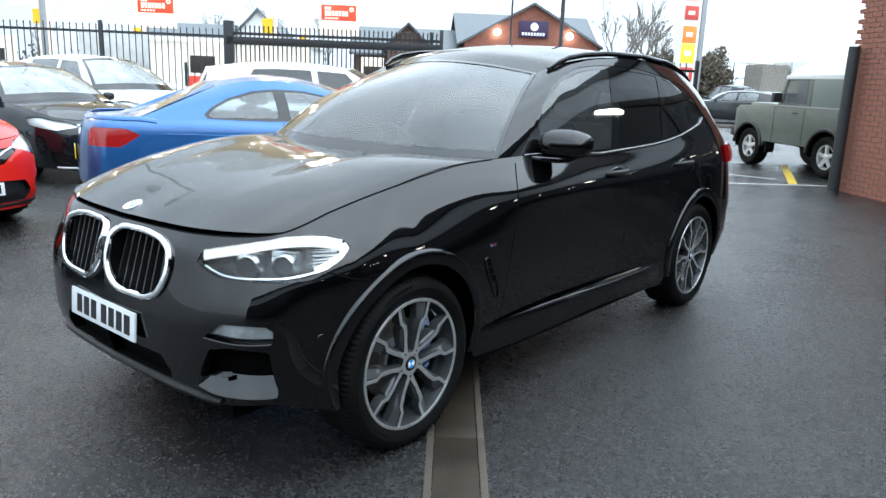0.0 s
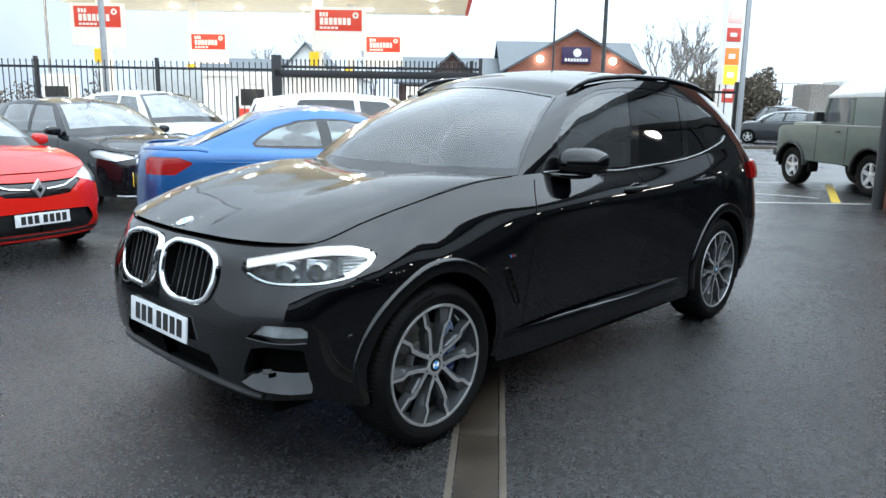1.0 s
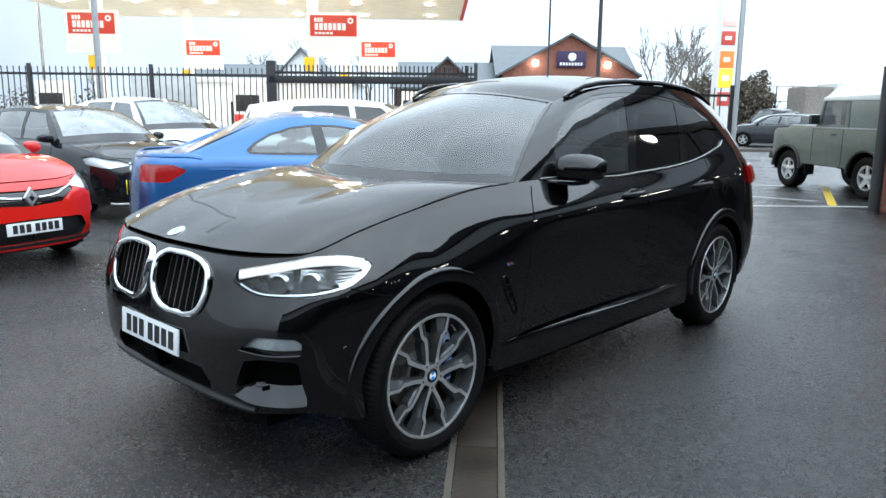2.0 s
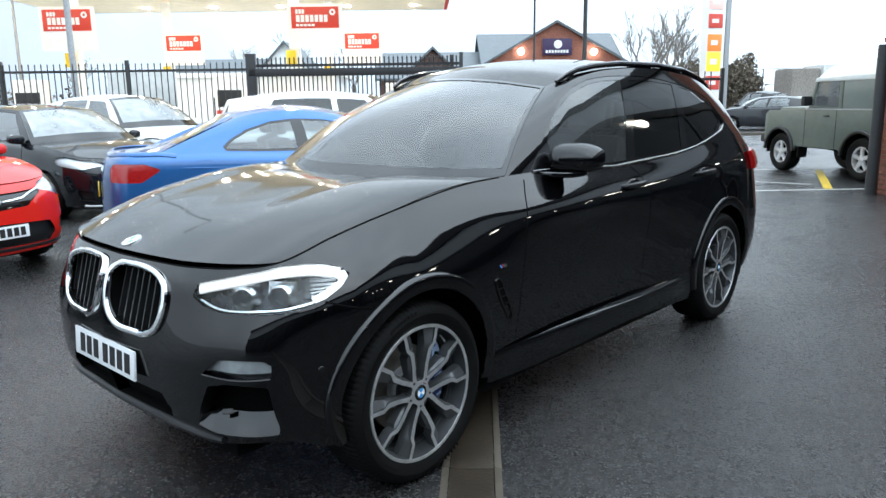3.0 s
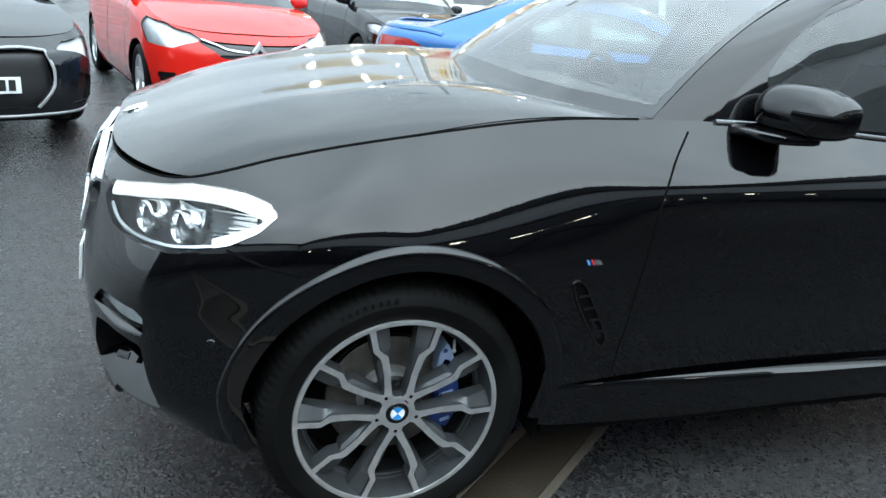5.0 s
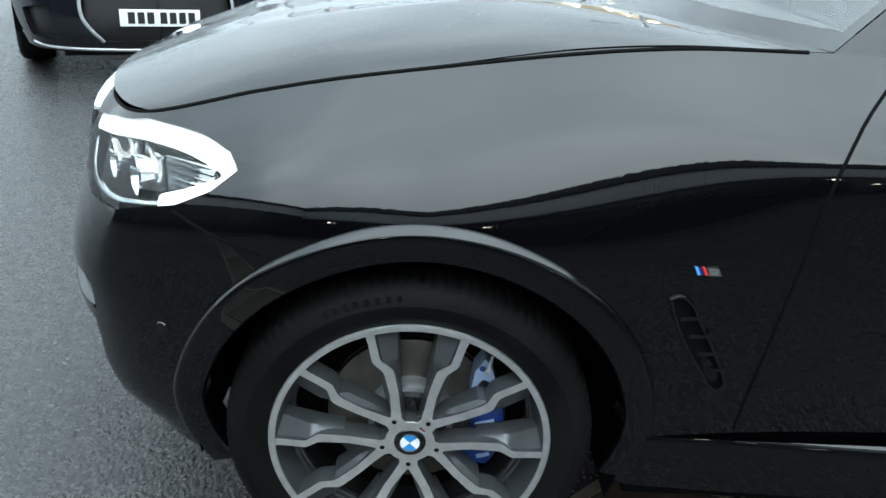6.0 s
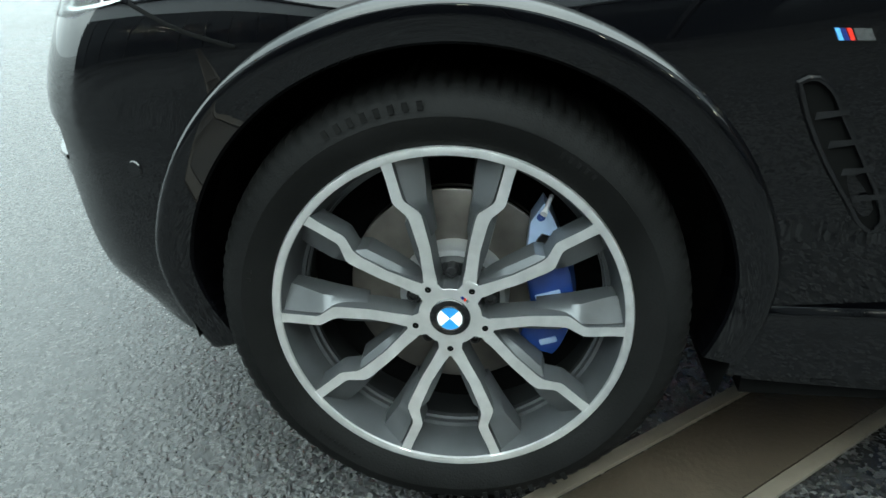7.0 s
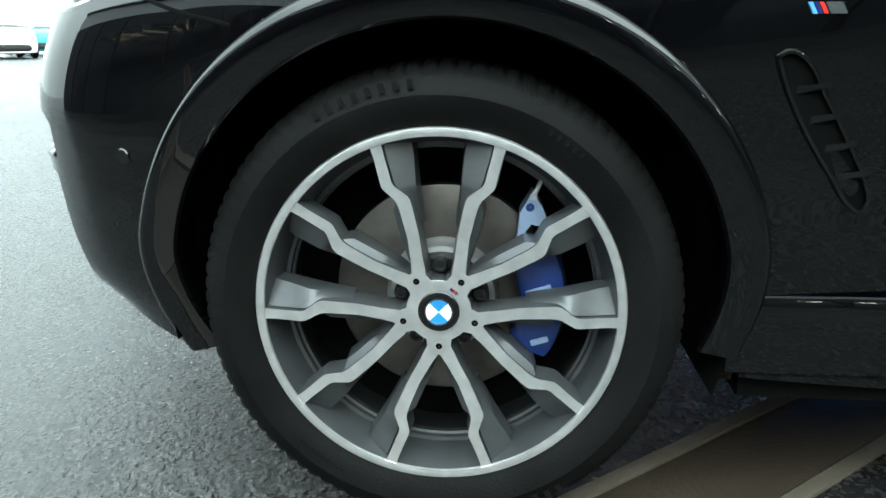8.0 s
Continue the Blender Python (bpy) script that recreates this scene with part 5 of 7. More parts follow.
# fog lamps, side intakes, blades and the lower grille
nf, ni_ = normal_at(SURF, FOG), normal_at(SURF, INTAKE)
both(suv, "fog_lamp", "clearlamp", G, fog_in, -nf * 0.024, "clear fog lamp with chrome reflector")
both(suv, "fog_lens", "lens", G, fog_in, -nf * 0.012)
both_bm(suv, "fog_wall", "gloss", lambda bm: rim_strip(bm, fog_rim, -nf, 0.036))
both(suv, "side_intake", "liner", G, intake_in, -ni_ * 0.10)
both_bm(suv, "intake_wall", "trim", lambda bm: rim_strip(bm, intake_rim, -ni_, 0.10))
both(suv, "lower_grille", "liner", G, low_in, (-0.05, 0, 0), join=True)
both_bm(suv, "lower_grille_wall", "liner", lambda bm: rim_strip(bm, low_rim, (-1, 0, 0), 0.056))


def shelf(bm, edge_pts, nn, deep, rise, taper):
    """A sloping ledge that climbs inward from the lower rim of an opening."""
    B_, _ = surf_line(SURF, edge_pts, 18)
    w = np.clip((np.linspace(0, 1, 18) + taper) / 0.35, 0, 1)[:, None]
    up = np.array([0, 0, 1.0])
    rows = np.stack([B_ - up * 0.012 - nn * 0.004, B_ + nn * 0.003, B_ + nn * 0.001 + up * 0.004, B_ - nn * deep * w + up * rise * w, B_ - nn * (deep + 0.006) * w + up * (rise - 0.002) * w, B_ - nn * (deep + 0.09)])
    sheet(bm, rows, True)


BLADE_EDGE = [(0.766, 0.562, 0.364), (0.745, 0.60, 0.343), (0.70, 0.68, 0.327), (0.64, 0.755, 0.328), (0.588, 0.815, 0.350)]
both_bm(suv, "bumper_blade", "black", lambda bm: shelf(bm, BLADE_EDGE, ni_, 0.050, 0.062, 0.12), "black blade below the side intake", angle=25)
both_bm(suv, "fog_ledge", "black", lambda bm: shelf(bm, [(0.742, 0.606, 0.570), (0.69, 0.705, 0.561), (0.617, 0.826, 0.570)], nf, 0.032, 0.020, 0.12), angle=25)


def duct_fin(bm):
    box(bm, -0.004, 0.004, -0.018, 0.018, -0.010, 0.010, 0.003, pose(0.672, 0.640, 0.425, 0, -35, 55))


both_bm(suv, "duct_fin", "trim", duct_fin)


def low_lip(bm):
    P, N = surf_line(SURF, [(0.765, 0.0, 0.335), (0.75, 0.26, 0.335), (0.725, 0.46, 0.335), (0.67, 0.62, 0.33)], 30)
    band(bm, P, (0.8, 0.1, -0.5), 0.03, 0.02, False)


both_bm(suv, "front_lip", "trim", low_lip)

# wheels, arches, underside
for x in (0, HUB_X):
    for s in (1, -1):
        sport_wheel(suv, x, s * 0.922, HUB_Z)
        bm = bmesh.new()
        wheel_well(bm, x - 0.008, ARCH_Z, ARCH_R, s * 0.905, s * 0.56)
        part("wheel_well", bm, "liner", suv)
bm = bmesh.new()
box(bm, -3.6, 0.60, -0.56, 0.56, 0.20, 0.34)
box(bm, HUB_X + 0.46, -0.46, -0.86, 0.86, 0.21, 0.34)
part("underbody", bm, "liner", suv)
for x in (0, HUB_X):
    ts_ = np.linspace(-0.22, math.pi + 0.16, 76)
    rs_ = ARCH_R + 0.021 - 0.055 * np.clip((0.22 - ts_) / 0.44, 0, 1) ** 1.4 - 0.03 * np.clip((ts_ - 2.92) / 0.38, 0, 1) ** 1.4
    arc = [(x - 0.008 + r_ * math.cos(t), 0.93, ARCH_Z + r_ * math.sin(t)) for t, r_ in zip(ts_, rs_)]
    P, N = surf_line(SURF, arc, 0, (1, 0, 1))
    ys = np.convolve(np.pad(P[:, 1], 4, mode="edge"), np.ones(9) / 9, "valid")
    P = np.stack([np.array(arc)[:, 0], ys, np.array(arc)[:, 2]], 1)

    def lip(bm, P=P, N=N, x=x):
        prof = [(-0.036, -0.06), (-0.035, 0.006), (-0.031, 0.011), (-0.006, 0.014), (0.012, 0.0145), (0.020, 0.012), (0.026, 0.005), (0.029, -0.006)]
        rows = np.empty((len(prof), len(P), 3))
        for k in range(len(P)):
            d = P[k] - np.array([x - 0.008, P[k][1], ARCH_Z])
            d /= np.linalg.norm(d)
            for a, (q, h) in enumerate(prof):
                rows[a, k] = P[k] + d * q + np.array([0, 1, 0]) * h
        sheet(bm, rows, False)
    both_bm(suv, "wheel_arch_trim", "black", lip)


def side_skirt(bm):
    xs = np.linspace(-0.425, HUB_X + 0.44, 60)
    rows = np.empty((6, 60, 3))
    for k, x in enumerate(xs):
        e = min(1, max(0, k - 6) / 34, (60 - k) / 8) ** 1.2
        for a, (y, z) in enumerate(((0.900 - 0.016 * e, 0.390), (0.902 + 0.004 * e, 0.386), (0.905 + 0.020 * e, 0.374), (0.905 + 0.024 * e, 0.352), (0.900 + 0.014 * e, 0.268), (0.86, 0.238))):
            rows[a, k] = (x, y, z + 0.012 * (k / 59))
    sheet(bm, rows, False)


both_bm(suv, "side_skirt", "black", side_skirt)


# shut lines, handles, badge, vent, rails, lamps
def on_body(pts, n, w=0.006, h=0.0012, mat="liner", name="shut_line"):
    P, N = surf_line(SURF, pts, n, (1, 0, 1))

    def go(bm):
        band(bm, P, N, w, h, False)
    both_bm(suv, name, mat, go)


on_body([(-0.76, 0.86, 1.115), (-0.69, 0.90, 1.03), (-0.657, 0.93, 0.96), (-0.645, 0.94, 0.80), (-0.64, 0.92, 0.60), (-0.64, 0.90, 0.41)], 50)
on_body([(-1.72, 0.86, 1.11), (-1.775, 0.91, 1.0), (-1.80, 0.93, 0.85), (-1.80, 0.91, 0.62), (-1.80, 0.90, 0.41)], 40)
on_body([(-2.70, 0.85, 1.17), (-2.66, 0.91, 1.02), (-2.50, 0.93, 0.86), (-2.42, 0.93, 0.70)], 30)
on_body([(0.43, 0.884, 0.811), (0.36, 0.913, 0.785), (0.27, 0.938, 0.763)], 14)
P, N = surf_line(SURF, [(0.498, 0.752, 0.938), (0.28, 0.778, 1.0), (0, 0.79, 1.06), (-0.45, 0.795, 1.126), (-0.62, 0.81, 1.136)], 60)


def hood_gap(bm):
    band(bm, P + np.array([0, 0, 0.0]), (0, 0.5, 0.85), 0.007, 0.0022, False)


both_bm(suv, "bonnet_gap", "liner", hood_gap)
front_edge = G[-1][:int(np.argmin(np.abs(G[-1][:, 1] - 0.752) + (G[-1][:, 0] < 0.3) * 9)) + 1]
both_bm(suv, "bonnet_gap", "liner", lambda bm: band(bm, front_edge, (0.75, 0.2, 0.6), 0.006, 0.002, False))


def door_handle(bm, x):
    P, N = surf_line(SURF, [(x, 0.91, 1.012)])
    c = P[0]
    tube(bm, [c + np.array([0.115, -0.006, -0.002]), c + np.array([0.10, 0.022, 0]), c + np.array([0.03, 0.034, 0.002]), c + np.array([-0.05, 0.034, 0.003]), c + np.array([-0.10, 0.022, 0.003]), c + np.array([-0.115, -0.006, 0.003])],
         [0.010, 0.013, 0.0145, 0.0145, 0.013, 0.010], 10)


def handle_cup(bm, x):
    P, N = surf_line(SURF, [(x, 0.91, 1.0)])
    bmesh.ops.create_uvsphere(bm, u_segments=20, v_segments=10, radius=1.0)
    for v in bm.verts:
        v.co = Vector((P[0][0] + v.co.x * 0.075, P[0][1] - 0.004 + v.co.y * 0.010, P[0][2] + 0.004 + v.co.z * 0.038))


for x in (-1.62, -2.50):
    both_bm(suv, "door_handle", "handle", lambda bm: door_handle(bm, x))
    both_bm(suv, "handle_cup", "gloss", lambda bm: handle_cup(bm, x))


def slanted_bar(root, x0, x1, z0, z1, mat, name, slant=0.012):
    P, N = surf_line(SURF, [((x0 + x1) / 2, 0.94, (z0 + z1) / 2)])
    y = P[0][1]
    for s in (1, -1):
        bm = bmesh.new()
        lo = [bm.verts.new((x, s * yy, z)) for yy in (y - 0.002, y + 0.004) for x, z in ((x0, z0), (x1, z0), (x1 - slant, z1), (x0 - slant, z1))]
        bm.faces.new(lo[4:])
        for k in range(4):
            bm.faces.new((lo[k], lo[(k + 1) % 4], lo[4 + (k + 1) % 4], lo[4 + k]))
        bmesh.ops.recalc_face_normals(bm, faces=bm.faces)
        part(name, bm, mat, root, smooth=False)


def suv_mirror(bm):
    """Housing with a flat upper face, a crease below it and a foot that reaches to the door."""
    made = bmesh.ops.create_uvsphere(bm, u_segments=32, v_segments=22, radius=1.0)["verts"]
    for v in made:
        p = [math.copysign(abs(q) ** 0.6, q) for q in v.co]
        k = 1 - (0.30 if p[2] > 0 else 0.10) * max(0, p[1]) ** 1.5
        X = p[0] * (0.080 if p[0] > 0 else 0.060) - 0.045 * p[1]
        if p[0] > 0:
            X -= 0.028 * max(0, p[2])
            X -= 0.008 * max(0, -p[2])
        v.co = Vector((-1.055 + X, 0.936 + p[1] * 0.108, 1.199 + p[2] * 0.070 * k))
    foot = bmesh.ops.create_uvsphere(bm, u_segments=20, v_segments=12, radius=1.0)["verts"]
    for v in foot:
        p = [math.copysign(abs(q) ** 0.5, q) for q in v.co]
        v.co = Vector((-1.02 + p[0] * 0.085 + 0.06 * (1 - (p[1] + 1) / 2), 0.90 + p[1] * 0.085, 1.128 + p[2] * 0.016))


# coloured slashes and a pale block, in place of a lettered badge
for k, mt in enumerate(("badge_pale", "badge_navy", "badge_red")):
    slanted_bar(suv, -0.474 - k * 0.0066, -0.4685 - k * 0.0066, 0.775, 0.789, mt, "badge_slash", -0.008)
slanted_bar(suv, -0.510, -0.4895, 0.775, 0.789, "chrome", "badge_block", -0.008)


VENT = [(-0.434, 0.724), (-0.449, 0.731), (-0.466, 0.722), (-0.500, 0.674), (-0.545, 0.606), (-0.574, 0.556), (-0.582, 0.532), (-0.574, 0.518), (-0.558, 0.528), (-0.528, 0.566), (-0.486, 0.624), (-0.450, 0.686)]
VENT_RIM = curve([(x, 0.93, z) for x, z in VENT + VENT[:1]], 48)[:-1]
vent_p, vent_n = surf_line(SURF, VENT_RIM, 0, (1, 0, 1))


def vent_back(bm):
    c = bm.verts.new(vent_p.mean(0) + np.array([0, 0.0012, 0]))
    ring = [bm.verts.new(p + np.array([0, 0.0012, 0])) for p in vent_p]
    for k in range(len(ring)):
        bm.faces.new((c, ring[k], ring[(k + 1) % len(ring)]))
    bmesh.ops.recalc_face_normals(bm, faces=bm.faces)


both_bm(suv, "side_vent", "liner", vent_back, "slanted gloss black side vent with small fins")
both_bm(suv, "vent_surround", "gloss", lambda bm: band(bm, vent_p, (0, 1, 0), 0.008, 0.008))
for k in range(4):
    t = 0.20 + 0.20 * k
    x, z = -0.452 - 0.125 * t, 0.720 - 0.19 * t

    def fin(bm, x=x, z=z):
        P, N = surf_line(SURF, [(x, 0.93, z)], 0, (1, 0, 1))
        y = P[0][1]
        a = [bm.verts.new(v) for v in ((x + 0.016, y + 0.001, z + 0.004), (x - 0.022, y + 0.010, z + 0.010), (x - 0.022, y + 0.010, z + 0.004), (x + 0.014, y + 0.001, z - 0.006), (x - 0.024, y + 0.001, z - 0.004))]
        for f in ((0, 3, 2, 1), (3, 4, 2), (1, 2, 4)):
            bm.faces.new([a[q] for q in f])
        bmesh.ops.recalc_face_normals(bm, faces=bm.faces)
    both_bm(suv, "vent_fin", "gloss", fin)


def sensor(bm):
    P, N = surf_line(SURF, [(0.458, 0.887, 0.581)])
    lathe(bm, [(0.0005, 0.003), (0.011, 0.003), (0.0125, 0.001)], 20, m=Matrix.Translation(P[0]) @ Vector(N[0]).to_track_quat("Y", "Z").to_matrix().to_4x4())


both_bm(suv, "park_sensor", "gloss", sensor)


def roof_rail(bm):
    tube(bm, [(-1.36, 0.605, 1.556), (-1.43, 0.62, 1.592), (-1.52, 0.622, 1.621), (-1.68, 0.626, 1.645), (-1.95, 0.634, 1.665), (-2.4, 0.634, 1.668), (-2.8, 0.618, 1.646), (-3.08, 0.598, 1.606), (-3.24, 0.58, 1.568), (-3.34, 0.57, 1.54)],
         [0.010, 0.014, 0.016, 0.017, 0.017, 0.017, 0.017, 0.016, 0.014, 0.010], 10)


both_bm(suv, "roof_rail", "gloss", roof_rail)
trim_line = surf_line(suv_info["S"], WAIST, 90, (1, 0, 1))[0] + np.array([0, 0.001, 0])
both_bm(suv, "window_trim", "chrome_dark", lambda bm: band(bm, trim_line, (0, 0.95, 0.3), 0.014, 0.008, False))


def tail_lamp(bm):
    P, N = surf_line(SURF, [(-3.40, 0.87, 1.03), (-3.52, 0.82, 1.03), (-3.62, 0.75, 1.03), (-3.70, 0.60, 1.03)], 20)
    band(bm, P, N, 0.13, 0.03, False)


both_bm(suv, "tail_lamp", "taillens", tail_lamp, "red wraparound tail lamp")
number_plate(suv, pose(0.811, 0, 0.535, 0, -4, 0))
hood_ = suv_info["hood"]
mid = hood_.shape[1] // 2
hc = Vector(hood_[3, mid])
hv = np.cross(hood_[3, mid + 1] - hood_[3, mid - 1], hood_[5, mid] - hood_[1, mid])
hn = Vector(hv).normalized().to_track_quat("Y", "X").to_matrix().to_4x4()
bm = bmesh.new()
lathe(bm, [(0.0005, 0.003), (0.026, 0.003), (0.028, 0.006), (0.039, 0.005), (0.041, -0.004)], 40, m=Matrix.Translation(hc) @ hn)
badge = part("bonnet_badge", bm, "chrome", suv, "round blue and white bonnet badge")
badge_quarters(badge, 0.026, 0.0055, "badge_quarter", Matrix.Translation(hc) @ hn)
both_bm(suv, "door_mirror", "black", lambda bm: suv_mirror(bm), "black door mirror with rounded housing")


# ---- showroom beside the yard ----
def brick_wall(root, f0, f1, r, z1, faces_to=-1):
    """Courses of separate bricks over a mortar core, along f at a given r."""
    bm = bmesh.new()
    site_box(bm, f0 + 0.012, f1 - 0.012, r + 0.012, r + 0.30, 0, z1)
    part("mortar", bm, "mortar", root)
    bmk = bmesh.new()
    box(bmk, -0.0, 0.09, -0.1075, 0.1075, 0.0, 0.065, 0.004)
    me = bpy.data.meshes.new("brick")
    bmk.to_mesh(me)
    bmk.free()
    me.materials.append(M["brick"])
    k, z = 0, 0.0
    while z < z1 - 0.07:
        f = f0 + (0.11 if k % 2 else 0.0)
        while f < f1 - 0.05:
            if len(BRICKS) < 300:
                ob = new("brick", me)
                ob.parent = root
                ob.matrix_basis = site_pose(f + 0.1075, r, z)
                BRICKS.append(ob)
            else:
                box(REST, 0.0, 0.09, -0.1075, 0.1075, 0.0, 0.065, 0, site_pose(f + 0.1075, r, z))
            f += 0.225
        z += 0.075
        k += 1


BRICKS, REST = [], bmesh.new()
showroom = empty("showroom_building", pose(0, 0, 0), "brick and dark glass showroom with pale cladding above", "building", kind="structure")
brick_wall(showroom, 10.1, 11.75, 6.95, 5.0)
part("brickwork", REST, "brick", showroom, smooth=False, kind="stuff")
bm = bmesh.new()
site_box(bm, 11.42, 11.76, 6.99, 7.3, 0, 5.0)
part("brick_return", bm, "brick", showroom)
bm = bmesh.new()
site_box(bm, -14, 10.05, 7.3, 7.6, 3.1, 4.7)
part("clad_wall", bm, "clad", showroom)
for k in range(20):
    bm = bmesh.new()
    site_box(bm, -14 + k * 1.2, -14 + k * 1.2 + 1.185, 7.25, 7.30, 3.22, 4.64, 0.006)
    part("clad_panel", bm, "clad", showroom)
bm = bmesh.new()
site_box(bm, -14, 10.05, 7.1, 7.6, 4.66, 5.28, 0.01)
part("parapet", bm, "fence", showroom)
bm = bmesh.new()
site_box(bm, -14, 10.05, 7.15, 7.2, 0.0, 3.1)
part("glazing", bm, "darkglass", showroom)
for k in range(15):
    bm = bmesh.new()
    site_box(bm, -14 + k * 1.7, -14 + k * 1.7 + 0.07, 7.05, 7.16, 0.0, 2.98, 0.005)
    part("mullion", bm, "fence", showroom)
for f, z in ((-4.6, 2.7), (-2.3, 2.5), (0.2, 2.7), (1.1, 1.9), (1.6, 1.9), (2.2, 1.9), (3.4, 2.7), (4.6, 2.3), (5.95, 2.2), (6.25, 2.5), (7.03, 2.9), (8.3, 2.4), (9.2, 1.7)):
    bm = bmesh.new()
    p = site(f, 7.11, z)
    k = 1.0 if z > 2.6 else 0.45
    lathe(bm, [(0.0005, 0), (0.09 * k, 0), (0.11 * k, 0.012)], 20, m=pose(p.x, p.y, p.z, 0, 0, YAW_R + 90))
    part("facade_light", bm, "shoplight", showroom)
# the wing behind the yard: unseen, added to darken the black car's reflections
bm = bmesh.new()
site_box(bm, -7.3, -7.0, -9.0, 7.2, 3.6, 5.0)
part("clad_wall", bm, "clad", showroom)
bm = bmesh.new()
site_box(bm, -7.3, -6.8, -9.1, 7.2, 5.0, 5.3, 0.01)
part("parapet", bm, "fence", showroom)
bm = bmesh.new()
site_box(bm, -7.1, -7.05, -9.0, 7.2, 0.0, 3.6)
part("glazing", bm, "darkglass", showroom)
for k in range(10):
    bm = bmesh.new()
    site_box(bm, -7.05, -6.95, -9.0 + k * 1.75, -8.93 + k * 1.75, 0.0, 3.6, 0.005)
    part("mullion", bm, "fence", showroom)
bm = bmesh.new()
site_box(bm, -14.0, -7.3, -9.0, 7.6, 0.0, 5.0)
part("added_wing_body", bm, "darkbrick", showroom)
bm = bmesh.new()
site_box(bm, -14, 10.05, 7.08, 7.32, 2.98, 3.2, 0.01)
part("fascia_trim", bm, "fence", showroom)
bm = bmesh.new()
site_box(bm, -14, 10.0, 14.0, 14.3, 0, 4.7)
part("back_wall", bm, "clad", showroom)
bm = bmesh.new()
site_box(bm, -14, 11.7, 7.6, 14.3, 4.7, 5.0)
part("flat_roof", bm, "slate", showroom)
bm = bmesh.new()
p = site(11.62, 6.80)
tube(bm, [(p.x, p.y, 0), (p.x, p.y, 2.2)], 0.085, 20)
tagged(part("corner_post", bm, "darkpipe", None, "dark steel guard post standing at a brick corner"), category="post")


# ---- filling station beyond the fence ----
station = empty("station_canopy", pose(0, 0, 0), "filling station canopy with tan soffit and bright downlights", "canopy")
CF0, CF1, CR0, CR1, CZ = 20.0, 38.6, -17.5, 1.2, 5.95
bm = bmesh.new()
site_box(bm, CF0 + 0.1, CF1 - 0.1, CR0 + 0.1, CR1 - 0.1, CZ, CZ + 0.9)
part("soffit", bm, "soffit", station)
for f0, f1, r0, r1, low, high in ((CF0, CF0 + 0.1, CR0, CR1 - 0.14, "whitewall", "whitewall"), (CF1 - 0.1, CF1, CR0, CR1 - 0.14, "whitewall", "whitewall"),
                                  (CF0 + 0.14, CF1 - 0.14, CR0, CR0 + 0.1, "whitewall", "whitewall"), (CF0, CF1, CR1 - 0.1, CR1, "sign_red", "yellow")):
    bm = bmesh.new()
    site_box(bm, f0 - 0.03, f1 + 0.03, r0 - 0.03, r1 + 0.03, CZ - 0.02, CZ + 0.35)
    part("fascia_lower", bm, low, station)
    bm = bmesh.new()
    site_box(bm, f0 - 0.02, f1 + 0.02, r0 - 0.02, r1 + 0.02, CZ + 0.36, CZ + 0.95)
    part("fascia_upper", bm, high, station)
for i in range(5):
    for j in range(6):
        bm = bmesh.new()
        p = site(CF0 + 1.6 + i * 3.8, CR0 + 1.6 + j * 3.1, CZ - 0.012)
        lathe(bm, [(0.0005, 0), (0.135, 0), (0.155, 0.02)], 20, m=pose(p.x, p.y, p.z, -90, 0, 0))
        part("downlight", bm, "downlight", station)
for f in (26.0, 36.0 - 0.8):
    for r in (-11.4, -4.2):
        bm = bmesh.new()
        site_box(bm, f - 0.16, f + 0.16, r - 0.16, r + 0.16, 0, CZ, 0.01)
        part("canopy_column", bm, "whitewall", station)


def station_sign(f, r, z):
    sg = empty("hanging_sign", site_pose(f, r, z, 180), "red and white fuel sign hung below the canopy", "sign", "fuel signs")
    bm = bmesh.new()
    box(bm, -0.88, 0.88, 0.0, 0.06, -0.95, 0.42, 0.01)
    part("board", bm, "whitewall", sg)
    bm = bmesh.new()
    box(bm, -0.76, 0.76, 0.061, 0.075, -0.33, 0.33, 0.004)
    part("red_panel", bm, "sign_red", sg)
    for x0, x1, z0, z1, n in ((0.34, 0.64, 0.12, 0.25, 3), (-0.40, 0.64, -0.14, 0.08, 7), (0.02, 0.64, -0.27, -0.20, 5)):
        for k in range(n):
            bm = bmesh.new()
            box(bm, x0 + k * (x1 - x0) / n, x0 + (k + 0.78) * (x1 - x0) / n, 0.0752, 0.079, z0, z1)
            part("bar", bm, "whitewall", sg)
    bm = bmesh.new()
    lathe(bm, [(0.04, 0.0755), (0.04, 0.08), (0.10, 0.08), (0.10, 0.0755)], 20, m=pose(-0.56, 0, 0.16))
    part("emblem", bm, "whitewall", sg)
    return sg


for f, r in ((25.4, -3.42), (25.4, -11.3), (34.8, -2.7), (34.8, -10.6)):
    station_sign(f, r, 4.18)
for f in (26.0, 35.2):
    for r in (-11.4, -4.2):
        bm = bmesh.new()
        site_box(bm, f - 0.26, f - 0.17, r - 0.28, r + 0.05, 2.75, 3.2, 0.03)
        tagged(part("column_emblem", bm, "yellow", None, "small yellow emblem box fixed to a white column"), category="sign", group="column emblems")


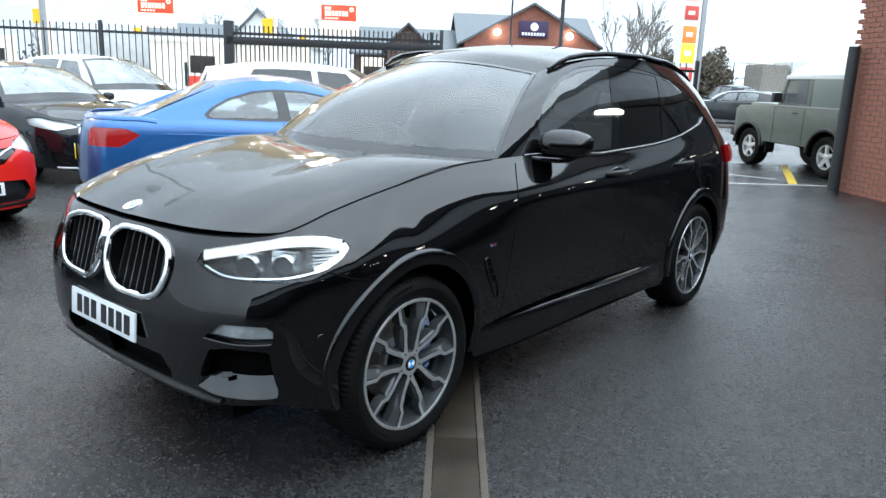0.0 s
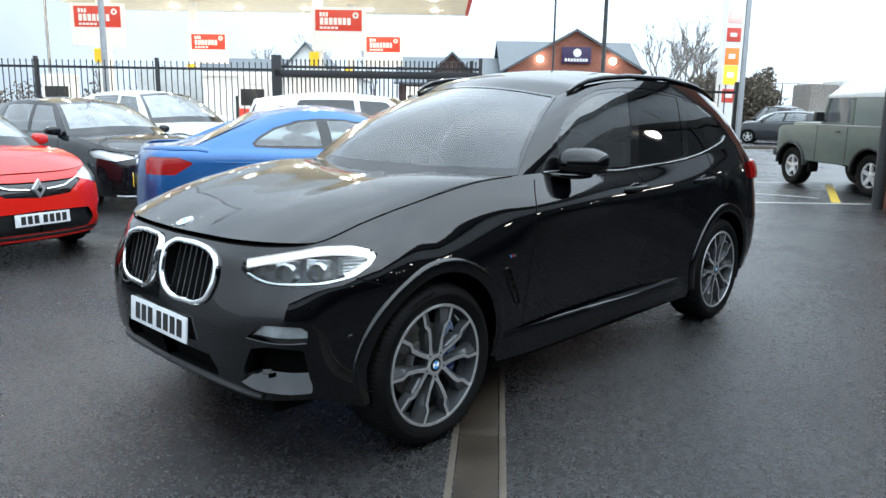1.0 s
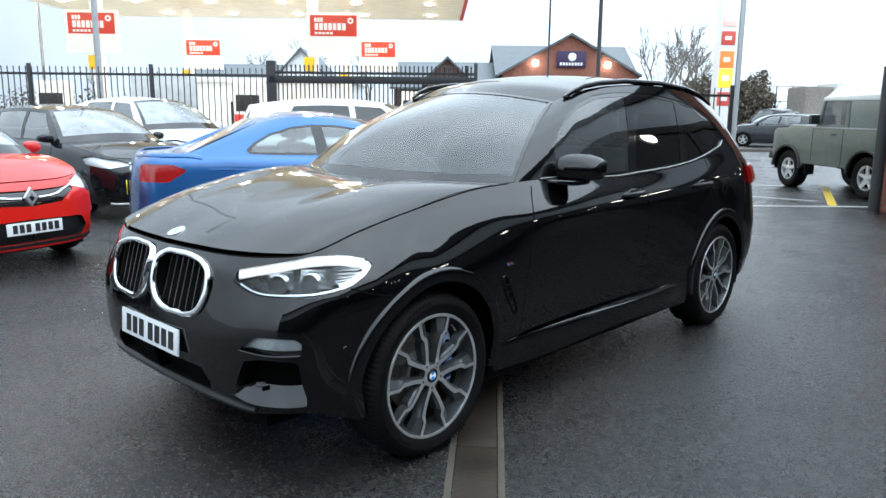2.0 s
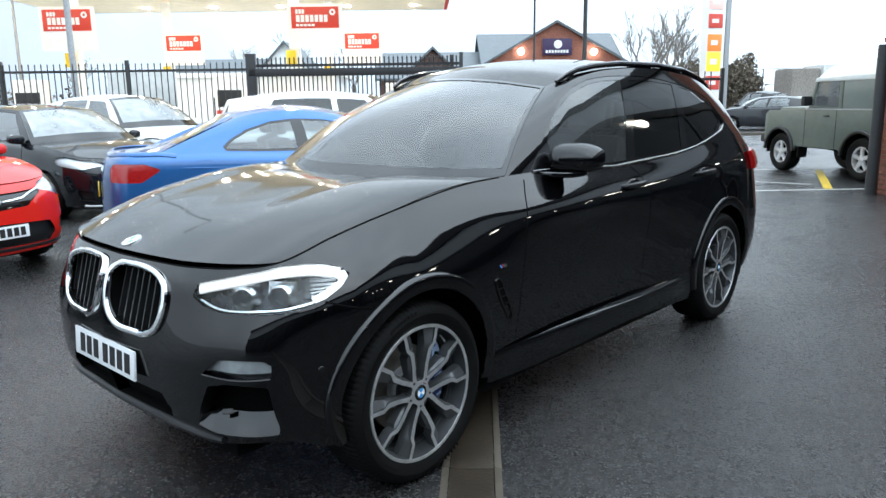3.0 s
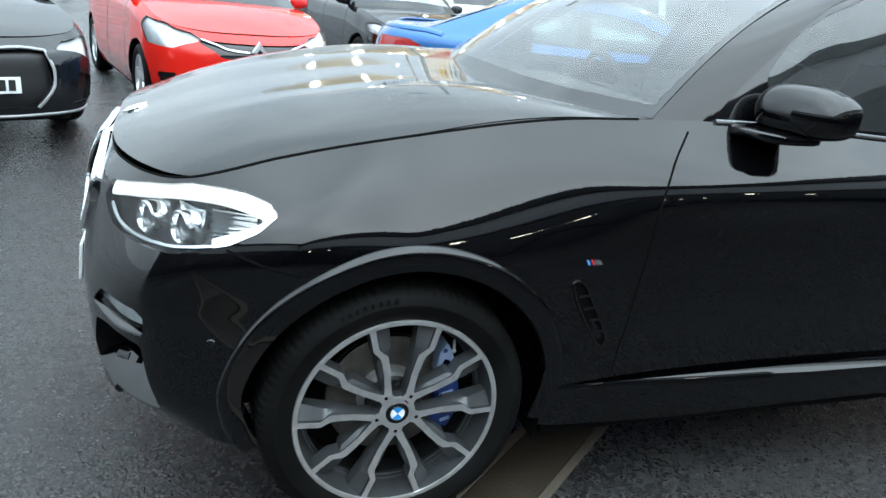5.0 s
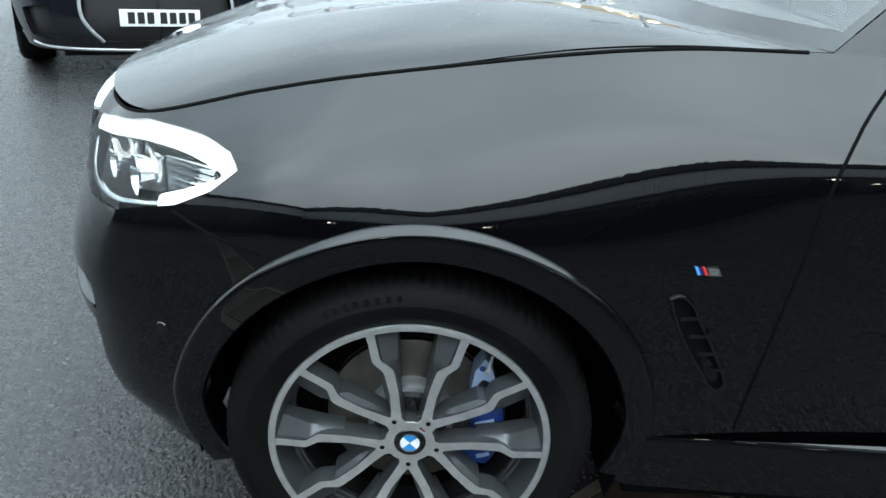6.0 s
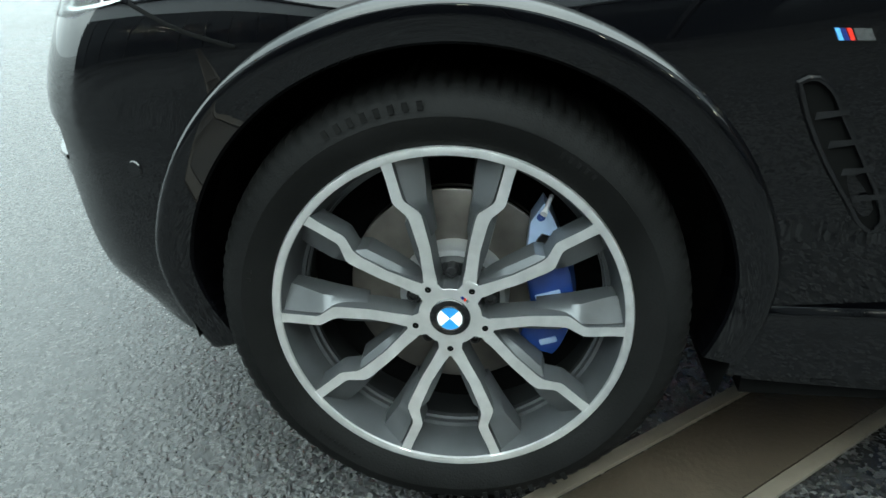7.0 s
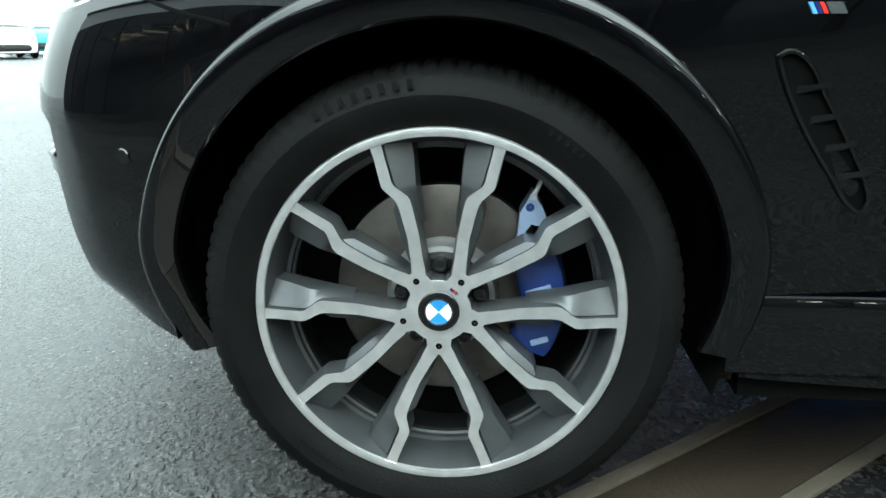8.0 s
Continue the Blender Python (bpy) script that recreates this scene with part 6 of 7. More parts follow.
def fuel_pump(f, r):
    root = empty("fuel_pump", site_pose(f, r, 0, 180), "white and red fuel pump on its island", "fuel pump", "fuel pumps")
    bm = bmesh.new(); box(bm, -0.5, 0.5, -0.3, 0.3, 0.15, 2.1, 0.04); part("cabinet", bm, "whitewall", root)
    bm = bmesh.new(); box(bm, -0.46, 0.46, 0.295, 0.32, 0.5, 1.3, 0.01); part("front_panel", bm, "sign_red", root)
    bm = bmesh.new(); box(bm, -0.4, 0.4, 0.295, 0.32, 1.4, 1.95, 0.01); part("display", bm, "ink", root)
    bm = bmesh.new(); box(bm, -1.2, 1.2, -0.5, 0.5, 0, 0.15, 0.03); part("island", bm, "paleconc", root)
    bm = bmesh.new(); box(bm, -0.5, 0.5, -0.3, 0.3, 2.1, 2.35, 0.03); part("top_box", bm, "whitewall", root)


for f, r in ((26, -6.4), (26, -13.0), (35.2, -6.4), (35.2, -1.2)):
    fuel_pump(f, r)


# ---- fence and gate ----
def railings(name, f, r0, r1, z1, label, pitch=0.125, bay=2.7, bar=0.011, top=0.16):
    """Vertical bars with pointed heads between posts, two rails."""
    root = empty(name, pose(0, 0, 0), label, "fence", kind="")
    n = max(1, round((r1 - r0) / bay))
    for k in range(n + 1):
        r = r0 + (r1 - r0) * k / n
        bm = bmesh.new()
        site_box(bm, f - 0.035, f + 0.035, r - 0.035, r + 0.035, 0, z1 + 0.05, 0.004)
        part("post", bm, "fence", root)
    for z in (0.25, z1 - top):
        bm = bmesh.new()
        site_box(bm, f - 0.012, f + 0.012, r0, r1, z - 0.025, z + 0.025)
        part("rail", bm, "fence", root)
    bmb = bmesh.new()
    tube(bmb, [(0, 0, 0.1), (0, 0, z1 - 0.05), (0, 0, z1 - 0.04), (0, 0, z1)], [bar, bar, bar * 1.6, 0.002], 6)
    me = bpy.data.meshes.new("bar")
    bmb.to_mesh(me)
    bmb.free()
    me.materials.append(M["fence"])
    m = int((r1 - r0) / pitch)
    for k in range(1, m):
        ob = new("bar", me)
        ob.parent = root
        ob.matrix_basis = site_pose(f, r0 + k * pitch)
    return root


railings("steel_railings", 16.0, -21.0, -3.4, 2.32, "black steel railings with pointed heads round the yard")
gate = railings("sliding_gate", 15.0, -3.25, 0.75, 2.34, "heavy black sliding gate with spiked top", 0.085, 4.0, 0.014)
bm = bmesh.new()
site_box(bm, 14.93, 15.07, -3.25, 0.75, 1.98, 2.12, 0.005)
part("top_beam", bm, "fence", gate)
bm = bmesh.new()
site_box(bm, 14.93, 15.07, -3.3, -3.12, 0, 2.40, 0.005)
part("end_post", bm, "fence", gate)
railings("steel_railings", 15.6, 0.9, 6.0, 2.0, "black steel railings with pointed heads round the yard")


def pole(name, f, r, h, r0, r1, mat, label, arm=0.0):
    p = site(f, r)
    root = empty(name, pose(p.x, p.y, 0), label, "lamp post" if arm else "post")
    bm = bmesh.new()
    tube(bm, [(0, 0, 0), (0, 0, h * 0.5), (0, 0, h)], [r0, (r0 + r1) / 2, r1], 12)
    part("pole", bm, mat, root)
    if arm:
        bm = bmesh.new()
        tube(bm, [(0, 0, h - 0.05), (arm * 0.5, 0, h + 0.1), (arm, 0, h + 0.12)], r1 * 0.7, 8)
        part("arm", bm, mat, root)
        bm = bmesh.new()
        box(bm, arm - 0.1, arm + 0.5, -0.1, 0.1, h + 0.06, h + 0.18, 0.03)
        part("lamp_head", bm, mat, root)
    else:
        bm = bmesh.new()
        lathe(bm, [(0.0005, 0.02), (r1 * 1.1, 0.01), (r1 * 1.1, -0.02)], 12, m=pose(0, 0, h, 90, 0, 0))
        part("cap", bm, mat, root)
    return root


pole("lamp_post", 16.8, -7.35, 8.0, 0.07, 0.05, "galv", "tall grey steel lamp post by the fence", 1.0)
pole("lamp_post", 30, -15.4, 9.0, 0.07, 0.045, "galv", "tall grey steel lamp post by the road", 1.0)
pole("lamp_post", 45, 6.5, 10.0, 0.07, 0.05, "darkpipe", "tall dark steel lamp post by the road", 1.2)
pole("lamp_post", 40, 8.4, 10.0, 0.13, 0.09, "darkpipe", "tall dark steel lamp post by the road", 1.2)
pole("gate_post", 17, 0.65, 2.45, 0.045, 0.045, "fence", "black steel post behind the gate")
bm = bmesh.new()
site_box(bm, 17.0, 17.06, -6.75, -5.3, 0.9, 2.2, 0.01)
tagged(part("screen_board", bm, "boardgrey", None, "pale ribbed screen board standing behind the railings"), category="board")


# ---- far buildings ----
def gable_house(name, f, r0, r1, d, ze, zr, wall, roof, label, ridge_along_f=True, windows=()):
    """Walls and a pitched roof. The gable faces the yard if the ridge runs along f."""
    root = empty(name, pose(0, 0, 0), label, "building")
    bm = bmesh.new()
    site_box(bm, f, f + d, r0, r1, 0, ze)
    if ridge_along_f:
        rm = (r0 + r1) / 2
        for ff in (f, f + d):
            bm.faces.new([bm.verts.new(site(ff, a, z)) for a, z in ((r0, ze), (r1, ze), (rm, zr))])
    part("wall", bm, wall, root, smooth=False)
    o = 0.35
    for s in (0, 1):
        bm = bmesh.new()
        if ridge_along_f:
            rm = (r0 + r1) / 2
            e = r0 - o if s == 0 else r1 + o
            zz = ze - (zr - ze) * o / (rm - r0)
            pts = [(f - o, e, zz), (f + d + o, e, zz), (f + d + o, rm, zr), (f - o, rm, zr)]
        else:
            fm = f + d / 2
            e = f - o if s == 0 else f + d + o
            pts = [(e, r0 - o, ze - 0.2), (e, r1 + o, ze - 0.2), (fm, r1 + o, zr), (fm, r0 - o, zr)]
        lo = [bm.verts.new(site(*p)) for p in pts]
        hi = [bm.verts.new(site(*p) + Vector((0, 0, 0.18))) for p in pts]
        bm.faces.new(lo); bm.faces.new(hi[::-1])
        for k in range(4):
            bm.faces.new((lo[k], lo[(k + 1) % 4], hi[(k + 1) % 4], hi[k]))
        part("roof", bm, roof, root, smooth=False)
    for wr, wz, ww, wh in windows:
        win = new("window")
        win.parent = root
        win.matrix_basis = site_pose(f, wr, wz, 180)
        bm = bmesh.new()
        for a, b, c, e in ((-ww, ww, wh - 0.12, wh), (-ww, ww, -wh, -wh + 0.12), (-ww, -ww + 0.12, -wh + 0.12, wh - 0.12), (ww - 0.12, ww, -wh + 0.12, wh - 0.12), (-0.05, 0.05, -wh + 0.12, wh - 0.12)):
            box(bm, a, b, 0.0, 0.06, c, e)
        part("frame", bm, "whitewall", win, smooth=False)
        bm = bmesh.new()
        box(bm, -ww + 0.1, ww - 0.1, 0.004, 0.02, -wh + 0.1, wh - 0.1)
        part("pane", bm, "darkglass", win, smooth=False)
    return root


inn = gable_house("brick_inn", 60, 5.1, 15.7, 6, 4.45, 7.4, "brick", "slate", "red brick inn with slate roof and gable sign", True,
                  [(r, z, 0.6, 0.75) for z in (3.0, 0.9) for r in (7.6, 10.4, 13.2)])
gable_house("slate_wing", 62.0, 5.0, 16.0, 10, 4.4, 7.0, "brick", "slate", "long slate roofed wing behind the brick gable", False)
gable_house("grey_hall", 62, -3.6, 4.6, 9, 3.4, 5.5, "darkbrick", "slate", "low dark hall with long grey slate roof", False, [(r, 2.3, 0.5, 0.5) for r in (-2, 0.6, 3)])
gable_house("dark_gable_house", 58, -0.9, 2.3, 6, 3.9, 5.4, "darkbrick", "slate", "small dark gabled house front")
gable_house("white_gable_house", 60, -12.9, -8.6, 8, 3.8, 6.1, "whitewall", "slate", "white rendered gable house with dark roof", True, [(-10.7, 2.6, 0.5, 0.6)])
gable_house("dark_roof_house", 60, -20.5, -13.4, 8, 3.0, 5.0, "darkbrick", "slate", "low brick house with dark roof", False)
bm = bmesh.new()
site_box(bm, 59.78, 59.9, 9.3, 11.6, 4.95, 6.2, 0.02)
sg = tagged(part("inn_sign", bm, "purple", None, "dark purple sign board on the brick gable"), category="sign")
bm = bmesh.new()
lathe(bm, [(0.0005, 0.01), (0.30, 0.01), (0.32, 0)], 24, m=site_pose(59.76, 10.5, 5.75, 180))
part("moon_mark", bm, "whitewall", None, "").parent = sg
bm = bmesh.new()
for k in range(8):
    site_box(bm, 59.74, 59.775, 9.55 + k * 0.23, 9.55 + k * 0.23 + 0.16, 5.1, 5.32)
part("bar", bm, "whitewall", None, "").parent = sg
for r, z in ((7.6, 5.25), (13.3, 5.15)):
    bm = bmesh.new()
    bmesh.ops.create_icosphere(bm, subdivisions=2, radius=0.26, matrix=Matrix.Translation(site(59.7, r, z)))
    tagged(part("wall_lamp", bm, "shoplight", None, "bright white wall lamp on the brick inn"), category="lamp", group="inn lamps")

pylon = empty("price_pylon", site_pose(26, 9.75, 0, 192), "tall white price pylon with red and yellow panels", "sign")
bm = bmesh.new(); box(bm, -0.32, 0.36, -0.18, 0.18, 0, 8.6, 0.03); part("mast", bm, "whitewall", pylon)
bm = bmesh.new(); box(bm, -0.52, -0.33, -0.2, 0.2, 0, 8.7, 0.03); part("grey_edge", bm, "galv", pylon)
for z0, z1, mt in ((5.6, 7.2, "lit_orange"), (4.35, 4.75, "lit_pale"), (3.75, 4.2, "lit_red"), (3.0, 3.55, "lit_orange"), (2.35, 2.98, "lit_yellow"), (1.75, 2.2, "lit_red")):
    bm = bmesh.new(); box(bm, -0.20, 0.32, 0.181, 0.2, z0, z1, 0.01); part("panel", bm, mt, pylon)
    bm = bmesh.new(); box(bm, -0.05 if z1 < 5 else -0.25, 0.2, 0.2005, 0.207, z0 + (z1 - z0) * 0.36, z1 - (z1 - z0) * 0.36); part("bar", bm, "lit_yellow" if z1 > 5 else "whitewall", pylon)


# ---- bare trees and hedges ----
def bare_tree(f, r, h, seed, label):
    """Tapered trunk, forking limbs and a haze of fine twigs."""
    rg = random.Random(seed)
    p = site(f, r)
    root = empty("bare_tree", pose(p.x, p.y, 0), label, "tree", "bare trees")
    bt, bw = bmesh.new(), bmesh.new()

    def grow(bm_, a, d, ln, rad, depth):
        b = a + d * ln
        mid = a + d * ln * 0.5 + Vector((rg.uniform(-1, 1), rg.uniform(-1, 1), 0)) * ln * 0.05
        tube(bm_, [a, mid, b], [rad, rad * 0.85, rad * 0.65], 6 if depth > 2 else 4, False)
        if depth == 0:
            return
        for _ in range(3 if depth > 1 else 6):
            nd = (d + Vector((rg.uniform(-1, 1), rg.uniform(-1, 1), rg.uniform(-0.1, 0.5))) * 0.55).normalized()
            grow(bt if depth > 2 else bw, b if rg.random() < 0.6 else mid, nd, ln * rg.uniform(0.55, 0.8), rad * 0.6, depth - 1)
    grow(bt, Vector((0, 0, -0.05)), Vector((0, 0, 1)), h * 0.30, h * 0.011, 5)
    part("trunk", bt, "bark", root)
    part("twig_crown", bw, "bark", root, smooth=False, kind="stuff")


for f, r, h, s in ((62, 17.6, 10.5, 1), (59, 18.8, 10.5, 2), (64, 21.6, 10.5, 3), (66, 19.8, 11.5, 9), (60, 20.4, 10.5, 21), (61, 24.6, 6.5, 31)):
    bare_tree(f, r, h, s, "tall bare winter tree with fine twigs")
for f, r, h, s in ((85, -14, 11, 4), (88, -8, 11.5, 5), (84, -26, 7.5, 6), (90, -32, 8, 7), (88, -40, 8, 8), (90, -20, 11, 11), (86, -3, 7.5, 12), (70, 27, 6, 13)):
    bare_tree(f, r, h, s, "distant bare winter tree")


def hedge(f0, f1, r0, r1, h, seed, label, n=900):
    """A ragged bank of small leaf clumps."""
    rg = random.Random(seed)
    bm = bmesh.new()
    for _ in range(n):
        f, r = rg.uniform(f0, f1), rg.uniform(r0, r1)
        top = h * (0.75 + 0.55 * noise.noise(Vector((f * 0.5, r * 0.5, seed))))
        z = top * rg.random() ** 0.8
        c, s = site(f, r, z), rg.uniform(0.05, 0.14)
        for _k in range(3):
            a = Vector((rg.uniform(-1, 1), rg.uniform(-1, 1), rg.uniform(-1, 1))) * s
            b = Vector((rg.uniform(-1, 1), rg.uniform(-1, 1), rg.uniform(-1, 1))) * s
            bm.faces.new([bm.verts.new(c + v) for v in (a, b, -a * 0.8, -b * 0.7)])
    tagged(part("hedge", bm, "hedge", None, label, smooth=False), category="hedge", kind="stuff")


hedge(55, 58, 18.4, 24.8, 4.4, 1, "dark overgrown winter hedge", 15000)
hedge(66, 69, 20, 46, 2.7, 2, "dark overgrown winter hedge", 2600)
hedge(58, 62, -46, -21, 3.0, 3, "dark roadside winter hedge", 2600)
hedge(95, 99, -70, 60, 4.0, 4, "distant line of dark shrubs", 3000)


# ---- parked cars ----
def diamond(root, x, z, s, mat="silver"):
    bm = bmesh.new()
    o = [(0, s), (s * 0.72, 0), (0, -s), (-s * 0.72, 0)]
    a = [bm.verts.new((x + 0.012, p, z + q)) for p, q in o]
    b = [bm.verts.new((x + 0.018, p * 0.45, z + q * 0.45)) for p, q in o]
    c = [bm.verts.new((x - 0.01, p * 1.12, z + q * 1.12)) for p, q in o]
    for k in range(4):
        j = (k + 1) % 4
        bm.faces.new((a[k], a[j], b[j], b[k]))
        bm.faces.new((c[k], c[j], a[j], a[k]))
    bmesh.ops.recalc_face_normals(bm, faces=bm.faces)
    part("bonnet_badge", bm, mat, root, smooth=False)


def rings(root, x, z, r, mat="chrome"):
    for k in range(4):
        bm = bmesh.new()
        lathe(bm, [(r + 0.006 * math.cos(a), 0.006 * math.sin(a)) for a in np.linspace(0, 2 * math.pi, 7)[:-1]], 24, True, pose(x, (k - 1.5) * r * 1.45, z, 0, 0, 90))
        part("badge_ring", bm, mat, root)


def strip(root, G, pts, w, h, mat, name, mirror=True, n=16):
    P, N = surf_line(G, pts, n)
    if mirror:
        both_bm(root, name, mat, lambda bm: band(bm, P, N, w, h, False))


def hatch_cfg(dx=0.0, dz=0.0, roof=1.45, **kw):
    c = dict(corner=(0.33, 0.62, 0.84), cowl=(-0.38, 0.77, 1.0), base_c=(-0.20 + dx, 1.02 + dz), ws_top=(-1.08 + dx, 0.53, roof - 0.045, -0.98 + dx, roof - 0.01),
             rail=[(-1.08 + dx, 0.53, roof - 0.045), (-1.6 + dx, 0.57, roof - 0.01), (-2.4 + dx, 0.55, roof - 0.03), (-3.0 + dx, 0.50, roof - 0.11)], rear_c=(-3.10 + dx, roof - 0.06), rear_corner=(-3.10, 0.64, 1.0),
             columns=[(-0.38, -1.08 + dx, 0), (-0.58, -1.17 + dx, 1), (-1.42, -1.52 + dx, 0), (-1.50, -1.60 + dx, 1), (-2.35, -2.40 + dx, 0), (-3.08, -3.0 + dx, 0)], mirror=(-0.58, 1.05 + dz), glass_rows=(0.06, 0.9), crown=0.02,
             gaps=(-0.52, -1.48), frame_mat="gloss", side_bow=0.02)
    c.update(kw)
    return c


# red hatchback
HEAD_R = [(0.62, 0.44, 0.70), (0.50, 0.60, 0.63), (0.28, 0.755, 0.66), (0.10, 0.82, 0.80), (0.16, 0.77, 0.85), (0.36, 0.66, 0.80), (0.54, 0.52, 0.755)]
GRILLE_R = [(0.74, 0.0, 0.585), (0.70, 0.30, 0.60), (0.62, 0.46, 0.66), (0.60, 0.47, 0.70), (0.66, 0.34, 0.715), (0.72, 0.0, 0.73)]
INTAKE_R = [(0.77, 0, 0.27), (0.70, 0.50, 0.27), (0.66, 0.56, 0.36), (0.69, 0.50, 0.45), (0.76, 0, 0.47)]
FOG_R = [(0.60, 0.60, 0.36), (0.50, 0.72, 0.36), (0.46, 0.75, 0.45), (0.58, 0.63, 0.46)]
car_r, Gr, _ = parked_car("red_hatchback", site_pose(7.35, -4.32, 0, -30), "shiny red small hatchback with wet bonnet, parked in a row", "red", (0.80, 2.59, 0.67, 1.73, 0.80, 0.99, 1.0, 1.0), hatch_cfg(),
                          [("headlight", "clearlamp", 0.03, HEAD_R, "lens"), ("grille", "gloss", 0.012, GRILLE_R, None), ("lower_intake", "trim", 0.04, INTAKE_R, None), ("fog_recess", "trim", 0.03, FOG_R, None)], (0.31, 0.215, 0.20, 5, "silver"), step=0.03)
diamond(car_r, 0.775, 0.672, 0.085)
strip(car_r, Gr, [(0.74, 0.08, 0.655), (0.69, 0.28, 0.66), (0.60, 0.45, 0.685)], 0.016, 0.008, "chrome", "chrome_strip")
number_plate(car_r, pose(0.805, 0, 0.40, 0, -2, 0))
strip(car_r, Gr, [(0.77, 0.0, 0.245), (0.70, 0.48, 0.245), (0.52, 0.72, 0.26)], 0.03, 0.012, "trim", "front_lip")

# anthracite hatchback
HEAD_A = [(0.74, 0.42, 0.66), (0.60, 0.62, 0.64), (0.32, 0.80, 0.72), (0.22, 0.82, 0.80), (0.40, 0.74, 0.79), (0.62, 0.58, 0.725)]
car_a, Ga, _ = parked_car("grey_hatchback", site_pose(11.1, -4.45, 0, -35), "dark grey family hatchback, wet, parked in a row", "anthracite", (0.94, 2.60, 0.80, 1.76, 0.79, 0.99, 1.0, 1.0), hatch_cfg(-0.02, 0, 1.47, frame_mat="anthracite"),
                          [("headlight", "clearlamp", 0.03, HEAD_A, "lens"), ("lower_intake", "trim", 0.04, [(0.90, 0, 0.24), (0.82, 0.5, 0.24), (0.80, 0.54, 0.38), (0.88, 0, 0.42)], None),
                           ("fog_recess", "trim", 0.04, [(0.74, 0.62, 0.28), (0.62, 0.74, 0.30), (0.60, 0.75, 0.42), (0.72, 0.64, 0.40)], None)], (0.31, 0.215, 0.20, 5, "silver"), step=0.035)
strip(car_a, Ga, [(0.86, 0.0, 0.62), (0.80, 0.30, 0.625), (0.70, 0.48, 0.65)], 0.03, 0.012, "chrome", "chrome_strip")
strip(car_a, Ga, [(0.88, 0.0, 0.22), (0.80, 0.48, 0.22), (0.64, 0.70, 0.23)], 0.03, 0.016, "silver", "front_lip")
number_plate(car_a, pose(0.945, 0, 0.46, 0, -2, 0))

# white crossover
HEAD_W = [(0.70, 0.46, 0.80), (0.56, 0.66, 0.77), (0.30, 0.82, 0.84), (0.22, 0.84, 0.92), (0.42, 0.76, 0.92), (0.60, 0.60, 0.87)]
car_w, Gw, _ = parked_car("white_crossover", site_pose(13.8, -4.30, 0, -34), "white crossover with dark glass, parked by the fence", "white", (0.90, 2.67, 0.85, 1.82, 0.90, 1.10, 1.10, 1.12),
                          hatch_cfg(-0.02, 0.10, 1.64, frame_mat="white", mirror=(-0.58, 1.17), cowl=(-0.38, 0.80, 1.11), corner=(0.40, 0.66, 0.95), rear_corner=(-3.10, 0.66, 1.12)),
                          [("headlight", "clearlamp", 0.03, HEAD_W, "lens"), ("grille", "gloss", 0.02, [(0.80, 0, 0.70), (0.74, 0.36, 0.70), (0.70, 0.42, 0.80), (0.78, 0, 0.82)], None),
                           ("lower_intake", "trim", 0.04, [(0.87, 0, 0.30), (0.78, 0.6, 0.30), (0.76, 0.62, 0.44), (0.86, 0, 0.48)], None)], (0.35, 0.23, 0.22, 5, "silver"), step=0.04)
number_plate(car_w, pose(0.905, 0, 0.55, 0, -2, 0))

# second white car, behind the blue coupe
car_v, Gv, _ = parked_car("white_hatchback", site_pose(12.0, 0.25, 0, 5), "white hatchback with dark side glass, behind the blue coupe", "white", (0.82, 2.60, 0.75, 1.78, 0.84, 1.04, 1.05, 1.05),
                          hatch_cfg(0, 0.04, 1.60, glass=("tint", "tint"), frame_mat="white", columns=[(-0.38, -1.08, 0), (-0.58, -1.17, 1), (-1.42, -1.52, 0), (-1.50, -1.60, 1), (-2.62, -2.35, 0), (-3.08, -3.0, 0)]), [("tail_lamp", "taillens", 0.004, [(-3.05, 0.80, 0.80), (-3.25, 0.62, 0.80), (-3.25, 0.62, 0.94), (-3.02, 0.80, 0.95)], None)], (0.32, 0.22, 0.2, 5, "silver"), step=0.05)

# black sports coupe beside the red hatchback
GRILLE_B = [(0.86, 0.0, 0.30), (0.80, 0.36, 0.30), (0.76, 0.46, 0.42), (0.74, 0.44, 0.60), (0.76, 0.36, 0.655), (0.82, 0, 0.66)]
HEAD_B = [(0.72, 0.52, 0.62), (0.58, 0.70, 0.575), (0.40, 0.82, 0.62), (0.36, 0.83, 0.70), (0.50, 0.74, 0.705), (0.64, 0.60, 0.685)]
car_b, Gb, _ = parked_car("black_coupe", site_pose(5.12, -5.05, 0, -18), "black sports coupe with wide slatted grille, parked in a row", "anthracite", (0.90, 2.51, 0.78, 1.83, 0.74, 0.95, 0.95, 0.97),
                          hatch_cfg(-0.05, -0.04, 1.36, corner=(0.45, 0.66, 0.80)), [("headlight", "clearlamp", 0.03, HEAD_B, "lens"), ("grille", "trim", 0.05, GRILLE_B, None),
                           ("side_intake", "trim", 0.04, [(0.72, 0.60, 0.30), (0.60, 0.76, 0.30), (0.56, 0.78, 0.46), (0.68, 0.64, 0.50)], None)], (0.33, 0.245, 0.24, 5, "silver"), step=0.03)
for k in range(7):
    z = 0.345 + k * 0.045
    w = 0.44 - abs(z - 0.45) * 0.35
    bm = bmesh.new()
    tube(bm, [(0.735, -w, z), (0.80, -w * 0.6, z), (0.825, 0, z), (0.80, w * 0.6, z), (0.735, w, z)], 0.006, 6)
    part("grille_slat", bm, "gloss", car_b)
P_, N_ = surf_line(Gb, GRILLE_B[1:-1] + [(0.82, 0.0, 0.662)], 30)
both_bm(car_b, "grille_surround", "galv", lambda bm: band(bm, P_, N_, 0.022, 0.010, False))
number_plate(car_b, pose(0.875, 0, 0.44, 0, -2, 0))
rings(car_b, 0.80, 0.715, 0.052)
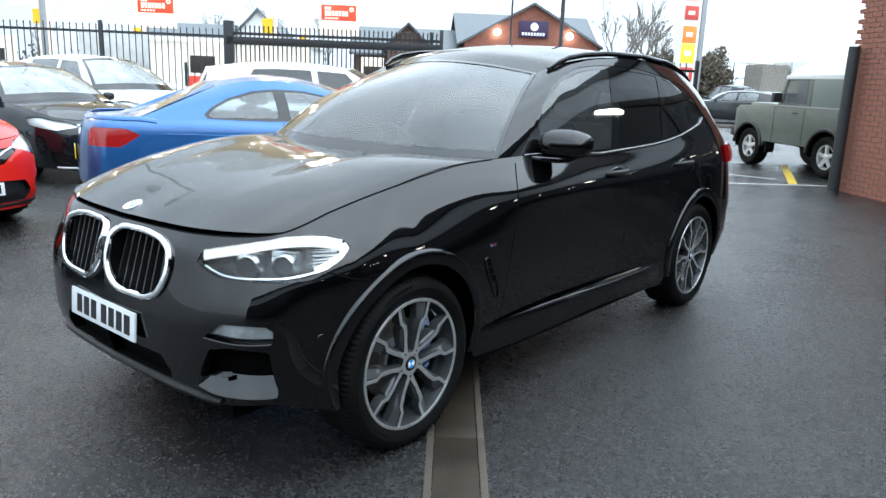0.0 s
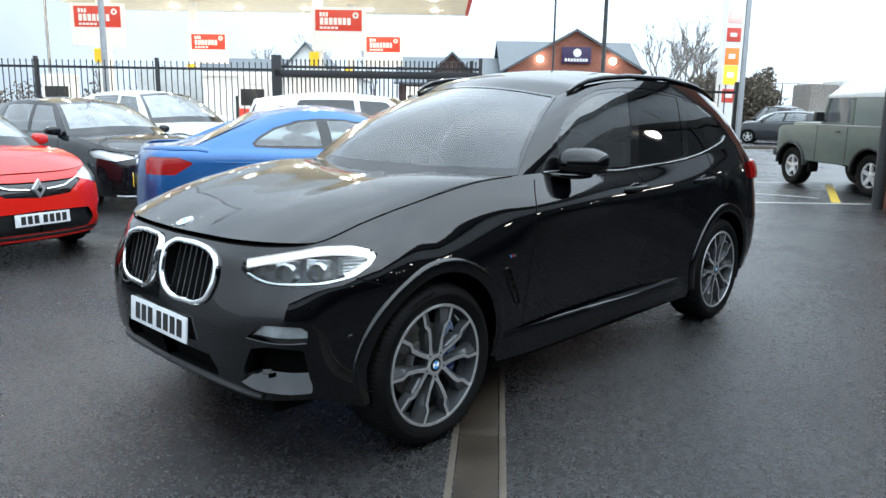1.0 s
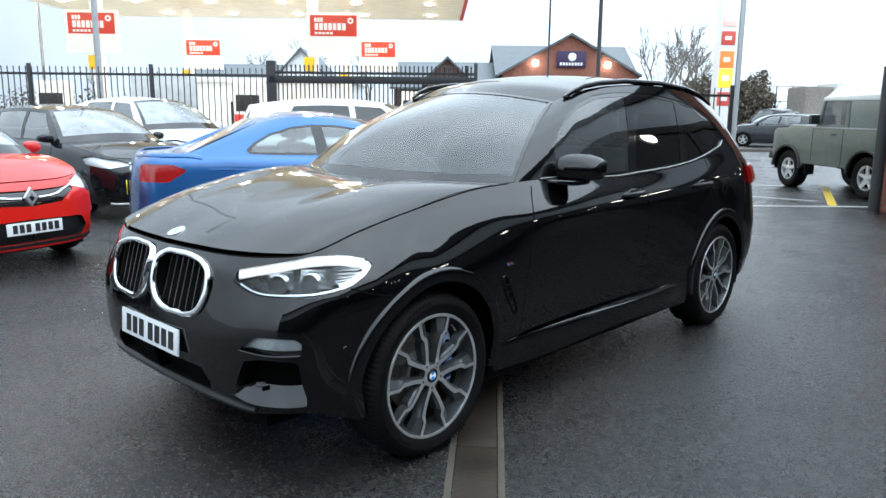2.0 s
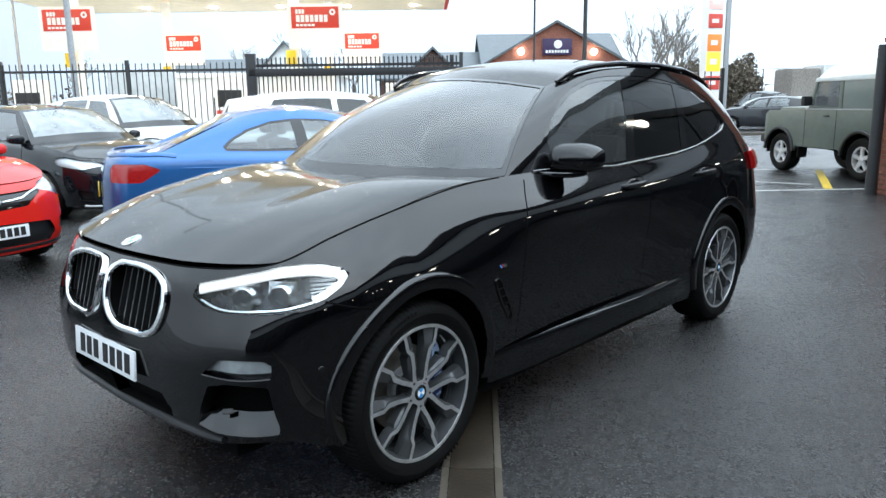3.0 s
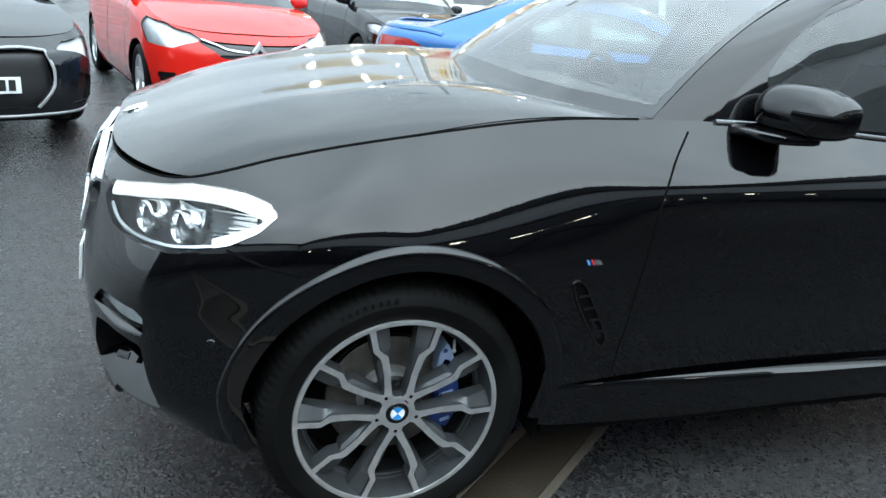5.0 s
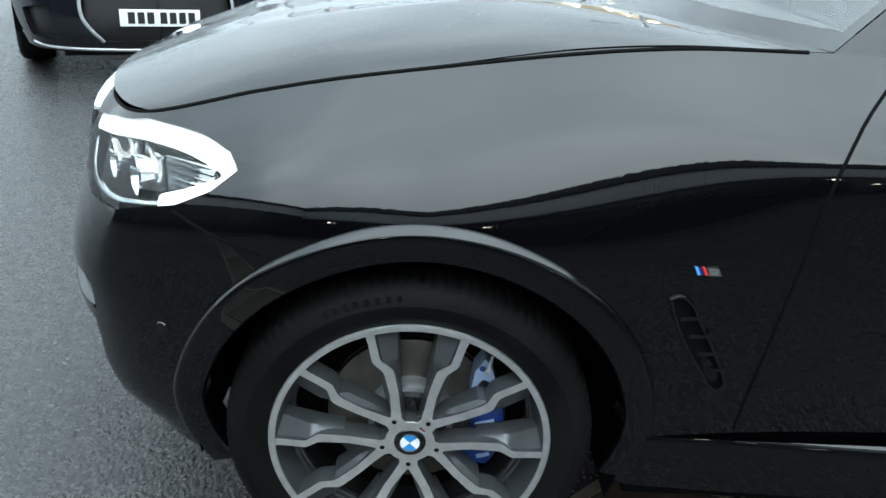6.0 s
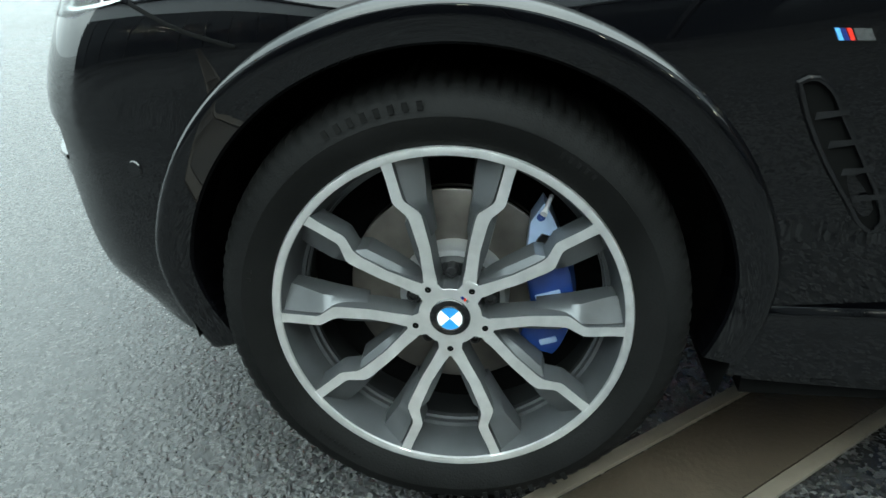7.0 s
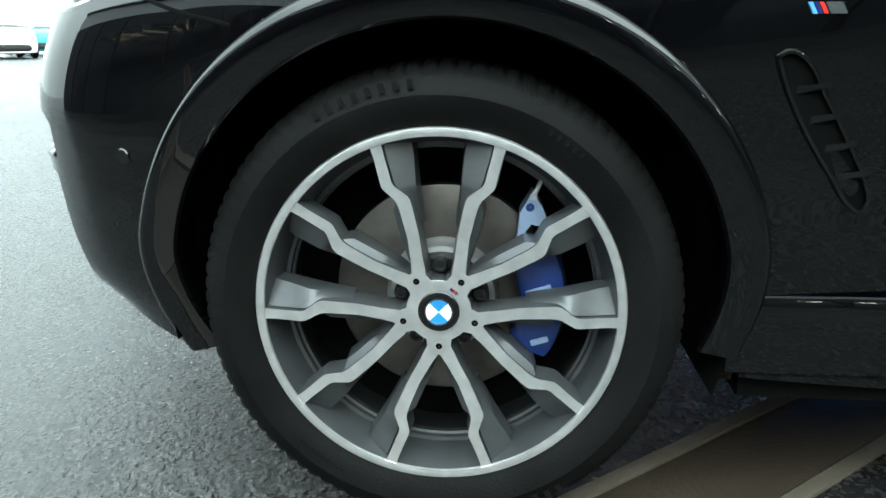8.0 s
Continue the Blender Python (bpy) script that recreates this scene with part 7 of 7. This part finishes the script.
strip(car_b, Gb, [(0.84, 0.0, 0.235), (0.76, 0.52, 0.235), (0.58, 0.76, 0.25)], 0.02, 0.01, "silver", "front_lip")

# blue coupe, tail toward the row
TAIL_BL = [(-3.10, 0.85, 0.85), (-3.28, 0.80, 0.73), (-3.50, 0.62, 0.73), (-3.53, 0.58, 0.85), (-3.48, 0.64, 0.90), (-3.25, 0.80, 0.905)]
COUPE = hatch_cfg(-0.10, -0.02, 1.40, mirror=(-0.78, 1.02), ws_top=(-1.20, 0.53, 1.345, -1.10, 1.385), rear_corner=(-3.12, 0.74, 1.0), rear_c=(-2.40, 1.365), rail=[(-1.20, 0.53, 1.345), (-1.45, 0.555, 1.385), (-1.75, 0.565, 1.40), (-2.05, 0.55, 1.385), (-2.34, 0.52, 1.33)],
                  gaps=(-0.50, -1.70), gate_dip=0.11, rear_glass=(0.04, 0.46))
COUPE["seal"] = [(x, 0.7, z) for x, z in ((-0.66, 1.0), (-0.85, 1.10), (-1.05, 1.20), (-1.22, 1.262), (-1.45, 1.303), (-1.75, 1.313), (-2.0, 1.288), (-2.25, 1.213), (-2.42, 1.12), (-2.50, 1.05), (-2.47, 1.008), (-2.2, 0.995), (-1.5, 0.992))]
COUPE["panes"] = [([(x, 0.7, z) for x, z in ((-0.74, 1.022), (-0.9, 1.108), (-1.07, 1.19), (-1.24, 1.248), (-1.45, 1.284), (-1.66, 1.292), (-1.62, 1.015))], "sideglass"),
                  ([(x, 0.7, z) for x, z in ((-1.78, 1.290), (-2.0, 1.266), (-2.23, 1.195), (-2.39, 1.11), (-2.46, 1.05), (-2.42, 1.024), (-1.74, 1.016))], "sideglass")]
car_l, Gl, _ = parked_car("blue_coupe", site_pose(9.85, 0.0, 0, 23), "bright blue two-door coupe with red tail lamps, parked", "blue", (0.76, 2.69, 0.98, 1.80, 0.78, 0.97, 0.97, 1.0), COUPE,
                          [("tail_lamp", "taillens", 0.004, TAIL_BL, None), ("fuel_flap", "blue", 0.003, [(-2.62, 0.88, 0.82), (-2.80, 0.88, 0.82), (-2.80, 0.87, 0.93), (-2.62, 0.87, 0.93)], None),
                           ("rear_diffuser", "trim", 0.03, [(-3.62, 0, 0.27), (-3.52, 0.5, 0.27), (-3.40, 0.68, 0.30), (-3.44, 0.64, 0.38), (-3.62, 0, 0.38)], None)], (0.33, 0.24, 0.24, 10, "greyalloy"), step=0.03)
strip(car_l, Gl, [(-2.95, 0.84, 0.99), (-3.30, 0.70, 1.0), (-3.52, 0.45, 1.01), (-3.58, 0.0, 1.01)], 0.05, 0.016, "blue", "boot_spoiler")
strip(car_l, Gl, [(0.1, 0.89, 0.80), (-1.3, 0.89, 0.82), (-2.9, 0.87, 0.86)], 0.012, 0.004, "blue", "flank_crease", n=30)
number_plate(car_l, pose(-3.68, 0, 0.62, 0, 0, 180), False)

# far cars along the road and beyond the yard
for nm, f, r, turn, paint, lab in (("far_saloon", 36, 14.8, 150, "grey_car", "dark grey saloon parked far off by the road"), ("far_hatchback", 44, 20.0, 160, "white", "pale hatchback parked far off by the hedge"),
                                   ("far_van", 42, 17.8, 100, "anthracite", "dark people carrier parked far off by the hedge"), ("far_hatchback", 7.7, -29.0, 0, "white", "white hatchback parked at the yard's far end"),
                                   ("far_hatchback", 9.7, -33.6, 0, "teal", "teal hatchback parked at the yard's far end"), ("far_hatchback", 24.0, -9.6, 80, "white", "white hatchback at the fuel pumps"),
                                   ("far_hatchback", 30.0, -1.5, 100, "grey_car", "grey hatchback at the fuel pumps")):
    tall = nm == "far_van"
    parked_car(nm, site_pose(f, r, 0, turn), lab, paint, (0.85, 2.6, 0.8, 1.78, 0.82, 1.0, 1.02, 1.02), hatch_cfg(0, 0.02, 1.75 if tall else 1.47),
               [("headlight", "clearlamp", 0.02, HEAD_A, "lens"), ("lower_intake", "trim", 0.03, INTAKE_R, None)], (0.31, 0.21, 0.2, 5, "silver"), "far cars", 0.09)


# ---- olive off-roader ----
def slab(bm, outline, y0, y1, bevel=0.0):
    """An upright panel: an outline in x and z, given thickness along y."""
    a = [bm.verts.new((x, y0, z)) for x, z in outline]
    b = [bm.verts.new((x, y1, z)) for x, z in outline]
    bm.faces.new(a); bm.faces.new(b[::-1])
    n = len(a)
    for k in range(n):
        bm.faces.new((a[k], b[k], b[(k + 1) % n], a[(k + 1) % n]))
    bmesh.ops.recalc_face_normals(bm, faces=bm.faces)
    if bevel:
        bmesh.ops.bevel(bm, geom=[e for e in bm.edges], offset=bevel, segments=2, affect="EDGES", profile=0.6)


def off_roader(m):
    root = empty("off_roader", m, "matt green boxy off-roader with cream hardtop roof, parked", "car")
    R, wb = 0.38, 2.36
    arch = lambda xc, n=12: [(xc + 0.47 * math.cos(t), 0.42 + 0.44 * math.sin(t)) for t in np.linspace(math.pi, 0, n)]
    lower = [(-3.12, 0.62)] + [(-2.85, 0.60)] + arch(-wb) + [(-1.80, 0.52), (-0.55, 0.52)] + arch(0) + [(0.50, 0.60), (0.53, 0.62), (0.53, 1.13), (0.40, 1.20), (-0.72, 1.24), (-3.12, 1.24)]
    for s in (1, -1):
        bm = bmesh.new()
        slab(bm, lower, s * 0.84, s * 0.895, 0.008)
        part("side_panel", bm, "green", root)
    bm = bmesh.new(); box(bm, -0.70, 0.50, -0.60, 0.60, 0.90, 1.27, 0.05); part("bonnet", bm, "green", root)
    bm = bmesh.new(); box(bm, 0.46, 0.56, -0.62, 0.62, 0.62, 1.18, 0.03); part("front_grille", bm, "trim", root)
    bm = bmesh.new(); box(bm, 0.56, 0.72, -0.86, 0.86, 0.55, 0.72, 0.02); part("front_bumper", bm, "trim", root)
    for s in (1, -1):
        bm = bmesh.new(); box(bm, -0.6, 0.52, s * 0.60 - 0.0, s * 0.86, 1.08, 1.20, 0.03); part("front_wing", bm, "green", root)
        bm = bmesh.new(); lathe(bm, [(0.0005, 0.012), (0.07, 0.01), (0.085, 0)], 20, m=pose(0.53, s * 0.74, 0.98, 0, 0, -90)); part("headlamp", bm, "reflector", root)
        # upper side with openings for door and rear panel
        up = [(-0.78, 1.24), (-0.98, 1.80), (-3.10, 1.84), (-3.12, 1.24)]
        bm = bmesh.new()
        slab(bm, [(-0.80, 1.24), (-1.00, 1.80), (-1.06, 1.80), (-0.90, 1.28), (-1.66, 1.28), (-1.66, 1.80), (-1.76, 1.80), (-1.76, 1.24)], s * 0.80, s * 0.845, 0.006)
        part("door_frame", bm, "green", root)
        bm = bmesh.new(); slab(bm, [(-0.905, 1.285), (-1.055, 1.77), (-1.655, 1.77), (-1.655, 1.285)], s * 0.818, s * 0.826); part("side_window", bm, "sideglass", root).visible_shadow = False
        bm = bmesh.new(); slab(bm, [(-1.78, 1.25), (-1.78, 1.82), (-3.08, 1.84), (-3.11, 1.25)], s * 0.80, s * 0.852, 0.01); part("hardtop_side", bm, "palegreen", root)
        bm = bmesh.new(); box(bm, -3.1, -0.80, s * 0.885, s * 0.905, 1.225, 1.25, 0.004); part("waist_rail", bm, "galv", root)
        bm = bmesh.new(); box(bm, -1.50, -1.36, s * 0.893, s * 0.91, 1.10, 1.13, 0.005); part("door_handle", bm, "trim", root)
        for x in (-0.80, -1.70):
            bm = bmesh.new(); box(bm, x - 0.005, x + 0.005, s * 0.894, s * 0.8975, 0.54, 1.24); part("shut_line", bm, "liner", root)
        bm = bmesh.new(); box(bm, -1.00, -0.90, s * 0.90, s * 1.08, 1.30, 1.48, 0.02); part("door_mirror", bm, "trim", root)
        for xc in (0, -wb):
            bm = bmesh.new(); band(bm, [(x, s * 0.895, z) for x, z in arch(xc, 24)], (0, s, 0), 0.06, 0.035, False); part("arch_flare", bm, "trim", root)
            bm = bmesh.new(); wheel_well(bm, xc, 0.42, 0.44, s * 0.88, s * 0.55); part("wheel_well", bm, "liner", root)
        bm = bmesh.new(); box(bm, -2.98, -2.94, s * 0.70, s * 0.87, 0.28, 0.62, 0.005); part("mud_flap", bm, "rubber", root)
        bm = bmesh.new(); box(bm, -0.62, -0.58, s * 0.70, s * 0.87, 0.30, 0.60, 0.005); part("mud_flap", bm, "rubber", root)
    bm = bmesh.new(); box(bm, -3.10, 0.45, -0.80, 0.80, 0.50, 0.62); part("chassis", bm, "liner", root)
    bm = bmesh.new()
    g = coons(curve([(-0.98, -0.82, 1.80), (-0.96, -0.5, 2.02), (-0.96, 0, 2.06), (-0.96, 0.5, 2.02), (-0.98, 0.82, 1.80)], 25), curve([(-3.14, -0.84, 1.83), (-3.14, -0.5, 2.08), (-3.14, 0, 2.13), (-3.14, 0.5, 2.08), (-3.14, 0.84, 1.83)], 25),
              curve([(-0.98, -0.82, 1.80), (-2, -0.85, 1.83), (-3.14, -0.84, 1.83)], 14), curve([(-0.98, 0.82, 1.80), (-2, 0.85, 1.83), (-3.14, 0.84, 1.83)], 14), lambda u, v: np.stack([0 * u * v, 0 * u * v, 0.07 * np.sin(np.pi * v) * np.sin(np.pi * u) ** 0.5], -1))
    sheet(bm, g)
    part("roof", bm, "cream", root)
    for s in (1, -1):
        bm = bmesh.new(); slab(bm, [(-0.97, 1.74), (-1.0, 1.81), (-3.12, 1.845), (-3.12, 1.74)], s * 0.80, s * 0.862, 0.012); part("roof_edge", bm, "cream", root)
    bm = bmesh.new(); slab(bm, [(-0.76, 1.25), (-0.80, 1.25), (-0.99, 1.82), (-0.95, 1.82)], -0.80, 0.80); part("windscreen", bm, "sideglass", root).visible_shadow = False
    bm = bmesh.new(); box(bm, -3.13, -3.09, -0.84, 0.84, 0.62, 1.86, 0.01); part("rear_panel", bm, "green", root)
    for x in (0, -wb):
        for s in (1, -1):
            plain_wheel(root, x, s * 0.865, R, R, 0.225, 0.26, 5, "silver")
    cabin(root, -0.75, 1.24, 0.7, [(-1.5, 0.4), (-1.5, -0.4)], -0.4)
    return root


off_roader(site_pose(15.75, 8.15, 0, 97))


# ---- box lorry and ball-court fence far off ----
lorry = empty("box_lorry", site_pose(45, 26.6, 0, 0), "white box lorry with dark cab front, far off", "lorry")
bm = bmesh.new(); box(bm, -3.5, 3.5, -1.2, 1.2, 1.0, 3.3, 0.05); part("box_body", bm, "boardgrey", lorry)
bm = bmesh.new(); box(bm, -5.3, -3.6, -1.15, 1.15, 0.6, 3.1, 0.15); part("cab", bm, "bark", lorry)
for x in (-4.4, 1.5):
    for s in (1, -1):
        bm = bmesh.new(); lathe(bm, [(0.0005, 0.1), (0.42, 0.1), (0.45, 0.05), (0.45, -0.15)], 20, m=pose(x, s * 1.05, 0.45)); part("wheel", bm, "rubber", lorry)
bm = bmesh.new(); box(bm, -5.0, 3.3, -0.5, 0.5, 0.55, 1.0); part("chassis", bm, "liner", lorry)
court = empty("court_fence", pose(0, 0, 0), "tall dark mesh court fence far beyond the road", "fence")
for k in range(6):
    bm = bmesh.new()
    p = site(60, 24.4 + k * 1.25)
    tube(bm, [(p.x, p.y, 0), (p.x, p.y, 3.7)], 0.05, 6)
    part("post", bm, "fence", court)
for z in (3.68, 2.5):
    bm = bmesh.new(); tube(bm, [site(60, 24.4, z), site(60, 30.65, z)], 0.03, 6); part("rail", bm, "fence", court)
kerb = empty("road_kerb", pose(0, 0, 0), "pale concrete kerb along the far road", "kerb", kind="structure")
for k in range(40):
    bm = bmesh.new(); site_box(bm, 30.0, 30.15, 5 + k * 0.95, 5.94 + k * 0.95, 0, 0.12, 0.01); part("kerb_stone", bm, "paleconc", kerb)
shop = empty("station_shop", pose(0, 0, 0), "low white station shop with wide windows", "building")
bm = bmesh.new(); site_box(bm, 44, 50, -17, -5, 0, 3.0, 0.02); part("wall", bm, "whitewall", shop)
for k in range(3):
    bm = bmesh.new(); site_box(bm, 43.93, 43.99, -16.0 + k * 4.0, -14.2 + k * 4.0, 0.6, 1.9, 0.01); part("window", bm, "darkglass", shop)
bm = bmesh.new(); site_box(bm, 43.7, 50.3, -17.3, -4.7, 3.0, 3.25, 0.02); part("roof_band", bm, "whitewall", shop)
